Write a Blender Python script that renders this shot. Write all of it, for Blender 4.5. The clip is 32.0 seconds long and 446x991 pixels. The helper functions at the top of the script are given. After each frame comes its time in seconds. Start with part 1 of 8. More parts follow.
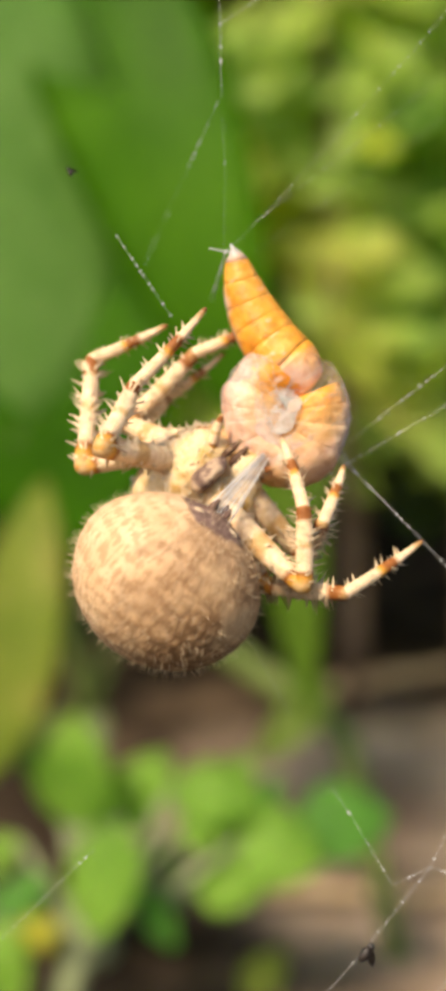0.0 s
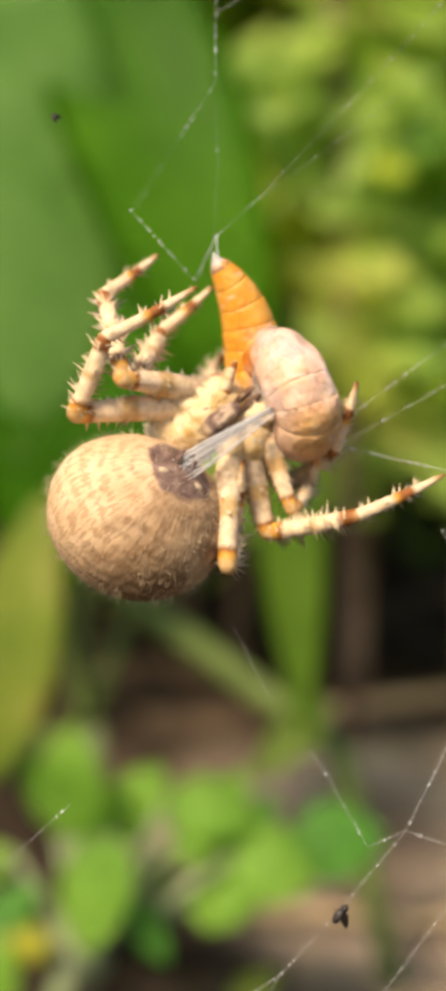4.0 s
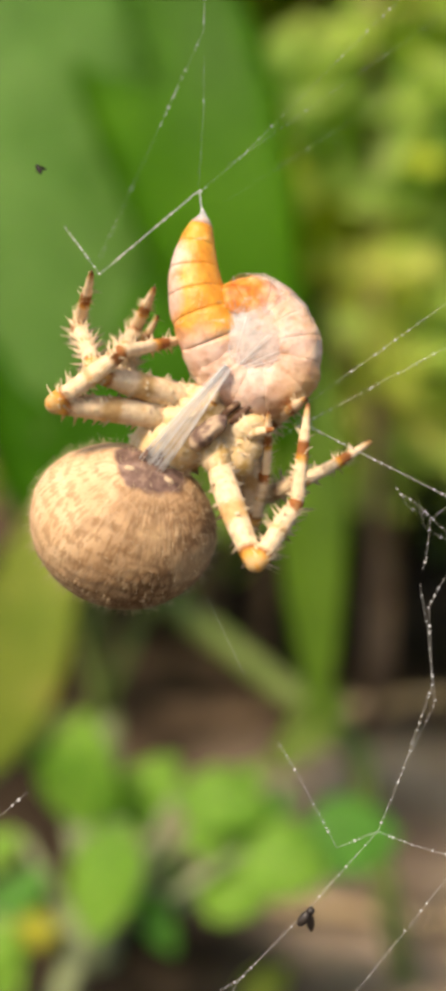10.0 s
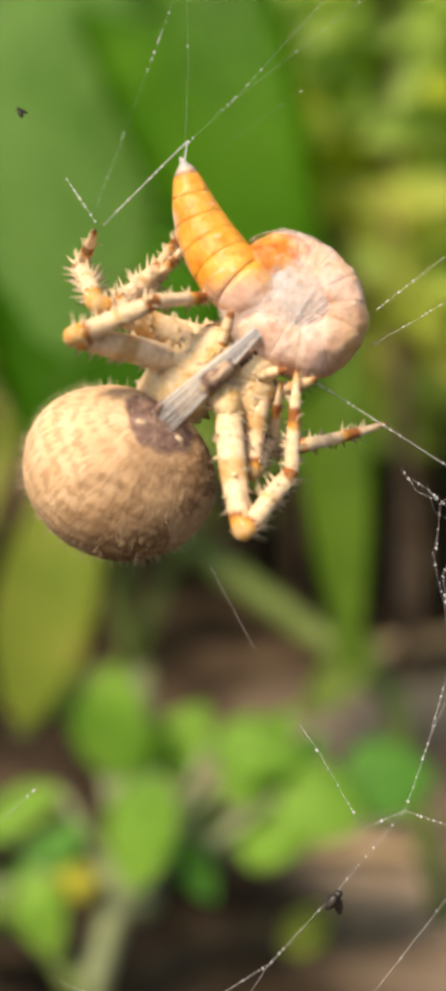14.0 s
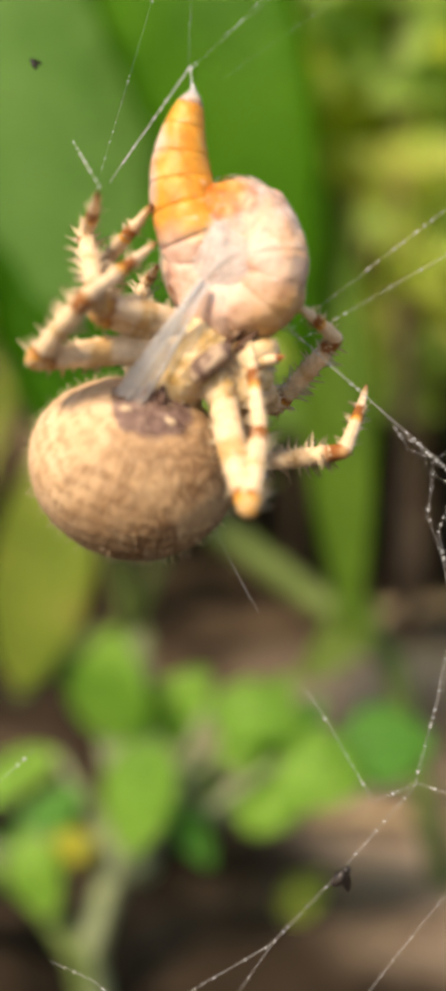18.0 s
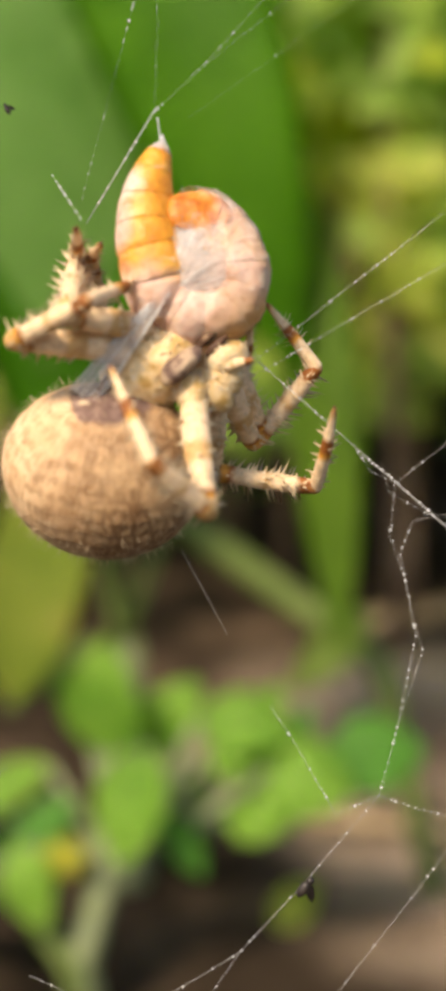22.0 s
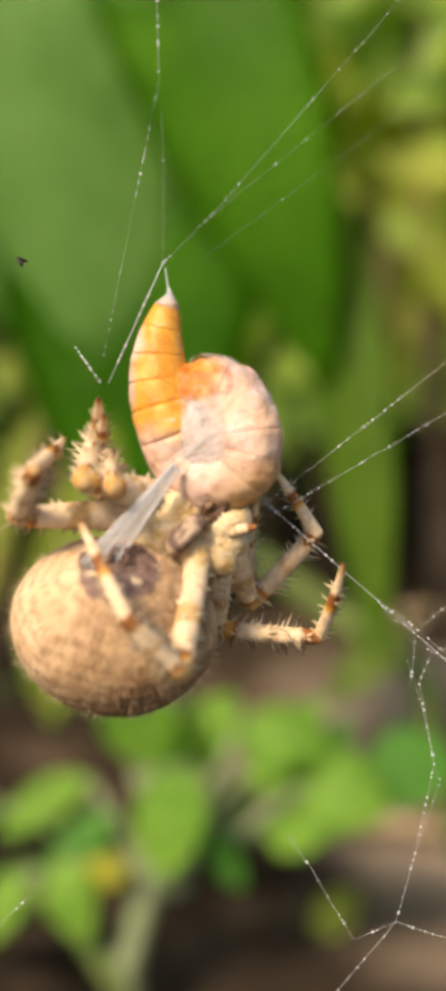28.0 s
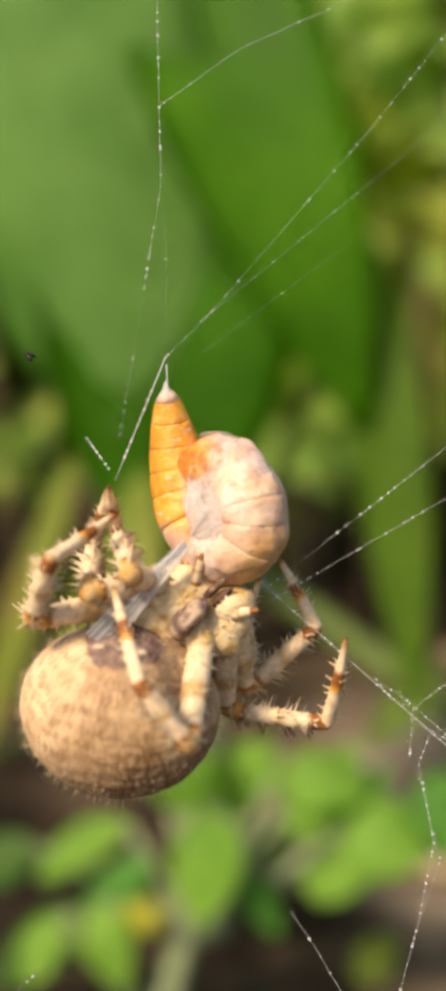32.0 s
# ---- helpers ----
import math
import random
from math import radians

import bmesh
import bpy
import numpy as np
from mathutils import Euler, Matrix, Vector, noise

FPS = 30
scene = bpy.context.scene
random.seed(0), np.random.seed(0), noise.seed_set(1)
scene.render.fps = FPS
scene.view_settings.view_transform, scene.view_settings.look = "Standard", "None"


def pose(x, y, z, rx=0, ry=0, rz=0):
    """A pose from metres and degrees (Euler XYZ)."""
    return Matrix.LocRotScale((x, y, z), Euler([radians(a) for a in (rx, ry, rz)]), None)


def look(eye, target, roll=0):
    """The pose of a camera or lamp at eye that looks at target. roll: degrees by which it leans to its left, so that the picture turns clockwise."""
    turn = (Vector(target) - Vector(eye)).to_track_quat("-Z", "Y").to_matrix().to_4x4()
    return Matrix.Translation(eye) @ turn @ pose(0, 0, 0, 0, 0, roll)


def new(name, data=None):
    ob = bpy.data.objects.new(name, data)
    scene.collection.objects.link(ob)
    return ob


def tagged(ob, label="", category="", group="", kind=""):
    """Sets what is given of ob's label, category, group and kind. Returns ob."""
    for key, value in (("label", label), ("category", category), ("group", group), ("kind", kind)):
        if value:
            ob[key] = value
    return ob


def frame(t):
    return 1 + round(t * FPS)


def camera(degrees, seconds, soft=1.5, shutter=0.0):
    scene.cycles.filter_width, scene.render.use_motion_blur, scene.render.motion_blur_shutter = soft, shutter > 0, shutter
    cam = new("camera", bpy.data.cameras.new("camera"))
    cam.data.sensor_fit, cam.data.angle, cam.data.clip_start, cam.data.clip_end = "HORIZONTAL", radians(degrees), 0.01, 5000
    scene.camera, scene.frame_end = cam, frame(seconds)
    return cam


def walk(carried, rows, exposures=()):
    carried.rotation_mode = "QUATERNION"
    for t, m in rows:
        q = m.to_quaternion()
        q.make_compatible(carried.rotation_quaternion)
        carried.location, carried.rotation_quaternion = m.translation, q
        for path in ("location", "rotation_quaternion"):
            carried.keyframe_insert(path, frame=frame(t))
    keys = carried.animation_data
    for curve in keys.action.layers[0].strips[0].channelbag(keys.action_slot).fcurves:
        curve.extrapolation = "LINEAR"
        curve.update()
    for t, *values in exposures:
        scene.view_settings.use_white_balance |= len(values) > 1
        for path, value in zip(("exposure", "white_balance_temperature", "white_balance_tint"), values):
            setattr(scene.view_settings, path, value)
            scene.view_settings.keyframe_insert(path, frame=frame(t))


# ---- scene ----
# Everything near the spider is laid out in millimetres in the web's own frame:
# x to the right, u up along the web, w away from the camera.
TILT, HEIGHT = radians(10), 0.19
U_AXIS = Vector((0, math.sin(TILT), math.cos(TILT)))
W_AXIS = Vector((0, math.cos(TILT), -math.sin(TILT)))
MM = 0.001


def web(x, u, w):
    """Web frame in millimetres to world metres."""
    return Vector((x * MM, 0, HEIGHT)) + U_AXIS * (u * MM) + W_AXIS * (w * MM)


def keyed(rows):
    """Rows of seconds, millimetres and degrees as poses."""
    return [(t, pose(x * MM, y * MM, z * MM, a, b, c)) for t, x, y, z, a, b, c in rows]


def glide(ob, rows):
    walk(ob, keyed(rows))


# ---- camera ----
cam = camera(20, 32.0, soft=5.8)
cam.data.dof.use_dof = True
cam.data.dof.focus_distance = 0.0798
cam.data.dof.aperture_fstop = 37
walk(cam, keyed([
    (0, -6.94, -83.91, 204.85, 81.52, 0.29, -2.95), (0.5, -5.49, -85.07, 202.19, 81.91, 0.57, -2.70), (1, -5.47, -84.70, 202.14, 81.76, 0.41, -2.66),
    (1.5, -5.66, -84.94, 202.88, 81.63, 0.47, -2.71), (2, -5.64, -85.30, 201.67, 81.88, 0.14, -2.74), (2.5, -6.98, -85.94, 201.94, 82.26, -0.18, -2.67),
    (3, -4.86, -85.07, 203.94, 82.07, -0.22, -2.43), (3.5, -4.37, -85.29, 203.61, 82.36, -0.43, -2.37), (4, -5.40, -85.06, 202.01, 82.68, -0.97, -2.43),
    (4.5, -3.96, -83.16, 202.55, 82.23, -1.04, -2.34), (6.5, -2.98, -82.40, 201.25, 82.33, -1.09, -2.19), (7, -2.23, -82.72, 202.67, 82.40, -1.05, -1.87),
    (7.5, -1.50, -82.72, 200.54, 82.75, -1.16, -1.67), (8, -2.32, -82.82, 200.98, 82.68, -1.26, -1.65), (8.5, -1.67, -81.24, 203.03, 82.21, -1.57, -1.26),
    (9, -0.82, -81.11, 200.19, 82.54, -1.87, -0.94), (9.5, -1.24, -82.13, 197.63, 82.76, -2.15, -0.75), (10, -1.42, -81.76, 199.77, 82.44, -2.18, -0.69),
    (10.5, -0.67, -80.86, 200.57, 82.02, -1.95, -0.20), (11, 1.22, -81.06, 199.34, 81.91, -1.48, 0.09), (11.5, 2.11, -80.59, 196.40, 81.65, -0.93, 0.57),
    (12, 2.32, -79.83, 198.10, 81.05, -0.90, 0.67), (12.5, 2.39, -79.26, 199.85, 80.65, -0.78, 0.79), (13, 0.67, -78.87, 199.69, 80.51, -0.38, 0.82),
    (13.5, -0.05, -78.73, 200.01, 80.20, 0.02, 0.39), (14, 0.38, -78.12, 200.95, 79.77, 0.19, 0.31), (14.5, 0.47, -77.85, 201.08, 79.50, 0.22, 0.18),
    (15, 0.27, -77.36, 199.78, 79.44, 0.05, 0.08), (15.5, 0.78, -76.43, 199.86, 79.12, 0.09, 0.12), (17.5, 1.68, -73.52, 198.45, 78.46, 0.13, 0.62),
    (18, 0.19, -73.36, 199.42, 78.18, -0.23, 0.39), (18.5, -0.23, -74.37, 199.89, 78.32, -0.32, 0.21), (19, 1.05, -74.53, 199.72, 78.37, -0.16, 0.34),
    (19.5, 0.62, -74.87, 200.79, 78.20, -0.29, 0.39), (20, -0.24, -74.77, 201.61, 78.21, -0.33, 0.33), (20.5, 1.16, -74.30, 201.78, 78.17, 0.02, 0.25),
    (21, 2.83, -75.03, 201.18, 78.35, 0.42, 0.30), (21.5, 1.02, -75.80, 201.16, 78.43, 0.20, -0.00), (22, 1.77, -75.45, 201.03, 78.49, 0.17, 0.06),
    (22.5, 2.78, -74.89, 199.40, 78.71, 0.29, 0.57), (23, 0.87, -75.86, 199.26, 79.16, 0.01, 0.50), (23.5, 0.52, -76.74, 201.61, 78.99, 0.05, 0.51),
    (24, -1.40, -76.62, 207.05, 78.69, 0.41, 0.08), (24.5, -4.45, -75.26, 211.08, 78.41, 0.50, -0.68), (25, 1.92, -74.06, 214.26, 78.13, 1.16, 0.39),
    (25.5, 1.80, -73.65, 213.34, 77.53, 1.39, 0.47), (26, 0.69, -73.63, 213.02, 77.24, 1.31, 0.53), (26.5, 1.43, -73.88, 211.98, 77.27, 1.23, 0.80),
    (28.5, 5.00, -74.80, 211.21, 77.71, 1.25, 2.26), (29, 6.12, -75.22, 211.14, 78.07, 1.29, 2.72), (29.5, 4.32, -75.30, 213.15, 78.07, 1.55, 2.93),
    (30, 4.48, -75.48, 215.05, 78.15, 1.60, 3.11), (30.5, 5.25, -75.73, 214.85, 78.37, 1.75, 3.39), (31, 6.08, -75.96, 214.79, 78.61, 1.79, 3.72),
    (31.5, 7.06, -75.97, 215.07, 78.79, 1.86, 3.85), (32, 6.77, -76.03, 214.98, 79.01, 1.90, 3.81),
]), exposures=[(0.0, 0.55, 8000, 16), (25.0, 0.52, 8000, 16), (29.0, 0.46, 8000, 16), (32.0, 0.46, 8000, 16)])

# ---- world and sun ----
SUN_ELEVATION, SUN_AZIMUTH = radians(46), radians(-146)
sky_world = bpy.data.worlds.new("sky")
scene.world = sky_world
sky_world.use_nodes = True
nt = sky_world.node_tree
sky = nt.nodes.new("ShaderNodeTexSky")
sky.sky_type, sky.sun_disc = "NISHITA", False
sky.sun_elevation, sky.sun_rotation = SUN_ELEVATION, SUN_AZIMUTH
nt.nodes["Background"].inputs["Strength"].default_value = 0.13
nt.links.new(sky.outputs[0], nt.nodes["Background"].inputs[0])
sun_data = bpy.data.lights.new("sun", "SUN")
sun_data.energy, sun_data.angle, sun_data.color = 3.6, radians(13.0), (1.0, 0.92, 0.78)
sun = new("sun", sun_data)
SUN_WAY = Vector((math.sin(SUN_AZIMUTH) * math.cos(SUN_ELEVATION), math.cos(SUN_AZIMUTH) * math.cos(SUN_ELEVATION), math.sin(SUN_ELEVATION)))
sun.matrix_world = look(SUN_WAY * 3, (0, 0, 0))


# ---- materials ----
class Nodes:
    """Small builder for node materials."""

    def __init__(self, name, rough=0.6, spec=0.3):
        self.mat = bpy.data.materials.new(name)
        self.mat.use_nodes = True
        self.tree = self.mat.node_tree
        self.bsdf = self.tree.nodes["Principled BSDF"]
        self.bsdf.inputs["Roughness"].default_value = rough
        self.bsdf.inputs["Specular IOR Level"].default_value = spec
        self.coord = self.add("ShaderNodeTexCoord")

    def add(self, kind, **inputs):
        n = self.tree.nodes.new(kind)
        for k, v in inputs.items():
            n.inputs[k.replace("_", " ")].default_value = v
        return n

    def link(self, a, b):
        self.tree.links.new(a, b)

    def noise(self, scale, detail=4, rough=0.55, space="Object", stretch=None):
        n = self.add("ShaderNodeTexNoise", Scale=scale, Detail=detail, Roughness=rough)
        src = self.coord.outputs[space]
        if stretch:
            m = self.add("ShaderNodeMapping", Scale=stretch)
            self.link(src, m.inputs[0])
            src = m.outputs[0]
        self.link(src, n.inputs["Vector"])
        return n.outputs["Fac"]

    def ramp(self, fac, stops, interp="LINEAR"):
        r = self.add("ShaderNodeValToRGB")
        r.color_ramp.interpolation = interp
        while len(r.color_ramp.elements) < len(stops):
            r.color_ramp.elements.new(0.5)
        for e, (p, c) in zip(r.color_ramp.elements, stops):
            e.position, e.color = p, (*c, 1) if len(c) == 3 else c
        self.link(fac, r.inputs[0])
        return r.outputs[0]

    def mix(self, fac, a, b, blend="MIX"):
        m = self.add("ShaderNodeMix")
        m.data_type, m.blend_type = "RGBA", blend
        for sock, v in ((m.inputs[0], fac), (m.inputs[6], a), (m.inputs[7], b)):
            if isinstance(v, (int, float)):
                sock.default_value = v
            elif isinstance(v, tuple):
                sock.default_value = (*v, 1)
            else:
                self.link(v, sock)
        return m.outputs[2]

    def color(self, c):
        self.link(c, self.bsdf.inputs["Base Color"])
        return self

    def bump(self, fac, strength, distance):
        b = self.add("ShaderNodeBump", Strength=strength, Distance=distance)
        self.link(fac, b.inputs["Height"])
        self.link(b.outputs[0], self.bsdf.inputs["Normal"])
        return self

    def glow_through(self, c, amount):
        """Lets light shine through thin things such as leaves and silk."""
        t = self.add("ShaderNodeBsdfTranslucent")
        if isinstance(c, tuple):
            t.inputs[0].default_value = (*c, 1)
        else:
            self.link(c, t.inputs[0])
        m = self.add("ShaderNodeMixShader", Fac=amount)
        self.link(self.bsdf.outputs[0], m.inputs[1])
        self.link(t.outputs[0], m.inputs[2])
        self.link(m.outputs[0], self.tree.nodes["Material Output"].inputs[0])
        return self

    def sheer(self, amount):
        t = self.add("ShaderNodeBsdfTransparent")
        m = self.add("ShaderNodeMixShader", Fac=amount)
        self.link(self.bsdf.outputs[0], m.inputs[1])
        self.link(t.outputs[0], m.inputs[2])
        self.link(m.outputs[0], self.tree.nodes["Material Output"].inputs[0])
        return self


def make_abdomen_skin():
    """Cream skin; a brown folium with a scalloped edge that also carries the lower right's shade, rows of short brown
    dashes, a purplish field at the spinnerets.
    """
    n = Nodes("abdomen_skin", 0.62, 0.18)
    base = n.ramp(n.noise(330, 3), [(0.3, (0.58, 0.375, 0.21)), (0.5, (0.70, 0.475, 0.285)), (0.7, (0.78, 0.57, 0.37))])
    # strokes run along the meridians of the spinneret axis, in uneven rows
    flat = n.add("ShaderNodeVectorMath")
    flat.operation = "MULTIPLY"
    n.link(n.coord.outputs["Object"], flat.inputs[0])
    flat.inputs[1].default_value = (1, 1, 0)
    unit = n.add("ShaderNodeVectorMath")
    unit.operation = "NORMALIZE"
    n.link(flat.outputs[0], unit.inputs[0])
    size = n.add("ShaderNodeVectorMath")
    size.operation = "LENGTH"
    n.link(flat.outputs[0], size.inputs[0])
    sep = n.add("ShaderNodeSeparateXYZ")
    n.link(n.coord.outputs["Object"], sep.inputs[0])
    lat = n.add("ShaderNodeMath")
    lat.operation = "ARCTAN2"
    n.link(sep.outputs[2], lat.inputs[0])
    n.link(size.outputs["Value"], lat.inputs[1])
    ring = n.add("ShaderNodeSeparateXYZ")
    n.link(unit.outputs[0], ring.inputs[0])
    meridian = n.add("ShaderNodeCombineXYZ")
    n.link(ring.outputs[0], meridian.inputs[0])
    n.link(ring.outputs[1], meridian.inputs[1])
    n.link(lat.outputs[0], meridian.inputs[2])

    def strokes(across, along, detail):
        m = n.add("ShaderNodeMapping", Scale=(across, across, along))
        n.link(meridian.outputs[0], m.inputs[0])
        t = n.add("ShaderNodeTexNoise", Scale=1.0, Detail=detail, Roughness=0.55)
        n.link(m.outputs[0], t.inputs["Vector"])
        phase = n.add("ShaderNodeMath")
        phase.operation = "MULTIPLY_ADD"
        n.link(lat.outputs[0], phase.inputs[0])
        phase.inputs[1].default_value = 33.0
        wander = n.add("ShaderNodeMath")
        wander.operation = "MULTIPLY"
        n.link(n.noise(240, 2), wander.inputs[0])
        wander.inputs[1].default_value = 15.0
        n.link(wander.outputs[0], phase.inputs[2])
        wave = n.add("ShaderNodeMath")
        wave.operation = "SINE"
        n.link(phase.outputs[0], wave.inputs[0])
        rows = n.add("ShaderNodeMath")
        rows.operation = "MULTIPLY_ADD"
        n.link(wave.outputs[0], rows.inputs[0])
        rows.inputs[1].default_value = 0.07
        n.link(t.outputs["Fac"], rows.inputs[2])
        return rows.outputs[0]

    dash = strokes(24, 6, 2)
    base = n.mix(n.ramp(dash, [(0.50, (0, 0, 0)), (0.57, (0.62, 0.62, 0.62))]), base, (0.40, 0.23, 0.115))
    # Brown flank: mottled pattern, with the lower-right shade mixed into its colour.
    dot = n.add("ShaderNodeVectorMath")
    dot.operation = "DOT_PRODUCT"
    n.link(n.coord.outputs["Object"], dot.inputs[0])
    dot.inputs[1].default_value = (122, -88, -12)
    edge = n.noise(420, 2, 0.5)
    lean = n.add("ShaderNodeMath")
    lean.operation = "MULTIPLY_ADD"
    n.link(edge, lean.inputs[0])
    lean.inputs[1].default_value = 0.8
    n.link(dot.outputs["Value"], lean.inputs[2])
    folium_shade = n.ramp(lean.outputs[0], [(0.34, (0, 0, 0)), (0.58, (0.40, 0.40, 0.40)), (0.85, (0.74, 0.74, 0.74)), (1.0, (0.88, 0.88, 0.88))])
    rim = n.ramp(lean.outputs[0], [(0.46, (0, 0, 0)), (0.54, (0.22, 0.22, 0.22)), (0.66, (0, 0, 0))])
    bend = n.noise(500, 2)
    wob = n.add("ShaderNodeVectorMath")
    wob.operation = "MULTIPLY_ADD"
    n.link(bend, wob.inputs[0])
    wob.inputs[1].default_value = (0.0012, 0.0012, 0.0012)
    n.link(n.coord.outputs["Object"], wob.inputs[2])
    warp = n.add("ShaderNodeMapping", Scale=(1.1, 1.1, 0.7))
    n.link(wob.outputs[0], warp.inputs[0])
    cells = n.add("ShaderNodeTexVoronoi", Scale=900)
    cells.feature = "DISTANCE_TO_EDGE"
    n.link(warp.outputs[0], cells.inputs["Vector"])
    net = n.ramp(cells.outputs["Distance"], [(0.02, (0.19, 0.098, 0.045)), (0.12, (0.37, 0.22, 0.112)), (0.4, (0.54, 0.345, 0.19))])
    band = strokes(20, 6.0, 3)
    inner = n.mix(n.ramp(band, [(0.49, (0, 0, 0)), (0.57, (0.8, 0.8, 0.8))]), net, (0.165, 0.083, 0.037))
    inner = n.mix(n.ramp(n.noise(300, 2, 0.5), [(0.52, (0, 0, 0)), (0.66, (0.6, 0.6, 0.6))]), inner, (0.58, 0.385, 0.21))
    col = n.mix(folium_shade, base, inner)
    col = n.mix(rim, col, (0.17, 0.08, 0.034))
    speck = n.ramp(n.noise(2600, 2), [(0.60, (0, 0, 0)), (0.70, (0.5, 0.5, 0.5))])
    col = n.mix(speck, col, (0.24, 0.125, 0.055))
    # purplish field round the spinnerets, with an uneven edge
    far = n.add("ShaderNodeVectorMath")
    far.operation = "DISTANCE"
    n.link(n.coord.outputs["Object"], far.inputs[0])
    far.inputs[1].default_value = (0, 0.0001, 0.0052)
    uneven = n.add("ShaderNodeMath")
    uneven.operation = "MULTIPLY_ADD"
    n.link(n.noise(700, 3), uneven.inputs[0])
    uneven.inputs[1].default_value = 0.0013
    n.link(far.outputs["Value"], uneven.inputs[2])
    field = n.add("ShaderNodeMapRange")
    n.link(uneven.outputs[0], field.inputs[0])
    for k, v in ((1, 0.0029), (2, 0.0032), (3, 0.95), (4, 0.0)):
        field.inputs[k].default_value = v
    mauve = n.ramp(n.noise(1100, 4), [(0.35, (0.085, 0.048, 0.042)), (0.55, (0.20, 0.125, 0.108)), (0.72, (0.34, 0.235, 0.19))])
    col = n.mix(field.outputs[0], col, mauve)
    n.color(col)
    n.bump(band, 0.3, 0.0003)
    n.bsdf.inputs["Subsurface Weight"].default_value = 0.1
    n.bsdf.inputs["Subsurface Radius"].default_value = (0.0008, 0.0005, 0.0003)
    return n.mat


CREAM, SAND, ORANGE, BROWN, DARK = (0.84, 0.66, 0.45), (0.60, 0.39, 0.18), (0.70, 0.34, 0.055), (0.30, 0.105, 0.028), (0.07, 0.035, 0.02)


def make_leg_skin(name, bands):
    """Cream leg skin with orange and brown rings at the joints."""
    n = Nodes(name, 0.58, 0.25)
    sep = n.add("ShaderNodeSeparateXYZ")
    n.link(n.coord.outputs["Generated"], sep.inputs[0])
    wob = n.noise(900, 3)
    add = n.add("ShaderNodeMath")
    add.operation = "MULTIPLY_ADD"
    n.link(wob, add.inputs[0])
    add.inputs[1].default_value = 0.07
    n.link(sep.outputs[2], add.inputs[2])
    sub = n.add("ShaderNodeMath")
    sub.operation = "SUBTRACT"
    n.link(add.outputs[0], sub.inputs[0])
    sub.inputs[1].default_value = 0.035
    col = n.ramp(sub.outputs[0], bands)
    fine = n.ramp(n.noise(2400, 3), [(0.35, (0.72, 0.62, 0.5)), (0.65, (1, 1, 1))])
    blot = n.ramp(n.noise(1300, 3, 0.6), [(0.53, (0, 0, 0)), (0.66, (0.45, 0.45, 0.45))])
    col = n.mix(blot, col, SAND)
    n.color(n.mix(0.6, col, fine, "MULTIPLY"))
    n.bump(n.noise(2600, 3), 0.35, 0.00012)
    n.bsdf.inputs["Subsurface Weight"].default_value = 0.15
    n.bsdf.inputs["Subsurface Radius"].default_value = (0.0006, 0.0004, 0.0002)
    return n.mat


abdomen_skin = make_abdomen_skin()
femur_skin = make_leg_skin("femur_skin", [(0.0, SAND), (0.2, CREAM), (0.44, CREAM), (0.49, SAND), (0.58, SAND), (0.63, CREAM), (0.80, CREAM), (0.84, BROWN), (0.88, ORANGE), (0.93, SAND), (1.0, SAND)])
tibia_skin = make_leg_skin("tibia_skin", [(0.0, ORANGE), (0.08, SAND), (0.17, ORANGE), (0.22, BROWN), (0.27, CREAM), (0.48, CREAM), (0.53, SAND), (0.60, CREAM), (0.78, CREAM), (0.83, BROWN), (0.94, BROWN), (1.0, SAND)])
foot_skin = make_leg_skin("foot_skin", [(0.0, BROWN), (0.05, CREAM), (0.40, CREAM), (0.46, ORANGE), (0.52, BROWN), (0.62, BROWN), (0.67, CREAM), (0.84, CREAM), (0.92, SAND), (0.97, BROWN), (1.0, DARK)])



def make_plain(name, stops, scale, rough=0.6, spec=0.3, bump=0.0, dist=0.0001, sss=0.0, detail=4):
    n = Nodes(name, rough, spec)
    f = n.noise(scale, detail)
    col = n.ramp(f, stops)
    fine = n.ramp(n.noise(scale * 6, 3), [(0.3, (0.75, 0.75, 0.75)), (0.7, (1, 1, 1))])
    n.color(n.mix(0.6, col, fine, "MULTIPLY"))
    if bump:
        n.bump(n.noise(scale * 2.5, 4), bump, dist)
    if sss:
        n.bsdf.inputs["Subsurface Weight"].default_value = sss
        n.bsdf.inputs["Subsurface Radius"].default_value = (0.001, 0.0005, 0.0003)
    return n


body_skin = make_plain("body_skin", [(0.34, (0.56, 0.35, 0.12)), (0.46, (0.75, 0.54, 0.28)), (0.66, (0.83, 0.67, 0.44))], 800, 0.6, 0.2, 0.35, 0.0002, 0.1).mat
sternum_skin = make_plain("sternum_skin", [(0.35, (0.11, 0.07, 0.06)), (0.48, (0.24, 0.165, 0.13)), (0.62, (0.50, 0.37, 0.26))], 1100, 0.9, 0.04, 0.4, 0.0002).mat
dark_skin = make_plain("dark_skin", [(0.3, (0.035, 0.018, 0.012)), (0.55, (0.12, 0.06, 0.035)), (0.7, (0.4, 0.27, 0.15))], 1500, 0.55, 0.25, 0.3, 0.0001).mat
spinneret_skin = make_plain("spinneret_skin", [(0.35, (0.10, 0.055, 0.042)), (0.6, (0.22, 0.135, 0.105)), (0.8, (0.38, 0.26, 0.19))], 1100, 0.6, 0.25, 0.5, 0.0002).mat
pale_spot = make_plain("pale_spot", [(0.3, (0.52, 0.38, 0.24)), (0.7, (0.70, 0.56, 0.39))], 1500, 0.7, 0.1).mat
bristle = make_plain("bristle", [(0.3, (0.62, 0.46, 0.28)), (0.7, (0.8, 0.66, 0.45))], 3000, 0.5).mat


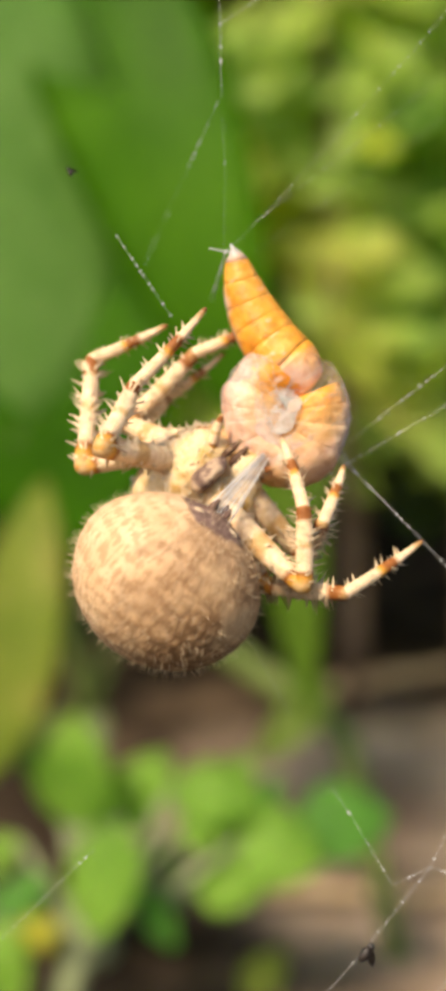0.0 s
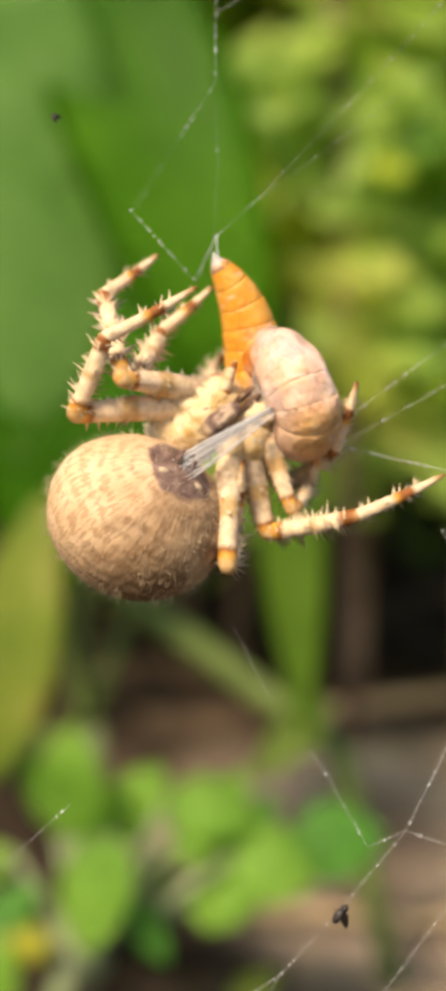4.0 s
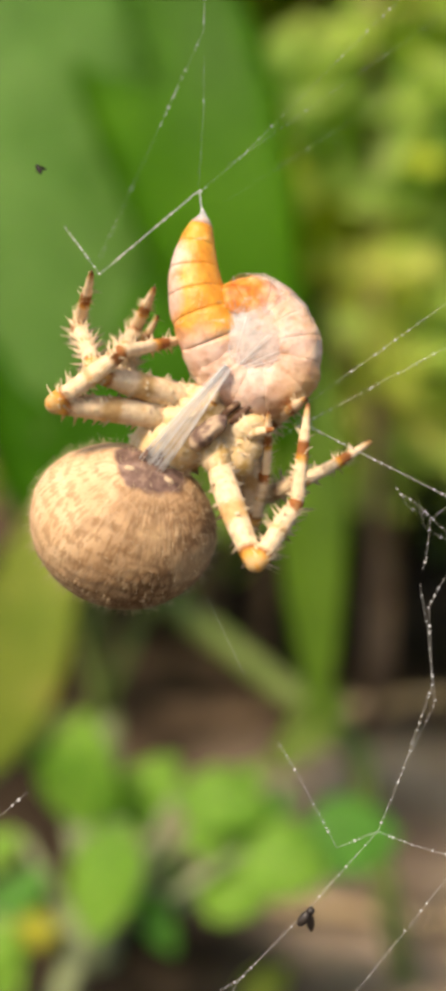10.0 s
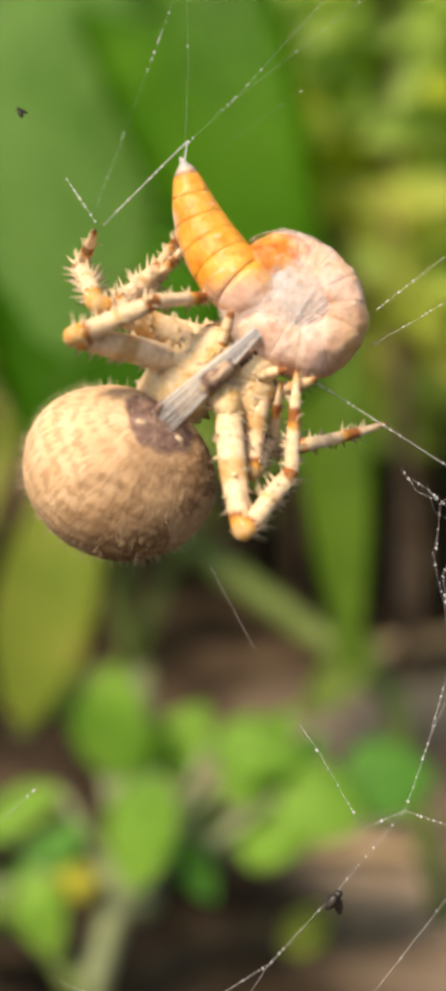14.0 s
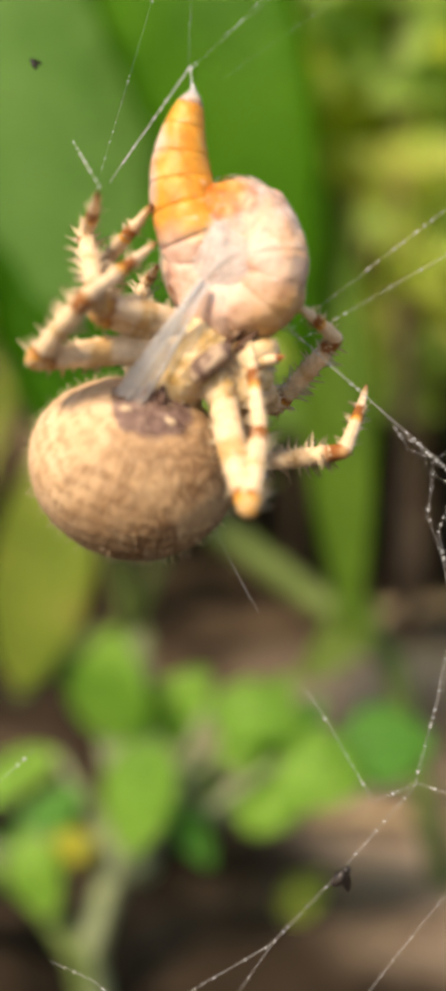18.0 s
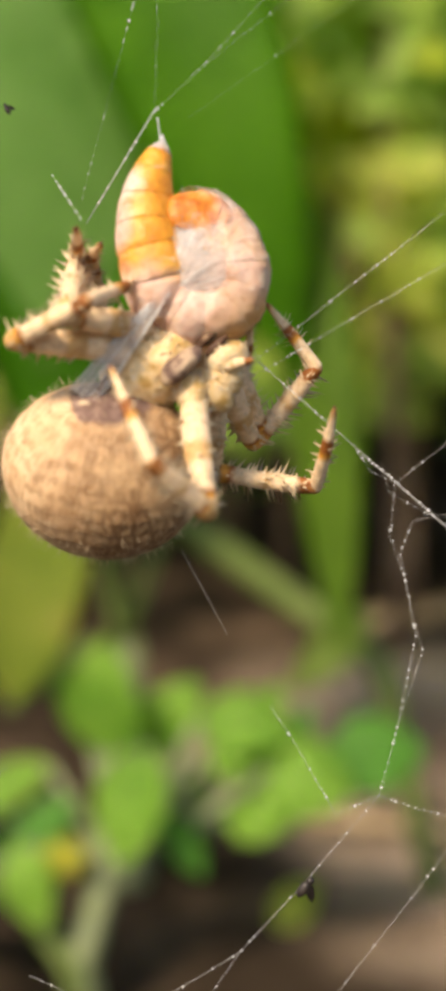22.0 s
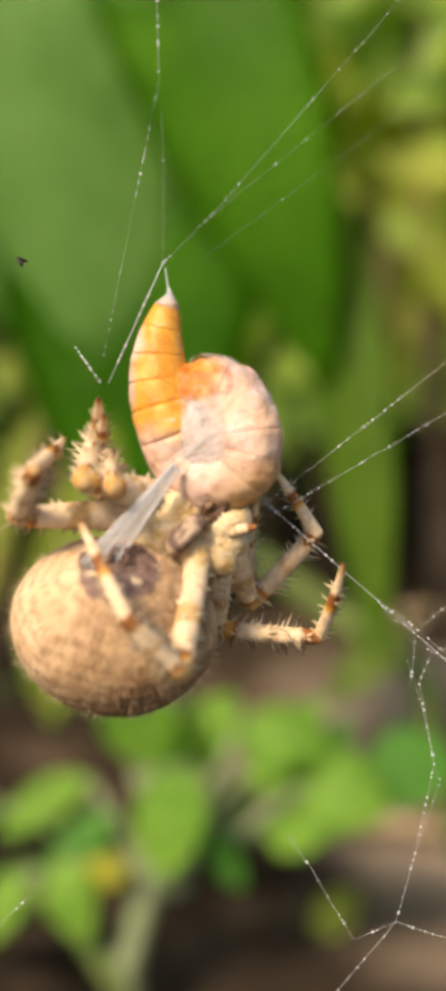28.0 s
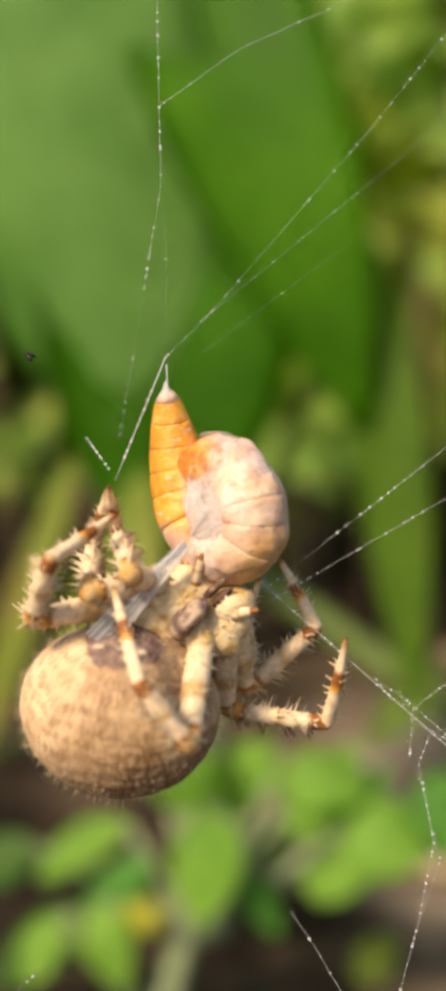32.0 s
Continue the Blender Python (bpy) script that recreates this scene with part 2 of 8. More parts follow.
def spot(n, centre, near, far, wobble, scale):
    """Full near a point of the thing, fading to nothing further out, with an uneven edge; in millimetres."""
    d = n.add("ShaderNodeVectorMath")
    d.operation = "DISTANCE"
    n.link(n.coord.outputs["Object"], d.inputs[0])
    d.inputs[1].default_value = [q * MM for q in centre]
    w = n.add("ShaderNodeMath")
    w.operation = "MULTIPLY_ADD"
    n.link(n.noise(scale, 3), w.inputs[0])
    w.inputs[1].default_value = wobble * MM
    n.link(d.outputs["Value"], w.inputs[2])
    r = n.add("ShaderNodeMapRange")
    n.link(w.outputs[0], r.inputs[0])
    for k, v in ((1, (near + wobble / 2) * MM), (2, (far + wobble / 2) * MM), (3, 1.0), (4, 0.0)):
        r.inputs[k].default_value = v
    return r.outputs[0]


def grub_colours(n):
    skin = n.ramp(n.noise(520, 4), [(0.3, (0.58, 0.20, 0.015)), (0.5, (0.76, 0.33, 0.035)), (0.72, (0.80, 0.46, 0.11))])
    tan = n.ramp(n.noise(600, 4), [(0.3, (0.52, 0.26, 0.085)), (0.5, (0.66, 0.38, 0.16)), (0.72, (0.72, 0.48, 0.27))])
    film = n.ramp(n.noise(560, 4, 0.6), [(0.3, (0.62, 0.37, 0.27)), (0.5, (0.74, 0.52, 0.42)), (0.72, (0.80, 0.66, 0.58))])
    return skin, tan, film


def finish_grub(n, col):
    crease = n.ramp(n.noise(1500, 4, 0.6), [(0.34, (0.68, 0.55, 0.46)), (0.48, (1, 1, 1))])
    col = n.mix(0.6, col, crease, "MULTIPLY")
    streak = n.noise(900, 4, 0.65, stretch=(0.35, 1, 1.8))
    col = n.mix(n.ramp(streak, [(0.60, (0, 0, 0)), (0.72, (0.55, 0.55, 0.55))]), col, (0.78, 0.74, 0.70))
    n.color(col)
    n.bump(n.noise(1000, 5, 0.62), 0.5, 0.0004)
    n.bsdf.inputs["Subsurface Weight"].default_value = 0.2
    n.bsdf.inputs["Subsurface Radius"].default_value = (0.001, 0.0005, 0.0003)
    return n.mat


def make_grub_tail():
    """Bright orange skin, filmed over with pinkish silk along one flank and at the root."""
    n = Nodes("grub_tail", 0.42, 0.45)
    skin, _, film = grub_colours(n)
    col = n.mix(spot(n, (-2.7, -0.9, 5.6), 1.2, 2.0, 1.6, 600), skin, film)
    col = n.mix(spot(n, (-3.1, -0.8, 3.0), 1.2, 2.1, 1.2, 600), col, film)
    col = n.mix(spot(n, (-0.5, -0.2, -1.9), 2.1, 3.4, 1.8, 500), col, film)
    return finish_grub(n, col)


def make_grub_body():
    """Pinkish film over the curled body, tan-orange skin along the belly and the back flank, bright orange behind the head."""
    n = Nodes("grub_body", 0.45, 0.4)
    skin, tan, film = grub_colours(n)
    ruddy = n.ramp(n.noise(800, 4), [(0.35, (0.48, 0.12, 0.015)), (0.52, (0.68, 0.24, 0.03)), (0.70, (0.72, 0.42, 0.18))])
    col = n.mix(n.ramp(n.noise(330, 3), [(0.52, (0, 0, 0)), (0.66, (0.5, 0.5, 0.5))]), film, tan)
    col = n.mix(spot(n, (2.6, 0.0, -4.0), 1.5, 3.6, 2.0, 450), col, tan)
    col = n.mix(spot(n, (-2.2, 3.0, 0.3), 3.0, 5.0, 2.0, 400), col, tan)
    col = n.mix(spot(n, (-3.0, 2.4, 1.8), 2.2, 3.8, 1.6, 400), col, skin)
    col = n.mix(spot(n, (-0.6, -1.0, 3.3), 1.7, 2.7, 1.6, 700), col, ruddy)
    return finish_grub(n, col)


grub_tail = make_grub_tail()
grub_body = make_grub_body()
grub_orange = make_plain("grub_orange", [(0.3, (0.5, 0.17, 0.02)), (0.5, (0.68, 0.28, 0.04)), (0.72, (0.74, 0.42, 0.14))], 700, 0.4, 0.4, 0.4, 0.0002, 0.2).mat
grub_crease = make_plain("grub_crease", [(0.35, (0.30, 0.12, 0.03)), (0.6, (0.50, 0.26, 0.10)), (0.75, (0.62, 0.42, 0.28))], 900, 0.5, 0.3).mat


def make_silk_patch(name, low, high, full, torn, least, clear=(), inside=None):
    """Matted silk, torn thin in places; clear: spots left bare; inside: the spot beyond which it thins out."""
    n = Nodes(name, 0.45, 0.3)
    n.color(n.ramp(n.noise(1300, 4, 0.6, stretch=(1, 1, 0.4)), [(0.3, low), (0.7, high)]))
    n.bump(n.noise(1600, 5, 0.6), 0.6, 0.0003)
    t = n.add("ShaderNodeBsdfTransparent")
    m = n.add("ShaderNodeMixShader")
    thin = n.ramp(n.noise(650, 5, 0.65), [(full, (least, least, least)), (torn, (1, 1, 1))])

    def most(a, b):
        q = n.add("ShaderNodeMath")
        q.operation = "MAXIMUM"
        n.link(a, q.inputs[0])
        n.link(b, q.inputs[1])
        return q.outputs[0]

    for c in clear:
        thin = most(thin, spot(n, *c))
    if inside:
        inv = n.add("ShaderNodeMath")
        inv.operation = "SUBTRACT"
        inv.inputs[0].default_value = 1.0
        n.link(spot(n, *inside), inv.inputs[1])
        thin = most(thin, inv.outputs[0])
    n.link(thin, m.inputs[0])
    n.link(n.bsdf.outputs[0], m.inputs[1])
    n.link(t.outputs[0], m.inputs[2])
    n.link(m.outputs[0], n.tree.nodes["Material Output"].inputs[0])
    return n.mat


silk_patch = make_silk_patch("silk_patch", (0.66, 0.68, 0.67), (0.86, 0.87, 0.86), 0.40, 0.66, 0.22, (), ((-0.2, 0, 0.2), 1.3, 2.9, 1.6, 700))
silk_thin = make_silk_patch("silk_thin", (0.62, 0.63, 0.60), (0.80, 0.80, 0.77), 0.38, 0.62, 0.4, (), ((-0.2, 0, 0.2), 1.6, 2.9, 1.6, 700))
silk_veil = make_silk_patch("silk_veil", (0.66, 0.50, 0.43), (0.84, 0.74, 0.69), 0.38, 0.68, 0.36, (((-0.5, -1.2, 3.5), 1.4, 2.5, 1.9, 800), ((-2.6, 2.8, 0.9), 3.2, 4.8, 1.6, 500), ((2.4, 0.0, -4.4), 1.1, 2.8, 2.0, 500)))
silk_film = make_plain("silk_film", [(0.3, (0.72, 0.72, 0.72)), (0.7, (0.88, 0.88, 0.88))], 900, 0.35, 0.5, 0.4, 0.0002).sheer(0.5).mat
silk_sheet = make_plain("silk_sheet", [(0.3, (0.8, 0.81, 0.82)), (0.7, (0.92, 0.92, 0.92))], 2500, 0.35, 0.4).sheer(0.9).mat
silk = make_plain("silk", [(0.3, (0.78, 0.8, 0.8)), (0.7, (0.9, 0.9, 0.9))], 4000, 0.3, 0.6).glow_through((0.9, 0.9, 0.9), 0.4).mat
silk_line = make_plain("silk_line", [(0.3, (0.7, 0.72, 0.72)), (0.7, (0.86, 0.86, 0.86))], 2500, 0.3, 0.6).sheer(0.6).mat
glue = make_plain("glue", [(0.3, (0.86, 0.88, 0.88)), (0.7, (0.93, 0.93, 0.93))], 4000, 0.15, 0.7).glow_through((0.95, 0.95, 0.95), 0.4).mat
gnat_skin = make_plain("gnat_skin", [(0.3, (0.015, 0.013, 0.012)), (0.7, (0.05, 0.04, 0.035))], 1500, 0.4, 0.4).mat


def make_leaf(name, dark, mid, pale, scale=40, glow=0.4):
    n = Nodes(name, 0.5, 0.2)
    col = n.ramp(n.noise(scale, 4), [(0.3, dark), (0.5, mid), (0.72, pale)])
    veins = n.ramp(n.noise(scale * 5, 3, stretch=(1, 0.25, 1)), [(0.35, (0.8, 0.85, 0.75)), (0.65, (1, 1, 1))])
    col = n.mix(0.7, col, veins, "MULTIPLY")
    n.color(col)
    n.bump(n.noise(scale * 4, 4), 0.3, 0.0006)
    bright = n.mix(1.0, col, (1.9, 1.8, 0.9), "MULTIPLY")
    n.glow_through(bright, glow)
    return n.mat


# Broad leaf's lit copy: the sun's pale sheen is in this colour.
leaf_sunlit = make_leaf("leaf_sunlit", (0.12, 0.29, 0.06), (0.19, 0.39, 0.10), (0.30, 0.50, 0.18), 25)
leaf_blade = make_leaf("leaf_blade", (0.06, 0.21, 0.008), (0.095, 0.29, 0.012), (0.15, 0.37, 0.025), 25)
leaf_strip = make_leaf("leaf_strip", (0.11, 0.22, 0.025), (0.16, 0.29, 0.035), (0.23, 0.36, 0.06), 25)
# Deeper copy of the broad leaf green, with half shade in the colour.
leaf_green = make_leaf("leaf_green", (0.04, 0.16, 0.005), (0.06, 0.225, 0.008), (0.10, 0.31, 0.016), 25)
leaf_yellow = make_leaf("leaf_yellow", (0.24, 0.34, 0.06), (0.35, 0.42, 0.10), (0.52, 0.44, 0.20), 30)
leaf_herb = make_leaf("leaf_herb", (0.185, 0.385, 0.063), (0.28, 0.485, 0.10), (0.375, 0.565, 0.162), 60)
leaf_pale = make_leaf("leaf_pale", (0.16, 0.27, 0.05), (0.22, 0.33, 0.08), (0.30, 0.40, 0.14), 40)
leaf_low = make_leaf("leaf_low", (0.06, 0.15, 0.03), (0.10, 0.22, 0.05), (0.15, 0.28, 0.08), 60)
leaf_teal = make_leaf("leaf_teal", (0.09, 0.27, 0.05), (0.13, 0.36, 0.075), (0.18, 0.43, 0.11), 60)
leaf_hedge = make_leaf("leaf_hedge", (0.11, 0.28, 0.065), (0.35, 0.49, 0.115), (0.62, 0.60, 0.19), 16, 0.5)
# Near-black green stands for the deep shade behind the nearer plants.
leaf_back_shade = make_leaf("leaf_back_shade", (0.022, 0.06, 0.012), (0.05, 0.095, 0.02), (0.12, 0.14, 0.04), 8)
petal = make_leaf("petal", (0.34, 0.33, 0.03), (0.44, 0.43, 0.05), (0.52, 0.5, 0.10), 80, 0.2)
stem_green = make_plain("stem_green", [(0.3, (0.20, 0.25, 0.11)), (0.7, (0.32, 0.37, 0.21))], 90, 0.5, 0.3, 0.2, 0.0004).mat
stem_dark = make_plain("stem_dark", [(0.3, (0.09, 0.14, 0.035)), (0.7, (0.17, 0.23, 0.07))], 90, 0.55, 0.25, 0.2, 0.0004).mat
straw = make_plain("straw", [(0.3, (0.30, 0.21, 0.12)), (0.5, (0.44, 0.33, 0.20)), (0.7, (0.58, 0.46, 0.30))], 120, 0.8, 0.15, 0.5, 0.001).mat
twig_bark = make_plain("twig_bark", [(0.3, (0.07, 0.045, 0.03)), (0.5, (0.15, 0.10, 0.065)), (0.7, (0.28, 0.21, 0.14))], 120, 0.8, 0.15, 0.6, 0.001).mat


def make_soil():
    n = Nodes("soil", 0.9, 0.1)
    # Sunlit ground is painted as two pale patches, plant shade as the dark base.
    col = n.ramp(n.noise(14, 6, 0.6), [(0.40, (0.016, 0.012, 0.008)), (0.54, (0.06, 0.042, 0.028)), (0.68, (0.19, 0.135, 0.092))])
    sunlit_soil = n.ramp(n.noise(18, 5, 0.6), [(0.36, (0.28, 0.20, 0.145)), (0.5, (0.50, 0.38, 0.28)), (0.64, (0.66, 0.52, 0.40))])
    col = n.mix(spot(n, (112, 415, 0), 90, 150, 50, 14), col, sunlit_soil)
    col = n.mix(spot(n, (85, 285, 0), 20, 75, 35, 20), col, sunlit_soil)
    fine = n.ramp(n.noise(160, 5, 0.65), [(0.3, (0.45, 0.42, 0.4)), (0.7, (1, 1, 1))])
    n.color(n.mix(0.8, col, fine, "MULTIPLY"))
    n.bump(n.noise(220, 6, 0.65), 0.8, 0.004)
    return n.mat


soil = make_soil()


# ---- building helpers ----
def smooth(bm):
    for f in bm.faces:
        f.smooth = True


def part(name, bm, material, parent=None, label=""):
    """Links a bmesh as one mesh object under its thing."""
    me = bpy.data.meshes.new(name)
    bm.to_mesh(me)
    bm.free()
    for m in material if isinstance(material, (list, tuple)) else [material]:
        me.materials.append(m)
    ob = new(name, me)
    ob.parent = parent
    if label:
        tagged(ob, label)
    return ob


def sweep(bm, pts, radii, sides=12, caps=True, mat=0):
    """A tube along pts with a radius at each."""
    rings, side = [], None
    for i, p in enumerate(pts):
        d = (pts[min(i + 1, len(pts) - 1)] - pts[max(i - 1, 0)]).normalized()
        if side is None:
            side = d.orthogonal().normalized()
        side = (side - d * side.dot(d)).normalized()
        up = d.cross(side)
        rings.append([bm.verts.new(p + (side * math.cos(a) + up * math.sin(a)) * radii[i]) for a in (2 * math.pi * k / sides for k in range(sides))])
    for a, b in zip(rings, rings[1:]):
        for k in range(sides):
            f = bm.faces.new((a[k], a[(k + 1) % sides], b[(k + 1) % sides], b[k]))
            f.smooth, f.material_index = True, mat
    if caps:
        for ring in (rings[0][::-1], rings[-1]):
            f = bm.faces.new(ring)
            f.material_index = mat
    return rings


def spike(bm, base, tip, r, sides=4, mat=0):
    d = (tip - base).normalized()
    s = d.orthogonal().normalized()
    u = d.cross(s)
    ring = [bm.verts.new(base + (s * math.cos(a) + u * math.sin(a)) * r) for a in (2 * math.pi * k / sides for k in range(sides))]
    top = bm.verts.new(tip)
    for k in range(sides):
        f = bm.faces.new((ring[k], ring[(k + 1) % sides], top))
        f.smooth, f.material_index = True, mat


def ball(bm, centre, radii, seg=24, rings=14, turn=None, rough=0.0, mat=0):
    """An ellipsoid, slightly uneven if rough is given."""
    m = Matrix.Translation(centre) @ (turn or Matrix.Identity(4)) @ Matrix.Diagonal((*radii, 1))
    made = bmesh.ops.create_uvsphere(bm, u_segments=seg, v_segments=rings, radius=1.0, matrix=m)
    for v in made["verts"]:
        if rough:
            v.co += (v.co - Vector(centre)) * rough * noise.noise(v.co * 900)
        for f in v.link_faces:
            f.smooth, f.material_index = True, mat


# ---- the ground ----
def build_ground():
    bm = bmesh.new()
    steps = [-40, -12, -4, -1.6] + [-0.9 + 0.02 * i for i in range(116)] + [1.9, 4, 12, 40, 120]
    xs = [-120, -40, -12, -4, -1.8] + [-1.1 + 0.02 * i for i in range(111)] + [1.8, 4, 12, 40, 120]
    grid = []
    for y in steps:
        line = []
        for x in xs:
            near = max(0.0, 1 - max(abs(x), abs(y)) / 2.5)
            z = 0.010 * noise.noise(Vector((x * 9, y * 9, 3))) + 0.006 * noise.noise(Vector((x * 31, y * 31, 7)))
            line.append(bm.verts.new((x, y, z * near)))
        grid.append(line)
    for a, b in zip(grid, grid[1:]):
        for k in range(len(a) - 1):
            bm.faces.new((a[k], a[k + 1], b[k + 1], b[k])).smooth = True
    tagged(part("ground", bm, soil), "dark brown bare garden soil with sunlit patches painted in, crumbly and uneven", "ground", kind="structure")


build_ground()


# ---- background plants ----
def leaf_mesh(base, tip, width, face, lift, origin, wave=0.0, thick=0.0004, rows=16, cols=8, fold=0.15, blunt=0.8):
    """A leaf blade from base to tip, arched by lift along face, with a folded midrib and real thickness."""
    bm = bmesh.new()
    along = tip - base
    d = along.normalized()
    face = (face - d * face.dot(d)).normalized()
    side = d.cross(face)
    grid = []
    for i in range(rows + 1):
        s = i / rows
        mid = base + along * s + face * (lift * 4 * s * (1 - s))
        half = 0.5 * width * max(0.02, math.sin(math.pi * s ** blunt)) ** 0.75
        line = []
        for j in range(cols + 1):
            q = 2 * j / cols - 1
            ripple = wave * width * math.sin(9 * s + 3 * q) * q * q
            p = mid + side * (q * half) + face * (fold * half * (abs(q) ** 1.3) + ripple)
            line.append(bm.verts.new(p - origin))
        grid.append(line)
    for a, b in zip(grid, grid[1:]):
        for k in range(cols):
            bm.faces.new((a[k], a[k + 1], b[k + 1], b[k])).smooth = True
    bmesh.ops.solidify(bm, geom=bm.faces[:], thickness=thick)
    smooth(bm)
    return bm


def stem_mesh(points, radii, origin):
    bm = bmesh.new()
    pts = []
    for a, b in zip(points, points[1:]):
        pts += [a.lerp(b, k / 4) for k in range(4)]
    pts.append(points[-1])
    rr = np.interp(np.linspace(0, len(radii) - 1, len(pts)), range(len(radii)), radii)
    sweep(bm, [p - origin for p in pts], list(rr), 10)
    return bm


def on_ground(p):
    return Vector((p.x, p.y, 0.0))


TO_CAMERA = -W_AXIS


def build_broad_plant():
    foot = on_ground(web(-30, 0, 300))
    plant = new("broad_leaved_plant")
    plant.location = foot
    tagged(plant, "tall garden plant with broad arching green leaves, rooted in soil", "plant")
    centre = foot + Vector((0, 0, 0.08))
    part("stem", stem_mesh([foot - Vector((0, 0, 0.01)), centre], [0.008, 0.006], foot), stem_green, plant)
    leaves = [
        ((-46.2, 26.7, 264.0), (-66.5, 205.3, 272.0), 0.080, leaf_sunlit, 0.012, "broad green leaf with sun sheen put into its pale colour"),
        ((-35.8, -14.6, 268.0), (-22.0, 215.5, 280.0), 0.076, leaf_green, 0.010, "deep green broad leaf with half shade put into its colour"),
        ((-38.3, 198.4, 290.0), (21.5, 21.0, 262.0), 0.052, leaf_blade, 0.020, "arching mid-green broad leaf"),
        ((23.0, 78.0, 276.0), (32.3, -53.0, 255.0), 0.021, leaf_strip, 0.004, "narrow hanging green leaf blade"),
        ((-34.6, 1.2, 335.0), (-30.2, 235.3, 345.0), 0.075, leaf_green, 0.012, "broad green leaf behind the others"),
        ((-53.2, -63.5, 245.0), (-36.9, 13.9, 250.0), 0.026, leaf_yellow, 0.006, "yellowing leaf with a tan edge"),
        ((-88.0, -66.0, 265.0), (-57.0, 26.0, 275.0), 0.011, leaf_yellow, 0.004, "yellowing narrow leaf"),
    ]
    for a, b, width, m, lift, label in leaves:
        p, q = web(*a), web(*b)
        part("leaf", leaf_mesh(p, q, width, TO_CAMERA, lift, foot, 0.03, fold=-0.10 if m is leaf_sunlit else 0.12), m, plant, label)
        part("leaf_stalk", stem_mesh([centre, (centre + p) / 2 + Vector((0, 0.01, 0)), p], [0.0025, 0.002, 0.002], foot), stem_dark, plant)


build_broad_plant()


def build_herb():
    foot = on_ground(web(*(-33.5, -130.3, 250.0)))
    plant = new("low_herb")
    plant.location = foot
    tagged(plant, "low bright green herb with oval leaves growing from soil", "plant")
    crown = web(*(-27.0, -102.2, 250.0))
    part("stem", stem_mesh([foot - Vector((0, 0, 0.01)), web(*(-36.8, -133.7, 250.0)), crown], [0.005, 0.0045, 0.003], foot), stem_green, plant)
    leaves = [
        ((-29.1, -77.8, 250.0), (-29.0, -47.4, 245.0), 0.023, leaf_herb),
        ((-5.0, -69.5, 255.0), (19.9, -73.2, 250.0), 0.018, leaf_herb),
        ((-17.1, -80.9, 262.0), (-5.7, -60.6, 262.0), 0.020, leaf_herb),
        ((-18.0, -74.1, 240.0), (-24.6, -103.0, 236.0), 0.020, leaf_herb),
        ((13.1, -82.2, 250.0), (34.2, -88.0, 245.0), 0.022, leaf_herb),
        ((1.5, -93.4, 256.0), (21.3, -94.0, 250.0), 0.020, leaf_herb),
        ((29.0, -82.8, 258.0), (55.0, -78.4, 258.0), 0.023, leaf_teal),
        ((5.1, -84.1, 262.0), (17.2, -61.8, 262.0), 0.015, leaf_herb),
        ((2.8, -93.5, 262.0), (32.0, -79.8, 262.0), 0.016, leaf_herb),
        ((11.6, -90.1, 268.0), (25.7, -69.1, 268.0), 0.014, leaf_teal),
        ((-46.1, -83.2, 262.0), (-70.2, -98.3, 258.0), 0.013, leaf_herb),
        ((-38.3, -88.9, 250.0), (-56.6, -112.0, 246.0), 0.013, leaf_teal),
        ((-50.0, -98.0, 240.0), (-44.0, -120.0, 238.0), 0.014, leaf_herb),
        ((-62.0, -104.0, 246.0), (-70.0, -122.0, 244.0), 0.013, leaf_herb),
        ((-10.0, -84.0, 268.0), (-2.0, -100.0, 268.0), 0.011, leaf_low),
        ((-22.0, -84.0, 272.0), (-13.0, -70.0, 274.0), 0.011, leaf_teal),
        ((-3.0, -78.0, 252.0), (9.0, -84.0, 250.0), 0.009, leaf_herb),
        ((-36.0, -70.0, 268.0), (-46.0, -58.0, 268.0), 0.010, leaf_low),
        ((-13.0, -92.0, 246.0), (-4.0, -108.0, 244.0), 0.009, leaf_teal),
        ((-51.9, -107.6, 262.0), (-85.8, -128.8, 262.0), 0.018, leaf_low),
        ((-72.6, -92.6, 270.0), (-94.5, -103.3, 270.0), 0.016, leaf_low),
    ]
    for a, b, width, m in leaves:
        p, q = web(*a), web(*b)
        part("leaf", leaf_mesh(p, q, width, (TO_CAMERA * 0.7 + Vector((-0.25, 0, 0.5))), 0.002, foot, 0.02), m, plant)
        part("leaf_stalk", stem_mesh([crown, (crown + p) / 2 - Vector((0, 0, 0.004)), p], [0.0018, 0.0013, 0.001], foot), stem_green, plant)
    part("stem", stem_mesh([foot - Vector((0, 0, 0.01)), web(*(-38.2, -132.9, 248.0)), web(*(-47.7, -119.0, 246.0)), web(*(-60.3, -107.0, 244.0))], [0.004, 0.0034, 0.0026, 0.002], foot), stem_dark, plant)
    flower = web(*(-38.5, -101.6, 240.0))
    bm = bmesh.new()
    for k in range(9):
        a = 2 * math.pi * k / 9
        tipp = flower + Vector((math.cos(a) * 0.006, -0.001, math.sin(a) * 0.006))
        sweep(bm, [flower - foot, (flower + tipp) / 2 - foot, tipp - foot], [0.0008, 0.0016, 0.0004], 6)
    ball(bm, flower - foot, (0.0025, 0.0025, 0.0025), 12, 8)
    part("flower", bm, petal, plant, "small yellow flower head")
    part("flower_stalk", stem_mesh([crown, (crown + flower) / 2 + Vector((0, 0.003, -0.004)), flower], [0.0015, 0.001, 0.001], foot), stem_green, plant)


build_herb()


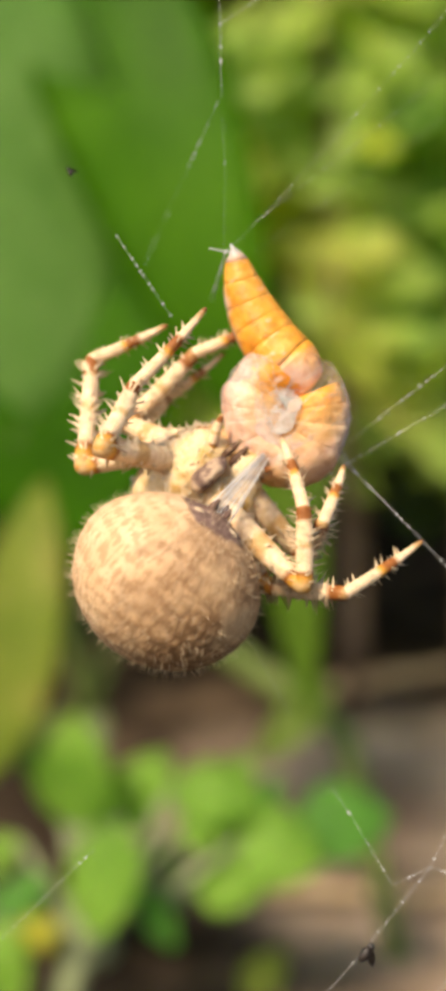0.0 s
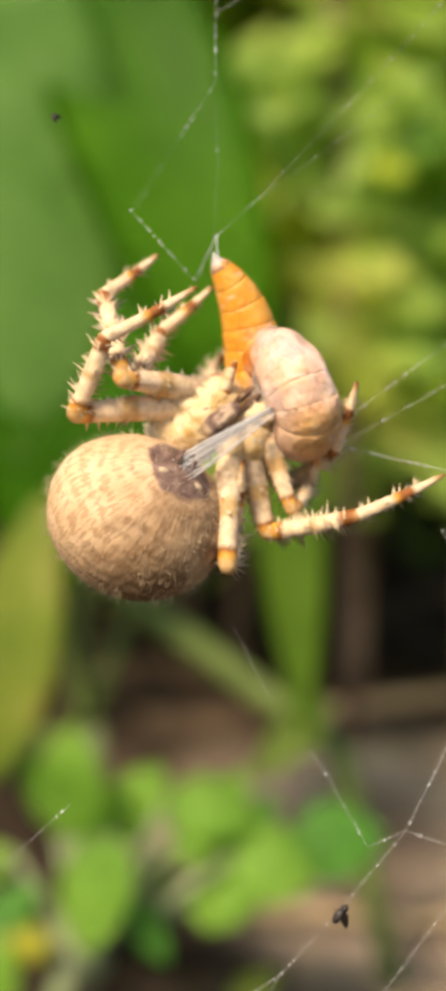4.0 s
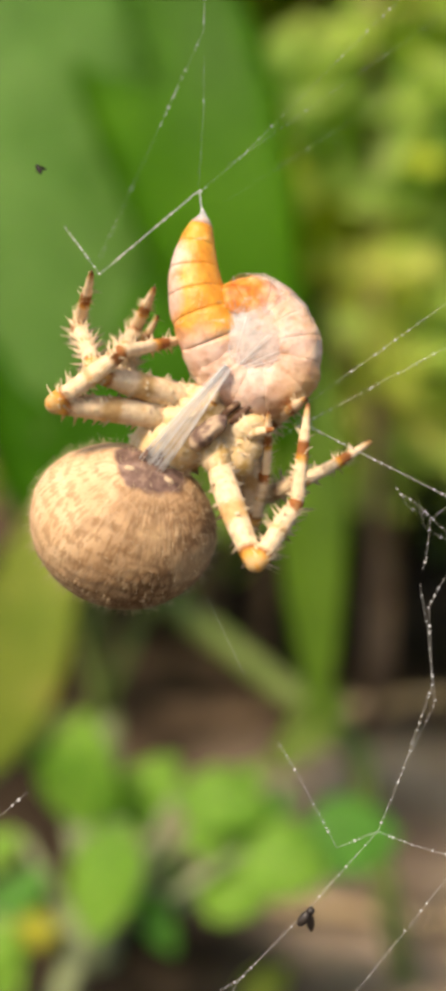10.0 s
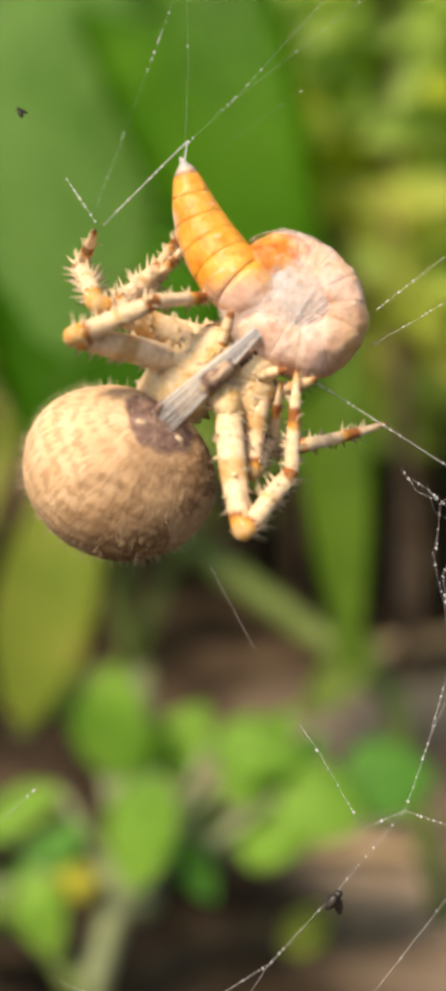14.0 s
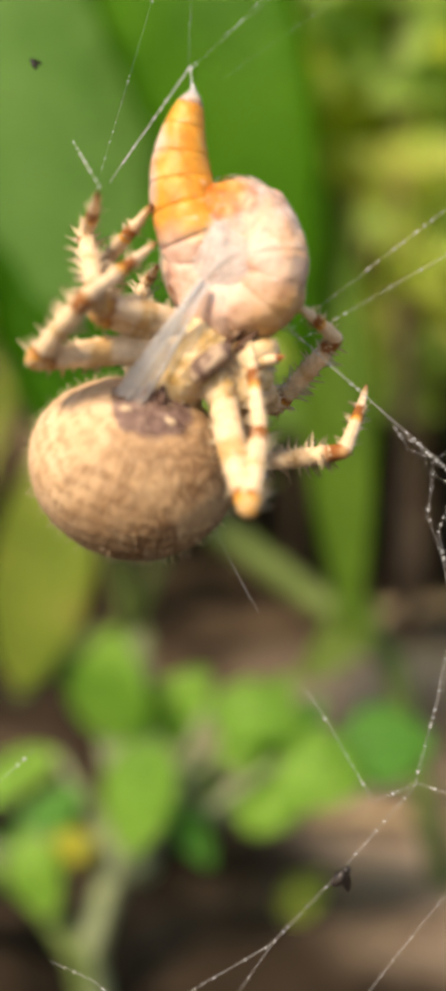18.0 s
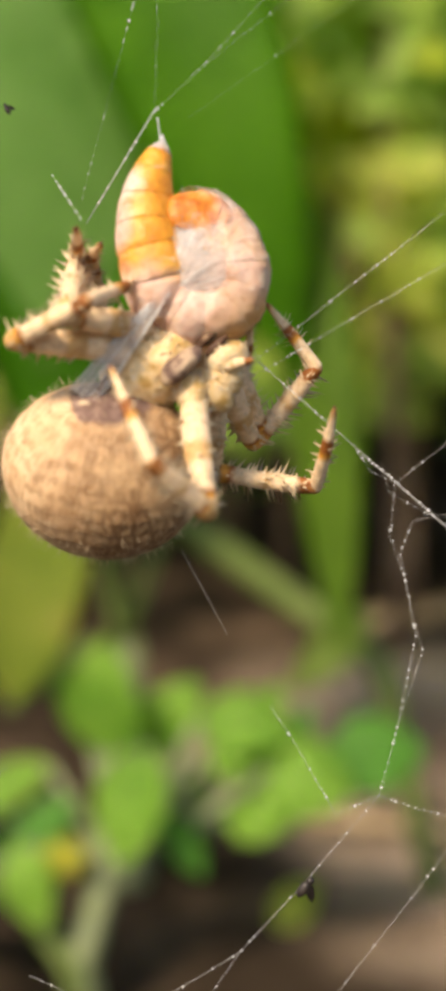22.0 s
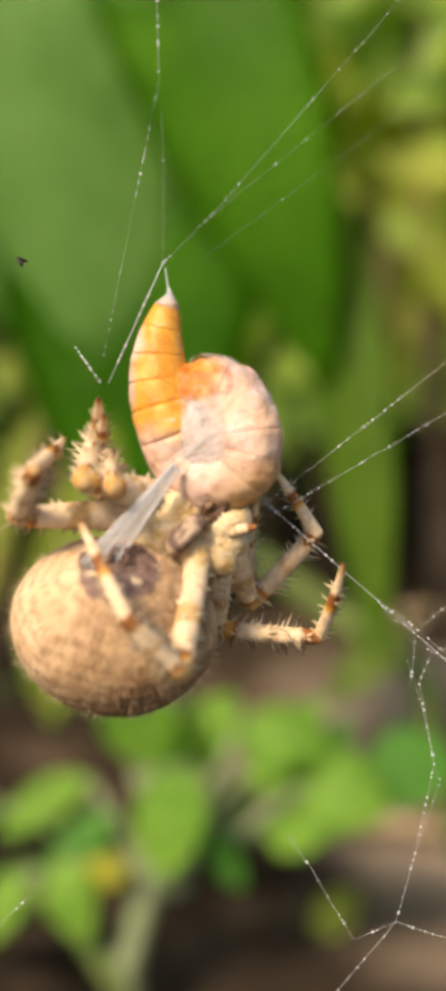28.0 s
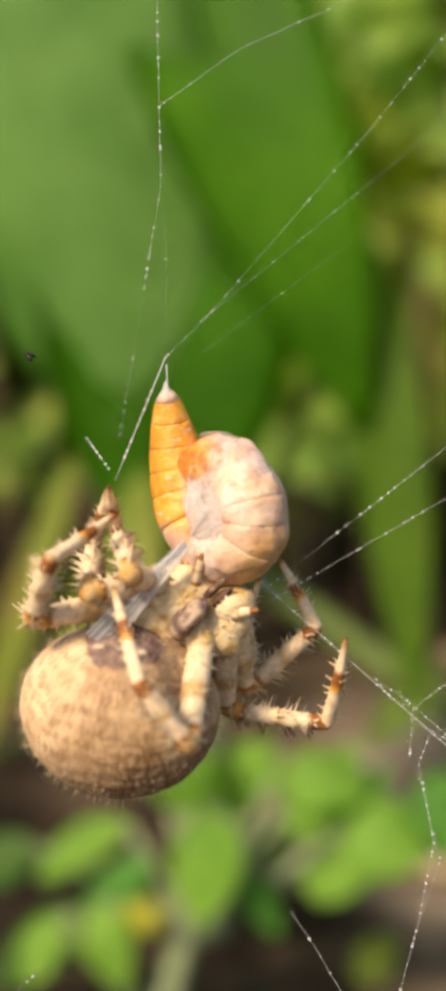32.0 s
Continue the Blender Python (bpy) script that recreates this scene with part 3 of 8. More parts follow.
def build_cane():
    a, b, c = web(*(-31.0, -6.6, 300.0)), web(*(3.9, -30.2, 300.0)), web(*(48.5, -63.0, 300.0))
    foot = on_ground(c + Vector((0.02, 0, 0)))
    cane = new("leaning_stalk")
    cane.location = foot
    tagged(cane, "pale green stalk leaning low across the bed", "stalk")
    part("stalk", stem_mesh([foot - Vector((0, 0, 0.006)), c, b, a], [0.004, 0.0042, 0.0045, 0.004], foot), stem_dark, cane)
    p, q = web(*(42.7, -44.9, 288.0)), web(*(19.9, -68.6, 288.0))
    part("leaf", leaf_mesh(p, q, 0.013, TO_CAMERA, 0.003, foot), leaf_pale, cane)


build_cane()


def build_shrub(x0, x1, y0, y1, z0, z1, count, seed, material, label, size=(0.014, 0.032), rooted=None, gap=-0.03):
    """A leafy bush: bare stems and one mass of small separate leaves."""
    rng = random.Random(seed)
    foot = Vector(((x0 + x1) / 2, (y0 + y1) / 2, 0))
    shrub = new("bush")
    shrub.location = foot
    tagged(shrub, label, "bush", "bushes behind the web")
    for _ in range(9):
        px, py = rng.uniform(x0, x1 if rooted is None else rooted), rng.uniform(y0, y1)
        top = Vector((px + rng.uniform(-0.05, 0.05), py + rng.uniform(-0.03, 0.03), z1 * rng.uniform(0.7, 1)))
        low = Vector((px, py, -0.01))
        part("branch", stem_mesh([low, low.lerp(top, 0.5) + Vector((rng.uniform(-0.02, 0.02), 0, 0)), top], [0.005, 0.004, 0.0015], foot), twig_bark, shrub)
    verts, faces = [], []
    for _ in range(count):
        c = Vector((rng.uniform(x0, x1), rng.uniform(y0, y1), z0 + (z1 - z0) * rng.random() ** 0.8))
        edge = abs(2 * (c.x - x0) / (x1 - x0) - 1) ** 4 + abs(2 * (c.y - y0) / (y1 - y0) - 1) ** 4 + abs((c.z - z0) / (z1 - z0)) ** 5
        if edge > 1.0 + 0.7 * noise.noise(c * 9):
            continue
        if noise.noise(c * 13 + Vector((seed, 0, 0))) < gap:
            continue
        length = rng.uniform(*size)
        d = Vector((rng.uniform(-1, 1), rng.uniform(-0.6, 0.6), rng.uniform(-0.5, 0.9))).normalized()
        s = d.cross(Vector((rng.uniform(-0.5, 0.5), -1, rng.uniform(0, 1)))).normalized()
        nrm = d.cross(s)
        i = len(verts)
        c -= foot
        h = length * 0.27
        verts += [c, c + d * length * 0.35 + s * h, c + d * length * 0.35 - s * h, c + d * length * 0.4 + nrm * h * 0.4, c + d * length * 0.75 + s * h * 0.6, c + d * length * 0.75 - s * h * 0.6, c + d * length]
        faces += [(i, i + 3, i + 1), (i, i + 2, i + 3), (i + 1, i + 3, i + 4), (i + 3, i + 2, i + 5), (i + 3, i + 6, i + 4), (i + 3, i + 5, i + 6)]
    me = bpy.data.meshes.new("foliage")
    me.from_pydata(verts, [], faces)
    me.materials.append(material)
    crown = new("foliage", me)
    crown.parent = shrub
    tagged(crown, "dense mass of small leaves", kind="stuff")


build_shrub(-0.12, 0.45, 0.46, 0.70, 0.124, 0.64, 12500, 5, leaf_hedge, "yellow-green leafy bush with thin brown stems", (0.024, 0.055), gap=0.02)
build_shrub(-0.5, 0.02, 0.62, 0.85, 0.02, 0.6, 6000, 23, leaf_hedge, "yellow-green leafy bush with thin brown stems")
build_shrub(-1.1, 1.1, 0.92, 1.35, 0.02, 1.15, 60000, 14, leaf_back_shade, "dense bush closing off the bed, deep shade in its dark green", (0.03, 0.06), gap=-1.0)


def build_bare_stems():
    """Thin brown stems standing before the bush."""
    for a, b, r in (((62.6, 93.8, 545.0), (49.9, 247.4, 545.0), 0.0042), ((100.1, 100.0, 570.0), (112.1, 288.7, 570.0), 0.0042)):
        p, q = web(*a), web(*b)
        foot = on_ground(p)
        stem = new("bare_stem")
        stem.location = foot
        tagged(stem, "thin brown upright stem among bush leaves", "stem", "bare stems")
        part("main_stem", stem_mesh([foot - Vector((0, 0, 0.01)), p, q], [r * 1.2, r, r * 0.7], foot), twig_bark, stem)
        for k, side in ((0.45, 1), (0.7, -1)):
            fork = p.lerp(q, k)
            part("side_twig", stem_mesh([fork, fork + Vector((0.025 * side, 0.005, 0.03)), fork + Vector((0.04 * side, 0.01, 0.07))], [r * 0.5, r * 0.4, r * 0.2], foot), twig_bark, stem)


build_bare_stems()


def build_twigs():
    rng = random.Random(11)
    spots = [((0.070, 0.555), (0.190, 0.600), 0.0055), ((0.062, 0.505), (0.150, 0.470), 0.003), ((0.005, 0.335), (0.10, 0.315), 0.0035)]
    for a, b, r in spots:
        p, q = Vector((*a, r * 0.8)), Vector((*b, r * 0.8 + 0.004))
        bm = bmesh.new()
        n = 10
        pts = [p.lerp(q, k / n) + Vector((0, rng.uniform(-0.002, 0.002), rng.uniform(-0.001, 0.001))) - p for k in range(n + 1)]
        sweep(bm, pts, [r * (1 - 0.05 * k) for k in range(n + 1)], 9)
        tw = tagged(part("fallen_twig", bm, straw), "dry straw-coloured twig lying on bare soil", "twig", "twigs on the ground")
        tw.location = p
    p = Vector((0.016, 0.262, 0.003))
    leaf = tagged(part("fallen_leaf", leaf_mesh(p, p + Vector((0.013, 0.006, 0.012)), 0.012, Vector((-0.2, -0.8, 0.5)), 0.002, p), leaf_yellow), "small yellowing leaf on bare soil", "leaf")
    leaf.location = p


build_twigs()


# ---- the web ----
def thread(points, r=0.028, beads=0.0, bead_r=0.075, seed=1, label="fine pale silk thread strung with sticky droplets", ends=(0, 0)):
    """One silk thread through points of the web frame, in millimetres; beads: droplets per millimetre; ends: how far it runs on."""
    rng = random.Random(seed)
    pts = [web(*p) for p in points]
    if ends[0]:
        pts.insert(0, pts[0] + (pts[0] - pts[1]).normalized() * ends[0] * MM)
    if ends[1]:
        pts.append(pts[-1] + (pts[-1] - pts[-2]).normalized() * ends[1] * MM)
    o = pts[0].copy()
    th = new("silk_thread")
    th.location = o
    tagged(th, label, "silk thread", "threads of the web")
    bm = bmesh.new()
    fine = []
    for a, b in zip(pts, pts[1:]):
        n = max(2, int((b - a).length / MM / 1.2))
        n = min(n, 30)
        fine += [a.lerp(b, k / n) + Vector((rng.uniform(-1, 1), 0, rng.uniform(-1, 1))) * 0.00003 - o for k in range(n)]
    fine.append(pts[-1] - o)
    sweep(bm, fine, [r * 0.42 * MM] * len(fine), 6)
    part("strand", bm, silk_line, th)
    if beads:
        bm = bmesh.new()
        first = 1 if ends[0] else 0
        for a, b in list(zip(pts, pts[1:]))[first:]:
            n = min(90, int((b - a).length / MM * beads * 1.3))
            for _ in range(n):
                c = a.lerp(b, rng.random()) - o
                s = bead_r * MM * 0.64 * rng.uniform(0.4, 1.3) ** 1.5
                ball(bm, c, (s, s, s * 1.15), 8, 6)
        if bm.verts:
            tagged(part("beading", bm, glue, th, "tiny sticky droplets"), kind="stuff")
        else:
            bm.free()
    return th


thread([(-2.4, 18.7, 0.0), (0.4, 21.3, 0.0), (10.9, 32.7, 0.0), (15.5, 38.2, 0.0)], 0.017, 1.1, 0.08, 2, ends=(0, 160))
thread([(-0.4, 20.7, 0.0), (15.4, 32.9, 0.0)], 0.013, 0.6, 0.055, 3, ends=(0, 160))
thread([(-0.4, 19.2, 3.0), (13.7, 29.1, 3.0)], 0.008, 0.2, 0.05, 4, "faint pale silk thread of the web", ends=(0, 160))
thread([(-2.4, 18.7, 0.0), (-2.2, 23.7, 0.0), (-2.3, 28.1, 0.4)], 0.012, 0.4, 0.06, 5)
thread([(-2.4, 29.6, 0.0), (-2.4, 34.5, 0.0), (-2.4, 41.1, 0.0)], 0.03, 1.6, 0.09, 6, ends=(0, 160))
thread([(-2.4, 34.5, 0.0), (2.7, 37.8, 0.0), (9.5, 40.5, 0.0)], 0.035, 0.5, 0.06, 7, ends=(0, 160))
thread([(3.9, 4.2, 1.5), (13.7, 11.7, 0.0)], 0.03, 2.0, 0.07, 10, ends=(0, 160))
thread([(3.9, 3.2, 1.5), (13.8, 8.9, 0.0)], 0.03, 2.0, 0.07, 11, ends=(0, 160))
right_threads, chain_threads, low_threads = [], [], []
right_threads.append(thread([(10.4, -1.6, 0.2), (11.5, -2.3, 0.4), (14.0, -4.5, 0.4)], 0.03, 1.5, 0.08, 13, ends=(0, 120)))
right_threads.append(thread([(13.9, -1.8, 0.3), (12.2, -3.1, 0.3), (12.0, -5.7, 0.3), (11.8, -6.5, 0.5)], 0.03, 1.6, 0.09, 14, ends=(120, 0)))
chain_threads.append(thread([(13.9, -5.8, 0.3), (13.3, -5.9, 0.3), (12.5, -7.9, 0.3), (13.4, -12.9, 0.3), (12.3, -18.2, 0.3), (11.0, -22.7, 0.0)], 0.03, 1.8, 0.085, 15, ends=(120, 0)))
right_threads.append(thread([(9.8, -1.0, 0.1), (10.8, -2.4, 0.3), (12.0, -2.9, 0.3)], 0.022, 2.0, 0.08, 31))
right_threads.append(thread([(11.4, -1.9, 0.1), (11.8, -3.6, 0.3), (13.7, -4.7, 0.3)], 0.018, 1.6, 0.07, 32, ends=(0, 100)))
chain_threads.append(thread([(11.8, -6.5, 0.5), (12.7, -9.5, 0.5), (13.8, -14.0, 0.5), (12.3, -18.2, 0.3)], 0.022, 1.0, 0.07, 16))
low_threads.append(thread([(4.4, -17.2, 0.0), (5.8, -19.3, 0.0), (8.4, -23.8, 0.0), (11.0, -22.7, 0.0), (13.4, -23.5, 0.0), (14.6, -23.8, 0.0)], 0.035, 1.6, 0.095, 17, ends=(0, 120)))
low_threads.append(thread([(11.0, -22.7, 0.0), (6.3, -28.2, 0.0), (2.5, -32.3, 0.0), (-2.4, -35.3, 0.0)], 0.035, 1.0, 0.075, 18, ends=(0, 130)))
low_threads.append(thread([(2.5, -32.3, 0.0), (0.5, -35.3, 0.0)], 0.03, 0.8, 0.07, 19, ends=(0, 120)))
low_threads.append(thread([(14.6, -26.8, 0.0), (8.2, -35.2, 0.0)], 0.03, 1.0, 0.075, 20, ends=(120, 120)))
low_threads.append(thread([(-12.8, -22.0, 0.0), (-11.6, -20.9, 0.0)], 0.03, 2.5, 0.11, 21, ends=(120, 0)))
thread([(-10.4, -33.6, 0.4), (-7.7, -34.8, 0.4), (-6.6, -35.9, 0.4)], 0.03, 2.0, 0.09, 22, ends=(0, 100))
thread([(-0.9, -7.6, 0.8), (1.9, -12.9, 2.0)], 0.03, 0.0, 0.06, 23, "faint silk dragline below the abdomen")


def build_gnat(at, name, label, turn, size=1.0):
    """A tiny dead gnat caught on the thread."""
    o = web(*at)
    gnat = new(name)
    gnat.location = o
    gnat.rotation_euler = (0, turn, 0)
    gnat.scale = (size, size, size)
    tagged(gnat, label, "gnat", "gnats caught in the web")
    bm = bmesh.new()
    ball(bm, (0, 0, 0), (0.0003, 0.0003, 0.00055), 12, 8)
    part("abdomen", bm, gnat_skin, gnat)
    bm = bmesh.new()
    ball(bm, (0.00005, 0, 0.0006), (0.00024, 0.00024, 0.00026), 12, 8)
    part("thorax", bm, gnat_skin, gnat)
    for k in range(5):
        bm = bmesh.new()
        a = 1.3 * k
        spike(bm, Vector((0, 0, 0.0004)), Vector((math.cos(a) * 0.0008, math.sin(a) * 0.0004, 0.0004 + 0.0004 * math.sin(2 * a))), 0.00004)
        part("leg", bm, gnat_skin, gnat)
    bm = leaf_mesh(Vector((0, 0, 0.0005)), Vector((0.0009, 0, -0.0004)), 0.0005, Vector((0, -1, 0)), 0.0001, Vector(), thick=0.00002, rows=6, cols=4)
    part("wing", bm, gnat_skin, gnat)
    return gnat


low_threads.append(build_gnat((6.4, -28.3, -0.2), "gnat", "tiny dark dead gnat stuck on a thread", 0.6, 1.1))
speck = build_gnat((-11.2, 18.7, 0.3), "gnat", "tiny dark speck of a gnat on faint silk", -0.5, 0.5)


# ---- the spider ----
def bristled(bm, faces, rng, count, longest, inset=0.0001):
    """Draws pale bristles out of the skin at some of its faces."""
    picked = rng.sample(faces, min(count, len(faces)))
    bmesh.ops.inset_individual(bm, faces=picked, thickness=inset)
    for f in picked:
        out = f.normal.copy()
        c = f.calc_center_median()
        tip = bmesh.ops.poke(bm, faces=[f])
        for g in tip["faces"]:
            g.material_index = 1
        out = (out + Vector((rng.uniform(-0.35, 0.35), rng.uniform(-0.35, 0.35), rng.uniform(0.1, 0.7)))).normalized()
        tip["verts"][0].co = c + out * longest * rng.uniform(0.45, 1.0) * MM


def limb(length, profile, material, seed, spines, parent, name, longest=1.0):
    """A leg segment along +z with knobbly joints and pale bristles. profile: (share of length, radius in mm)."""
    rng = random.Random(seed)
    bm = bmesh.new()
    n = 24
    s = np.linspace(0, 1, n)
    r = np.interp(s, [p for p, _ in profile], [q for _, q in profile])
    r = np.convolve(np.pad(r, 1, "edge"), [0.25, 0.5, 0.25], "valid")
    bow = 0.015 * length
    pts = [Vector((0, bow * math.sin(math.pi * a), length * a)) * MM for a in s]
    r0, r1 = r[0], r[-1]
    pts = [Vector((0, 0, -r0 * 0.75)) * MM, Vector((0, 0, -r0 * 0.4)) * MM] + pts + [Vector((0, 0, length + r1 * 0.4)) * MM, Vector((0, 0, length + r1 * 0.75)) * MM]
    r = [r0 * 0.35, r0 * 0.82] + list(r) + [r1 * 0.82, r1 * 0.35]
    sweep(bm, pts, [q * MM for q in r], 14)
    bm.normal_update()
    quads = [f for f in bm.faces if len(f.verts) == 4 and 0.06 < f.calc_center_median().z / (length * MM) < 0.97]
    bristled(bm, quads, rng, spines, longest, min(0.000085, 0.00017 * min(r[3:-3]) / 0.3))
    return part(name, bm, [material, bristle], parent)


LEG_LENGTHS = {'A': [7.37, 7.85, 5.64], 'B': [7.95, 5.42, 6.83], 'C': [5.41, 6.86, 5.21], 'D': [6.06, 3.74, 5.01], 'E': [6.27, 6.27, 5.02], 'F': [5.97, 6.58, 6.64], 'G': [6.87, 3.82, 4.5], 'H': [8.47, 4.95, 6.05]}
HIPS = {'D': (-0.3, 1.01, 2.26), 'A': (-1.2, 1.27, 2.01), 'C': (-1.9, 0.9, 1.67), 'B': (-2.5, 0.39, 1.05), 'G': (2.8, 0.53, 0.72), 'E': (2.5, 0.68, -0.73), 'F': (1.9, 0.33, -1.58), 'H': (0.6, -0.87, -1.47)}
spider = new("spider")
tagged(spider, "tan orb-weaver spider with banded legs wrapping its prey", "spider")


def build_prosoma():
    rng = random.Random(21)
    axis = (Vector((0.74, 0, 0)) + U_AXIS * 0.67).to_track_quat("X", "Y").to_matrix().to_4x4()
    bm = bmesh.new()
    ball(bm, W_AXIS * 0.0018 + Vector((-0.0017, 0, 0.0004)), (0.0041, 0.0025, 0.0031), 36, 24, axis, 0.06)
    bm.normal_update()
    bristled(bm, list(bm.faces), rng, 220, 0.5, 0.0001)
    part("cephalothorax", bm, [body_skin, bristle], spider, "tan hairy cephalothorax")
    bm = bmesh.new()
    ball(bm, W_AXIS * -0.0015 + Vector((-0.0001, 0, 0.0001)), (0.0015, 0.00065, 0.00125), 32, 18, axis, 0.25)
    part("sternum", bm, sternum_skin, spider, "dull brown breastplate")
    fore = Vector((0.74, 0, 0)) + U_AXIS * 0.67
    across = Vector((-0.67, 0, 0)) + U_AXIS * 0.74
    for k in (-1, 1):
        bm = bmesh.new()
        c = fore * 0.0021 + across * (0.00034 * k) - W_AXIS * 0.0010
        sweep(bm, [c - fore * 0.0006, c, c + fore * 0.0006, c + fore * 0.0011 - W_AXIS * 0.0002], [0.0002, 0.00028, 0.00024, 0.0001], 12)
        part("chelicera", bm, dark_skin, spider, "dark brown jaw")
    for k in (-1, 1):
        p0 = fore * 0.0014 + across * (0.0013 * k) - W_AXIS * 0.0004
        p2 = p0 + across * (0.0009 * k) + fore * 0.0016 - W_AXIS * 0.0008
        palp = limb(2.4, [(0, 0.34), (0.4, 0.36), (0.8, 0.28), (1, 0.14)], tibia_skin, 77 + k, 26, spider, "pedipalp", 0.6)
        palp.matrix_local = Matrix.Translation(p0) @ (p2 - p0).to_track_quat("Z", "Y").to_matrix().to_4x4()
        tagged(palp, "short banded feeler")
    for n, h in HIPS.items():
        h = Vector(h) * MM
        bm = bmesh.new()
        turn = h.to_track_quat("Z", "Y").to_matrix().to_4x4()
        wide = 0.00115 if n in "EFG" else 0.00095
        ball(bm, h * 0.85 - W_AXIS * 0.0004, (wide, wide, wide * 1.35), 24, 14, turn, 0.07)
        bm.normal_update()
        bristled(bm, list(bm.faces), rng, 75, 0.5, 0.000095)
        part("coxa", bm, [body_skin, bristle], spider)
        bm = bmesh.new()
        ball(bm, h * 1.12 - W_AXIS * 0.0003, (0.00078, 0.00078, 0.0008), 18, 12, turn, 0.08)
        bm.normal_update()
        bristled(bm, list(bm.faces), rng, 20, 0.45, 0.000085)
        part("trochanter", bm, [tibia_skin, bristle], spider)


build_prosoma()


def build_abdomen():
    rng = random.Random(4)
    rx, ry, rz = 6.1, 5.35, 5.4
    bm = bmesh.new()
    ball(bm, (0, 0, 0), (rx * MM, ry * MM, rz * MM), 72, 48)
    for v in bm.verts:
        c = v.co / MM
        fold = 0.045 * noise.noise(c * 0.9) + 0.02 * math.sin(c.z * 6 + 2 * noise.noise(c * 0.8))
        shoulder = 0.18 * math.exp(-((c.z - 1.5) / 2.2) ** 2) * abs(c.x) / rx
        v.co += v.co.normalized() * (fold + shoulder) * MM
    body = part("abdomen", bm, abdomen_skin, spider, "large round tan abdomen mottled with brown")
    bm = bmesh.new()
    for _ in range(1500):
        d = Vector((rng.gauss(0, 1), rng.gauss(0, 1), rng.gauss(0, 1))).normalized()
        p = Vector((d.x * rx, d.y * ry, d.z * rz)) * MM * 1.004
        out = (d + Vector((rng.uniform(-0.4, 0.4), rng.uniform(-0.4, 0.4), rng.uniform(-0.4, 0.4)))).normalized()
        spike(bm, p, p + out * rng.uniform(0.35, 0.9) * MM, 0.015 * MM, 3)
    tagged(part("hairs", bm, bristle, body, "short pale hairs"), kind="stuff")
    bm = bmesh.new()
    ball(bm, (0, 0.2 * MM, (rz - 0.40) * MM), (1.5 * MM, 1.1 * MM, 0.52 * MM), 28, 14, None, 0.15)
    part("spinneret_field", bm, spinneret_skin, body, "dark purplish-brown patch round the spinnerets")
    for x, y in ((-0.45, 0.2), (0.45, 0.2), (-0.3, 0.75), (0.3, 0.75)):
        bm = bmesh.new()
        p = Vector((x, y, rz - 0.1)) * MM
        sweep(bm, [p, p + Vector((x * 0.2, 0.1, 0.45)) * MM, p + Vector((x * 0.1, 0.1, 0.85)) * MM], [0.3 * MM, 0.24 * MM, 0.08 * MM], 10)
        part("spinneret", bm, spinneret_skin, body)
    for x in (-1, 1):
        bm = bmesh.new()
        ball(bm, (x * 1.25 * MM, -0.75 * MM, (rz - 0.3) * MM), (0.42 * MM, 0.26 * MM, 0.24 * MM), 14, 10, None, 0.2)
        part("pale_spot", bm, pale_spot, body, "cream spot")
    return body


abdomen = build_abdomen()


def build_leg(n, seed):
    a, b, c = LEG_LENGTHS[n]
    k = 0.8 if n in "DG" else 1.0
    leg = limb(a, [(0, 0.6 * k), (0.15, 0.86 * k), (0.5, 0.86 * k), (0.82, 0.68 * k), (0.94, 0.63 * k), (1.0, 0.56 * k)], femur_skin, seed, 44, spider, "leg", 0.65)
    tibia = limb(b, [(0, 0.55 * k), (0.06, 0.62 * k), (0.16, 0.62 * k), (0.24, 0.55 * k), (0.55, 0.60 * k), (0.88, 0.52 * k), (1.0, 0.47 * k)], tibia_skin, seed + 1, 78, leg, "tibia", 1.15)
    foot = limb(c, [(0, 0.45 * k), (0.1, 0.43 * k), (0.5, 0.38 * k), (0.64, 0.35 * k), (0.72, 0.28 * k), (0.95, 0.19 * k), (1.0, 0.1 * k)], foot_skin, seed + 2, 56, leg, "metatarsus", 0.75)
    return leg, tibia, foot


legs = {n: build_leg(n, 30 + 5 * i) for i, n in enumerate(HIPS)}


# ---- the prey ----
prey = new("wrapped_grub")
tagged(prey, "curled orange grub wrapped in white silk, hanging by its tail", "grub")


def ring_piece(path, radius, s0, s1, sides=22, steps=6, pinch=0.10):
    """One bulging body ring of the grub between two shares of its length."""
    bm = bmesh.new()
    pts, rr = [], []
    for k in range(steps + 1):
        q = k / steps
        s = s0 + (s1 - s0) * q
        pts.append(path(s))
        rr.append(radius(s) * (1 - pinch * (2 * q - 1) ** 6) * MM)
    sweep(bm, pts, rr, sides)
    for v in bm.verts:
        v.co += v.co.normalized() * 0.05 * MM * noise.noise(v.co * 1300)
    return bm


CURL = (-0.15, 0.07)


def curl_reach(a):
    """How far the coil's centre line lies from its middle, in millimetres: an oval leaning over towards the tail."""
    b = a + radians(66)
    return 1 / math.hypot(math.cos(b) / 2.92, math.sin(b) / 2.15)


def curl_path(s):
    """Centre line of the curled body, from under the tail round the bottom up to the head, which tucks in."""
    a = radians(176 + 306 * s)
    tuck = max(0.0, s - 0.78) / 0.22
    r = curl_reach(a) * (1 - 0.26 * tuck ** 1.5)
    return Vector((CURL[0] + r * math.cos(a), -0.25 + 0.5 * s - 0.75 * tuck, CURL[1] + r * math.sin(a))) * MM


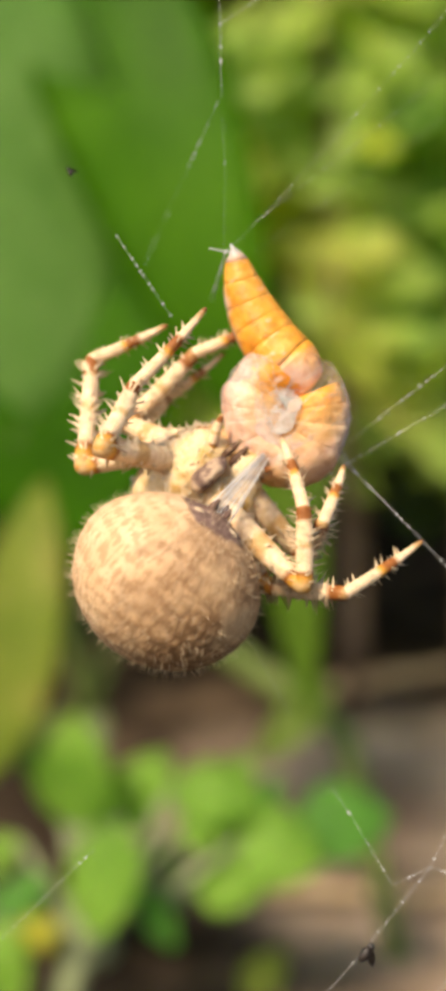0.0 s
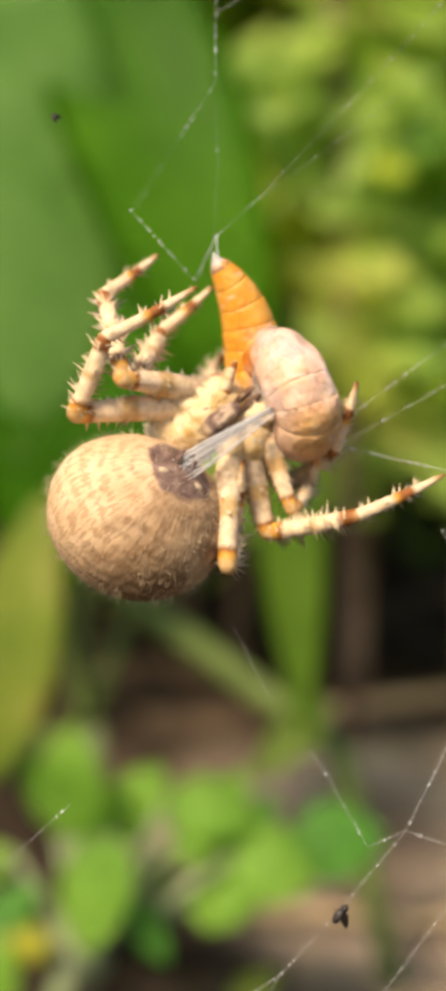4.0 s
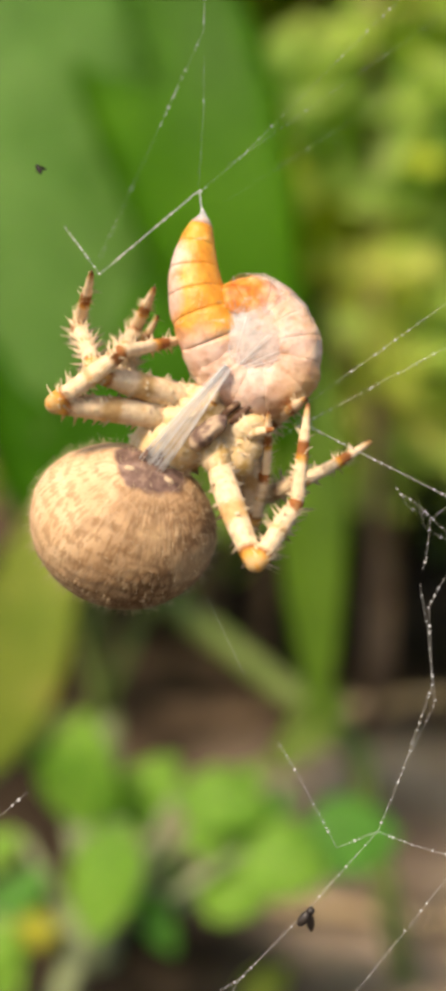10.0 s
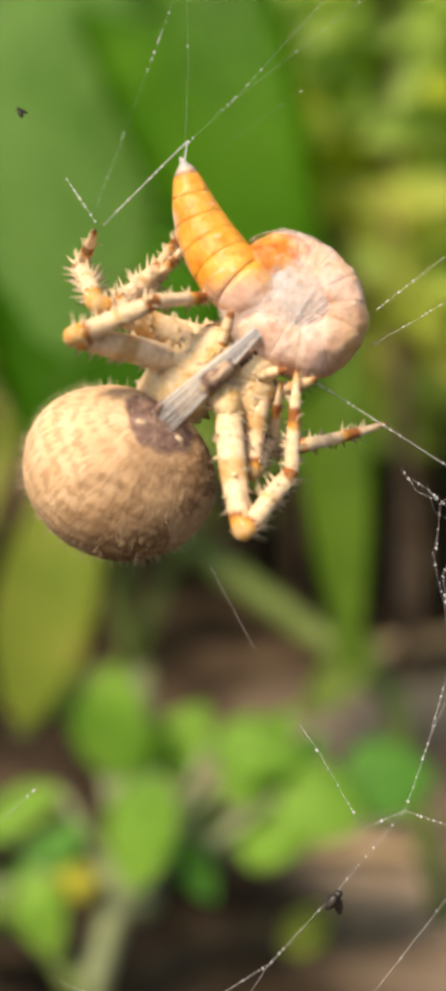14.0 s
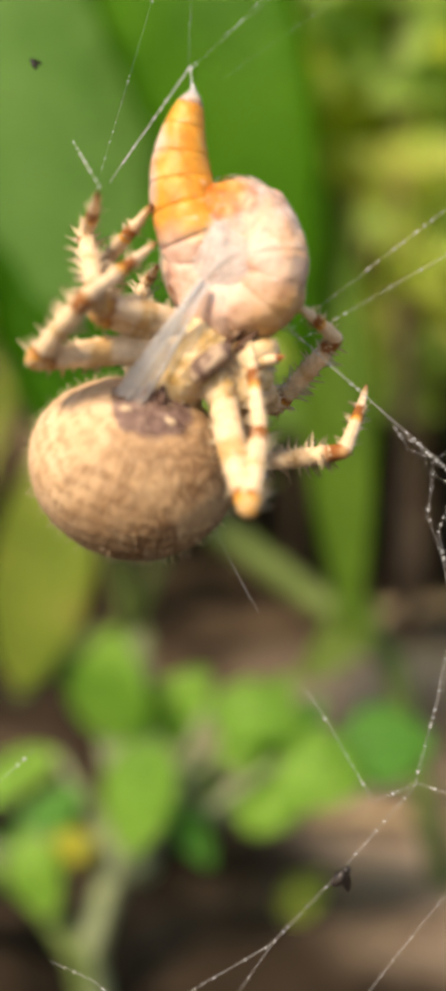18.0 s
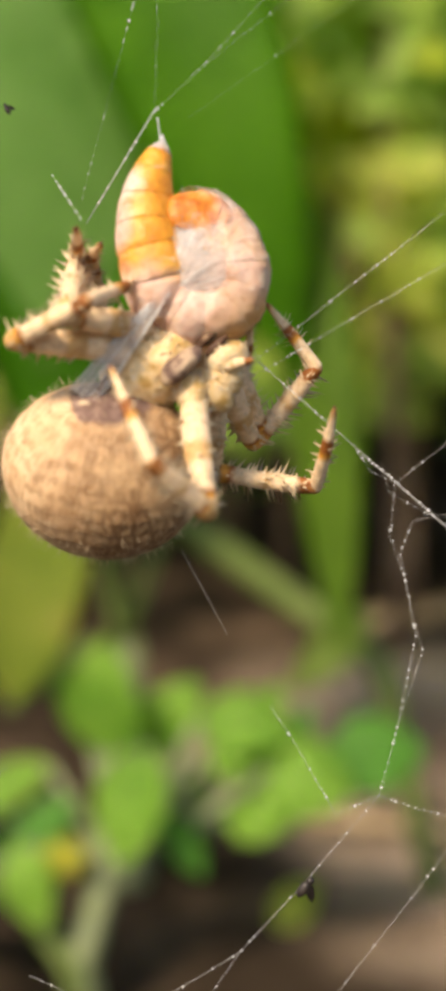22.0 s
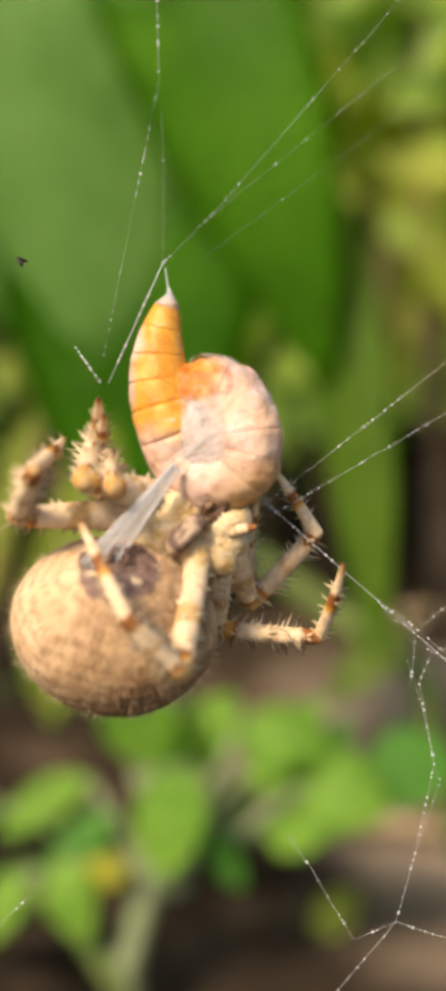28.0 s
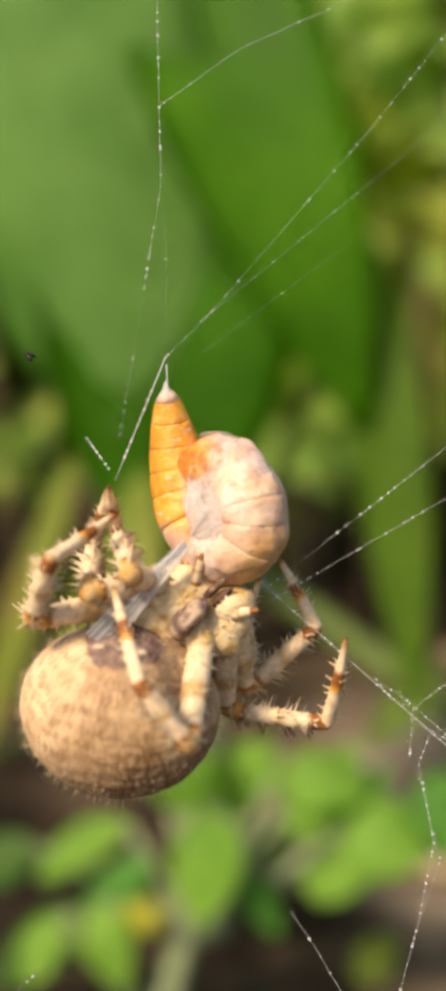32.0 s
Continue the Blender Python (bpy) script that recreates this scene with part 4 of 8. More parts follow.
def on_coil(x, y, z, proud=0.0):
    """A point of the unit ball laid on the coil's outside."""
    a, flat = math.atan2(z, x), math.hypot(x, z)
    nape = math.exp(-((math.degrees(a) - 122) / 34) ** 2)
    r = (curl_reach(a) + 2.2 - 0.75 * nape + proud) * flat
    return Vector((CURL[0] + r * math.cos(a), (2.42 + proud) * y, CURL[1] + r * math.sin(a))) * MM


def curl_radius(s):
    return float(np.interp(s, [-0.05, 0.0, 0.1, 0.3, 0.55, 0.75, 0.9, 1.0], [1.3, 1.8, 2.12, 2.25, 2.3, 2.15, 1.85, 1.45]))


def build_prey():
    rng = random.Random(3)
    count = 12
    edges = [k / count + (rng.uniform(-0.012, 0.012) if 0 < k < count else 0) for k in range(count + 1)]
    body = new("body")
    body.parent = prey
    for s0, s1 in zip(edges, edges[1:]):
        bm = ring_piece(curl_path, curl_radius, s0 - 0.003, s1 + 0.003, sides=44, steps=14, pinch=rng.uniform(0.006, 0.028))
        for v in bm.verts:
            c = v.co / MM
            v.co += v.co.normalized() * (0.22 * noise.noise(c * 0.7) + 0.10 * noise.noise(c * 2.1)) * MM
        part("body_ring", bm, grub_body, body)
    bm = bmesh.new()
    tip = curl_path(1.0)
    ball(bm, tip + Vector((-0.25, 0, -0.05)) * MM, (1.05 * MM, 1.2 * MM, 1.22 * MM), 28, 18, Matrix.Rotation(radians(20), 4, "Y"), 0.08)
    head = part("head", bm, grub_orange, prey, "orange-brown head end")
    bm = bmesh.new()
    ball(bm, tip + Vector((-0.95, -0.75, -0.3)) * MM, (0.32 * MM, 0.34 * MM, 0.42 * MM), 14, 10, None, 0.2)
    part("mouth", bm, dark_skin, head, "dark mouthparts")
    for y, k, r in ((-2.05, 1, 1.0), (2.1, -1, 0.62)):
        bm = bmesh.new()
        ball(bm, (-0.2 * MM, y * MM, 0.2 * MM), (2.5 * r * MM, 0.22 * MM, 2.1 * r * MM), 48, 24, Matrix.Rotation(radians(25), 4, "Y"), 0.15)
        for v in bm.verts:
            c = v.co / MM
            v.co.y += (0.16 * noise.noise(c * 1.4) + 0.22 * k * ((c.x + 0.2) ** 2 + c.z ** 2) / 6) * MM
            v.co.x += 0.35 * noise.noise(c * 0.9 + Vector((7, 0, 0))) * MM
            v.co.z += 0.35 * noise.noise(c * 0.9 + Vector((0, 7, 0))) * MM
        part("silk_patch", bm, silk_patch if k > 0 else silk_thin, prey, "matted white silk over the coil's middle")
    bm = bmesh.new()
    ball(bm, (0, 0, 0), (1, 1, 1), 64, 40)
    for v in bm.verts:
        v.co = on_coil(*v.co)
        c = v.co / MM
        v.co += v.co.normalized() * (0.14 * noise.noise(c * 0.9) + 0.10 * noise.noise(c * 2.2)) * MM
        v.co.z -= math.exp(-((c.x + 1.9) / 0.8) ** 2) * max(0.0, c.z - 2.6) * 0.4 * MM
        if c.y < 0:
            v.co.y *= 1 - 0.45 * math.exp(-((c.x + 1.0) / 1.3) ** 2 - ((c.z - 2.4) / 1.2) ** 2)
    part("silk_wrap", bm, silk_veil, prey, "thin pinkish silk film drawn over the coil")
    for k in range(16):
        a, c = rng.uniform(0, 3.14), rng.uniform(-2.0, 2.0)
        bm = bmesh.new()
        pts = []
        for j in range(29):
            b = 2 * math.pi * j / 28
            squash = math.sqrt(max(0.2, 1 - (c / 4.6) ** 2))
            pts.append(on_coil(math.cos(a) * squash * math.cos(b) - math.sin(a) * c / 4.6, squash * math.sin(b), math.sin(a) * squash * math.cos(b) + math.cos(a) * c / 4.6))
        sweep(bm, pts, [0.012 * MM] * 29, 5)
        part("silk_strand", bm, silk_line, prey)
    for k in range(14):
        a = radians(rng.uniform(-20, 150))
        reach = rng.uniform(1.6, 3.6)
        bm = bmesh.new()
        pts = []
        for j in range(9):
            q = j / 8
            x, z = -1.7 + reach * q * math.cos(a), -1.9 + reach * q * math.sin(a)
            dome = math.sqrt(max(0.05, 1 - (x / 4.5) ** 2 - ((z - 0.28) / 4.9) ** 2))
            pts.append(Vector((x, -2.5 * dome - 0.03, z)) * MM)
        sweep(bm, pts, [rng.uniform(0.012, 0.022) * MM] * 9, 5)
        part("silk_strand", bm, silk, prey)
    low, tail_len = -1.7, 8.2

    def tail_path(s):
        z = low + (tail_len - low) * s
        bow = math.sin(math.pi * max(0.0, z) / tail_len)
        sink = max(0.0, 1.5 - z) / 3.2
        return Vector((-0.8 * bow + 0.15 * max(0.0, z / tail_len - 0.75), 0.9 * sink ** 2, z)) * MM

    def tail_radius(s):
        return float(np.interp(s, [-0.1, 0.0, 0.1, 0.22, 0.45, 0.65, 0.82, 0.93, 0.98, 1.0], [0.9, 1.6, 2.0, 2.08, 1.95, 1.66, 1.26, 0.90, 0.66, 0.42]))

    tail = part("tail", ring_piece(tail_path, tail_radius, 0.0, 0.19, sides=30, steps=10, pinch=0.04), grub_tail, prey, "bright orange tapered tail end")
    cuts = [0.19, 0.35, 0.51, 0.67, 0.83, 1.0]
    for s0, s1 in zip(cuts, cuts[1:]):
        part("tail_ring", ring_piece(tail_path, tail_radius, s0 - 0.002, s1 + 0.002, sides=30, steps=10, pinch=0.03), grub_tail, tail)
    for s in cuts[1:4]:
        bm = bmesh.new()
        c, d = tail_path(s), (tail_path(s + 0.01) - tail_path(s - 0.01)).normalized()
        side = d.orthogonal().normalized()
        up = d.cross(side)
        r = tail_radius(s) * 0.955 * MM
        hoop = [c + (side * math.cos(a) + up * math.sin(a)) * r + d * 0.06 * MM * noise.noise(Vector((a, s * 9, 0))) for a in (2 * math.pi * k / 36 for k in range(37))]
        sweep(bm, hoop, [0.045 * MM * (0.7 + 0.9 * abs(noise.noise(Vector((k * 0.4, s * 7, 3))))) for k in range(37)], 6, False)
        part("crease", bm, grub_crease, tail)
    bm = bmesh.new()
    sweep(bm, [tail_path(0.96), tail_path(1.0), tail_path(1.0) + Vector((0.05, 0, 0.35)) * MM, tail_path(1.0) + Vector((0.05, 0, 0.75)) * MM], [0.8 * MM, 0.5 * MM, 0.2 * MM, 0.05 * MM], 12)
    part("silk_tether", bm, silk_film, tail, "white silk tether at the tail tip")
    return tail


tail = build_prey()


def build_band():
    """The ribbon of silk lines drawn from the spinnerets to the prey."""
    rng = random.Random(8)
    band = new("silk_band")
    tagged(band, "ribbon of pale silk lines drawn from spinnerets to prey", "silk band")
    for _ in range(30):
        bm = bmesh.new()
        y, x = rng.uniform(-0.75, 0.75), rng.uniform(-0.2, 0.2)
        pts = [Vector((x, y * 1.25, -0.4)), Vector((x, y * 1.1, 2.0)), Vector((x, y * 0.7, 5.0)), Vector((x * 0.7, y * 0.35, 7.6))]
        sweep(bm, [p * MM for p in pts], [rng.uniform(0.010, 0.028) * MM] * 4, 5)
        part("strand", bm, silk, band)
    bm = bmesh.new()
    sweep(bm, [Vector((0, 0, z)) * MM for z in (-0.2, 1.5, 3.5, 5.5, 7.6)], [r * MM for r in (0.75, 0.8, 0.7, 0.55, 0.4)], 14, False)
    for v in bm.verts:
        v.co.x *= 0.2
    part("silk_sheet", bm, silk_sheet, band, "sheer film of silk")
    return band


band = build_band()
bridge = new("bridge_thread")
tagged(bridge, "taut silk line from hub to a front foot", "silk thread", "threads of the web")


def build_bridge():
    bm = bmesh.new()
    sweep(bm, [Vector((0, 0, z)) * MM for z in (0, 3, 6, 8.6)], [0.03 * MM] * 4, 6)
    part("strand", bm, silk, bridge)
    bm = bmesh.new()
    rng = random.Random(6)
    for _ in range(12):
        s = rng.uniform(0.05, 0.1) * MM
        ball(bm, (0, 0, rng.uniform(0.3, 8.5) * MM), (s, s, s * 1.2), 8, 6)
    tagged(part("beading", bm, glue, bridge, "tiny sticky droplets"), kind="stuff")


build_bridge()
stay = new("stay_thread")
tagged(stay, "short beaded silk line held by a front foot", "silk thread", "threads of the web")


def build_stay():
    rng = random.Random(16)
    bm = bmesh.new()
    sweep(bm, [Vector((0, 0, z)) * MM for z in (0, 2.2, 4.4, 6.6)], [0.014 * MM] * 4, 6)
    part("strand", bm, silk_line, stay)
    bm = bmesh.new()
    for z in (0.2, 1.1, 2.3, 2.7, 3.4, 3.7, 4.2, 4.7, 5.0, 5.6, 6.5):
        s = rng.uniform(0.05, 0.1) * MM
        ball(bm, (0, 0, z * MM), (s, s, s * 1.2), 8, 6)
    tagged(part("beading", bm, glue, stay, "tiny sticky droplets"), kind="stuff")


build_stay()


radial = new("radial_thread")
tagged(radial, "faint beaded silk radius running down to a front foot", "silk thread", "threads of the web")


def build_radial():
    rng = random.Random(36)
    bm = bmesh.new()
    sweep(bm, [Vector((0, 0, z)) * MM for z in (0, 4, 8, 12, 15, 18)], [0.006 * MM] * 6, 6)
    part("strand", bm, silk_line, radial)
    bm = bmesh.new()
    for _ in range(44):
        r = rng.uniform(0.02, 0.055) * MM
        z = rng.uniform(0.1, 7.5) if rng.random() < 0.62 else rng.uniform(11, 17.8)
        ball(bm, (0, 0, z * MM), (r, r, r * 1.2), 8, 6)
    ball(bm, (0, 0, 5.6 * MM), (0.09 * MM, 0.09 * MM, 0.1 * MM), 8, 6)
    tagged(part("beading", bm, glue, radial, "tiny sticky droplets"), kind="stuff")


build_radial()


guy = new("guy_thread")
tagged(guy, "taut beaded silk line running from prey to outer web", "silk thread", "threads of the web")


def build_guy():
    rng = random.Random(26)
    bm = bmesh.new()
    sag = [0, 0.05, -0.06, 0.04, -0.05, 0.06, 0, 0]
    sweep(bm, [Vector((sag[k], 0, z)) * MM for k, z in enumerate((0, 1.8, 4.6, 7.2, 9.8, 12.4, 14.8, 40))], [0.024 * MM] * 8, 6)
    part("strand", bm, silk_line, guy)
    bm = bmesh.new()
    sweep(bm, [Vector((0.2 * math.sin(z * 0.4), 0, z)) * MM for z in (0.5, 3, 6, 9, 12, 15, 40)], [0.012 * MM] * 7, 6)
    part("strand", bm, silk_line, guy)
    bm = bmesh.new()
    sweep(bm, [Vector((0, 0, z)) * MM for z in (-0.6, -0.1, 0.5, 1.3)], [r * MM for r in (0.5, 0.38, 0.16, 0.04)], 14, False)
    for v in bm.verts:
        v.co.x *= 0.25
    part("silk_tuft", bm, silk_sheet, guy, "sheer tuft of silk where the line is stuck down")
    bm = bmesh.new()
    for _ in range(46):
        r = rng.uniform(0.03, 0.075) * MM
        ball(bm, (0, 0, rng.uniform(0.3, 24) * MM), (r, r, r * 1.2), 8, 6)
    tagged(part("beading", bm, glue, guy, "tiny sticky droplets"), kind="stuff")


build_guy()


tether = new("tether_thread")
tagged(tether, "short white silk line from grub's tail to hub", "silk thread", "threads of the web")


def build_tether():
    bm = bmesh.new()
    sweep(bm, [Vector((0, 0, z)) * MM for z in (-0.3, 0.3, 0.9, 1.7)], [0.12 * MM, 0.06 * MM, 0.035 * MM, 0.03 * MM], 8)
    part("strand", bm, silk, tether)


build_tether()


# ---- what moves ----
LOW_SWAY = [(0, 0.0, -0.3), (1, 0.3, 0.7), (2, 0.8, 1.1), (3, 0.7, 0.4), (4, 0.0, 1.2), (4.5, -0.1, 0.1), (6.5, 0.8, 0.0), (7, 0.8, 0.4), (8, 0.6, 0.6), (9, 0.0, 0.0), (10, -0.3, 0.3), (11, 0.0, 0.3),
            (12, 0.2, 0.0), (13, -0.1, 0.0), (14, 0.2, -0.1), (15, -0.1, 0.1), (17.5, 0.3, 0.0), (19, 0.1, 0.1), (20, -0.3, 0.2), (21, 0.2, 0.2), (23, -0.1, 0.2), (24, 0.0, 0.4), (25, 0.3, 1.0), (28.5, 0.3, 0.8), (32, 0.4, 0.9)]
RIGHT_SWAY = [(0, 3.6, 0.0), (4.5, 3.6, 0.0), (7, 3.7, -0.2), (9, 2.2, -0.2), (9.5, 1.5, 0.5), (10, 1.4, 1.0), (11, 1.3, 0.7), (12, 1.8, -0.3), (13, 1.4, -0.5), (15, 1.2, -0.5), (17.5, 0.0, -0.7), (19, -0.2, -0.5), (23, -0.1, -0.4), (25, 0.2, 0.0), (29, 0.5, -0.9), (30, 0.2, 0.0), (32, 0.5, -0.5)]
SPECK_SWAY = [(0, -1.5, 5.6), (1, -1.7, 7.2), (2, -1.6, 8.1), (3, -2.5, 7.1), (4, -2.2, 8.2), (7, -2.8, 3.0), (8, -1.5, 1.4), (9, -1.7, 1.1), (12, -1.6, 1.8), (14, -1.5, 2.1), (19, 0.0, 0.1), (20, -0.4, 0.0), (23, 0.1, 0.3), (32, 0.1, 0.3)]
KNOT = web(11.0, -22.7, 0.0)


def sway_at(rows, t):
    return Vector((float(np.interp(t, [r[0] for r in rows], [r[1] for r in rows])) * MM, 0, 0)) + U_AXIS * float(np.interp(t, [r[0] for r in rows], [r[2] for r in rows])) * MM


def swing(ob, rows):
    rest = ob.matrix_basis.copy()
    walk(ob, [(r[0], Matrix.Translation(sway_at(rows, r[0])) @ rest) for r in rows])


def motions():
    for ob in low_threads:
        swing(ob, LOW_SWAY)
    for ob in right_threads:
        swing(ob, RIGHT_SWAY)
    swing(speck, SPECK_SWAY)
    for ob in chain_threads:
        rest, rows = ob.matrix_basis.copy(), []
        for t in sorted({r[0] for r in LOW_SWAY + RIGHT_SWAY}):
            low, high = sway_at(LOW_SWAY, t), sway_at(RIGHT_SWAY, t)
            lean = Matrix.Rotation((high.x - low.x) / (17 * MM), 4, "Y")
            rows.append((t, Matrix.Translation(low + KNOT) @ lean @ Matrix.Translation(-KNOT) @ rest))
        walk(ob, rows)
    glide(spider, [
        (0, -3.66, -0.38, 193.62, 0.0, -0.0, 0.0), (1, -2.77, -0.03, 195.61, 0.0, -0.0, 0.0), (2, -2.32, 0.36, 197.81, 0.0, -0.0, 0.0),
        (2.5, -2.85, 0.58, 199.03, 0.0, -0.0, 0.0), (3, -2.00, 0.07, 196.13, 0.0, -0.0, 0.0), (4, -1.81, 0.04, 195.97, 0.0, -0.0, 0.0),
        (4.5, -2.20, -0.43, 193.29, 0.0, -0.0, 0.0), (6.5, -2.30, -0.23, 194.45, 0.0, -0.0, 0.0), (7, -1.98, -0.44, 193.28, 0.0, -0.0, 0.0),
        (7.5, -2.17, -0.36, 193.71, 0.0, -0.0, 0.0), (8, -2.19, -0.27, 194.25, 0.0, -0.0, 0.0), (9, -1.40, -0.49, 192.98, 0.0, -0.0, 0.0),
        (10, -1.12, -0.52, 192.81, 0.0, -0.0, 0.0), (11, -0.90, -0.37, 193.68, 0.0, -0.0, 0.0), (12, 0.36, -0.43, 193.34, 0.0, -0.0, 0.0),
        (13, -0.73, -0.40, 193.48, 0.0, -0.0, 0.0), (14, -0.37, -0.28, 194.18, 0.0, -0.0, 0.0), (15, -0.72, -0.35, 193.78, 0.0, -0.0, 0.0),
        (17.5, -0.86, -0.68, 191.88, 0.0, -0.0, 0.0), (18, -0.93, -0.70, 191.78, 0.0, -0.0, 0.0), (19, -0.58, -0.63, 192.20, 0.0, -0.0, 0.0),
        (20, -0.91, -0.70, 191.81, 0.0, -0.0, 0.0), (21, -0.72, -0.42, 193.39, 0.0, -0.0, 0.0), (22, -0.70, -0.42, 193.37, 0.0, -0.0, 0.0),
        (23, -0.83, -0.52, 192.83, 0.0, -0.0, 0.0), (24, -0.76, -0.53, 192.77, 0.0, -0.0, 0.0), (25, -1.04, -0.46, 193.13, 0.0, -0.0, 0.0),
        (26.5, -0.69, -0.54, 192.68, 0.0, -0.0, 0.0), (28.5, -1.14, -0.61, 192.28, 0.0, -0.0, 0.0), (29, -0.68, -0.73, 191.63, 0.0, -0.0, 0.0),
        (30, -1.31, -0.54, 192.70, 0.0, -0.0, 0.0), (31, -1.22, -0.63, 192.17, 0.0, -0.0, 0.0), (32, -0.89, -0.54, 192.68, 0.0, -0.0, 0.0),
    ])
    glide(abdomen, [
        (0, -2.94, -5.42, -5.87, 9.7, 36.7, 5.8), (1, -5.09, -3.37, -6.15, 22.7, 44.4, 16.3), (2, -5.84, -2.21, -6.76, 54.4, 27.2, 32.6),
        (2.5, -4.79, -2.19, -6.67, 49.7, 10.6, 12.3), (3, -5.78, -2.18, -6.61, 50.8, 22.4, 25.0), (4, -5.55, -2.11, -6.20, 41.3, 26.2, 21.2),
        (4.5, -5.20, -2.03, -5.74, 32.3, 28.3, 16.7), (6.5, -7.42, -1.72, -4.02, 12.0, 37.1, 7.3), (7, -6.26, -1.38, -5.24, 9.5, 34.9, 5.5),
        (7.5, -6.21, -0.94, -5.79, 35.7, 27.0, 18.1), (8, -6.57, -0.30, -5.30, 9.2, 35.5, 5.3), (9, -5.55, 1.10, -6.34, 27.5, 21.0, 10.6),
        (10, -5.38, 0.87, -6.21, 31.3, 17.0, 10.1), (11, -5.75, 0.50, -6.65, 22.4, 22.0, 8.8), (12, -6.87, 0.35, -5.75, 41.5, 25.7, 20.9),
        (13, -5.90, 0.22, -6.34, 39.3, 21.0, 16.4), (14, -6.21, 0.28, -5.94, 40.2, 25.9, 20.2), (15, -5.71, 0.53, -6.24, 46.3, 17.5, 17.4),
        (17.5, -5.17, 1.20, -6.10, 31.2, 13.7, -0.8), (18, -4.73, 1.17, -6.25, 33.1, 16.8, 1.3), (19, -5.23, 1.26, -6.05, 30.5, 15.3, 0.2),
        (20, -4.10, 1.21, -6.48, 33.8, 13.9, -0.8), (21, -4.86, 1.06, -5.94, 21.1, 12.7, -0.9), (22, -4.89, 0.78, -6.22, 24.8, 8.2, -3.2),
        (23, -4.74, 0.57, -6.00, 24.8, 8.9, -2.9), (24, -5.08, 0.13, -5.58, 8.9, 8.9, -1.0), (25, -4.66, -0.53, -5.87, 19.3, 3.9, -4.0),
        (26.5, -4.95, -0.93, -5.37, 20.0, 9.6, -2.0), (28.5, -4.44, -1.56, -5.26, 32.3, 10.6, -2.8), (29, -4.75, -1.45, -4.63, 31.1, 13.1, -1.2),
        (30, -4.45, -1.59, -5.45, 24.3, 3.7, -5.2), (31, -4.31, -1.55, -5.29, 24.0, 3.8, -5.1), (32, -4.59, -1.59, -5.48, 18.0, 8.3, -2.2),
    ])
    glide(legs["A"][0], [
        (0, -1.20, 1.27, 2.01, 100.0, -11.4, -82.7), (1, -1.20, 1.27, 2.01, 98.9, -11.0, -84.7), (2, -1.20, 1.27, 2.01, 88.7, -11.4, -61.6),
        (2.5, -1.20, 1.27, 2.01, 85.7, -10.8, -49.4), (3, -1.20, 1.27, 2.01, 74.9, -13.9, -60.3), (4, -1.20, 1.27, 2.01, 82.0, -12.3, -45.7),
        (4.5, -1.20, 1.27, 2.01, 91.1, -13.0, -70.1), (6.5, -1.20, 1.27, 2.01, 69.7, -3.9, -42.9), (7, -1.20, 1.27, 2.01, 77.7, -7.1, -56.8),
        (7.5, -1.20, 1.27, 2.01, 77.4, -4.9, -46.2), (8, -1.20, 1.27, 2.01, 66.5, -9.4, -56.3), (9, -1.20, 1.27, 2.01, 79.8, -6.6, -38.9),
        (10, -1.20, 1.27, 2.01, 75.1, -10.9, -53.9), (11, -1.20, 1.27, 2.01, 81.0, -11.1, -55.2), (12, -1.20, 1.27, 2.01, 72.6, -14.6, -65.7),
        (13, -1.20, 1.27, 2.01, 74.3, -10.6, -49.3), (14, -1.20, 1.27, 2.01, 68.1, -13.5, -56.4), (15, -1.20, 1.27, 2.01, 71.7, -10.5, -46.5),
        (17.5, -1.20, 1.27, 2.01, 80.8, -8.3, -31.2), (18, -1.20, 1.27, 2.01, 75.9, -11.3, -42.1), (19, -1.20, 1.27, 2.01, 83.2, -11.0, -40.0),
        (20, -1.20, 1.27, 2.01, 70.3, -14.6, -49.7), (21, -1.20, 1.27, 2.01, 78.1, -11.9, -34.5), (22, -1.20, 1.27, 2.01, 78.7, -13.8, -43.5),
        (23, -1.20, 1.27, 2.01, 82.1, -14.1, -45.1), (24, -1.20, 1.27, 2.01, 79.7, -14.7, -48.4), (25, -1.20, 1.27, 2.01, 65.8, -8.7, -33.8),
        (26.5, -1.20, 1.27, 2.01, 68.9, -10.6, -38.9), (28.5, -1.20, 1.27, 2.01, 72.9, -9.5, -35.1), (29, -1.20, 1.27, 2.01, 69.8, -9.6, -35.4),
        (30, -1.20, 1.27, 2.01, 76.8, -9.9, -36.7), (31, -1.20, 1.27, 2.01, 76.3, -9.3, -34.1), (32, -1.20, 1.27, 2.01, 84.0, -9.6, -36.5),
    ])
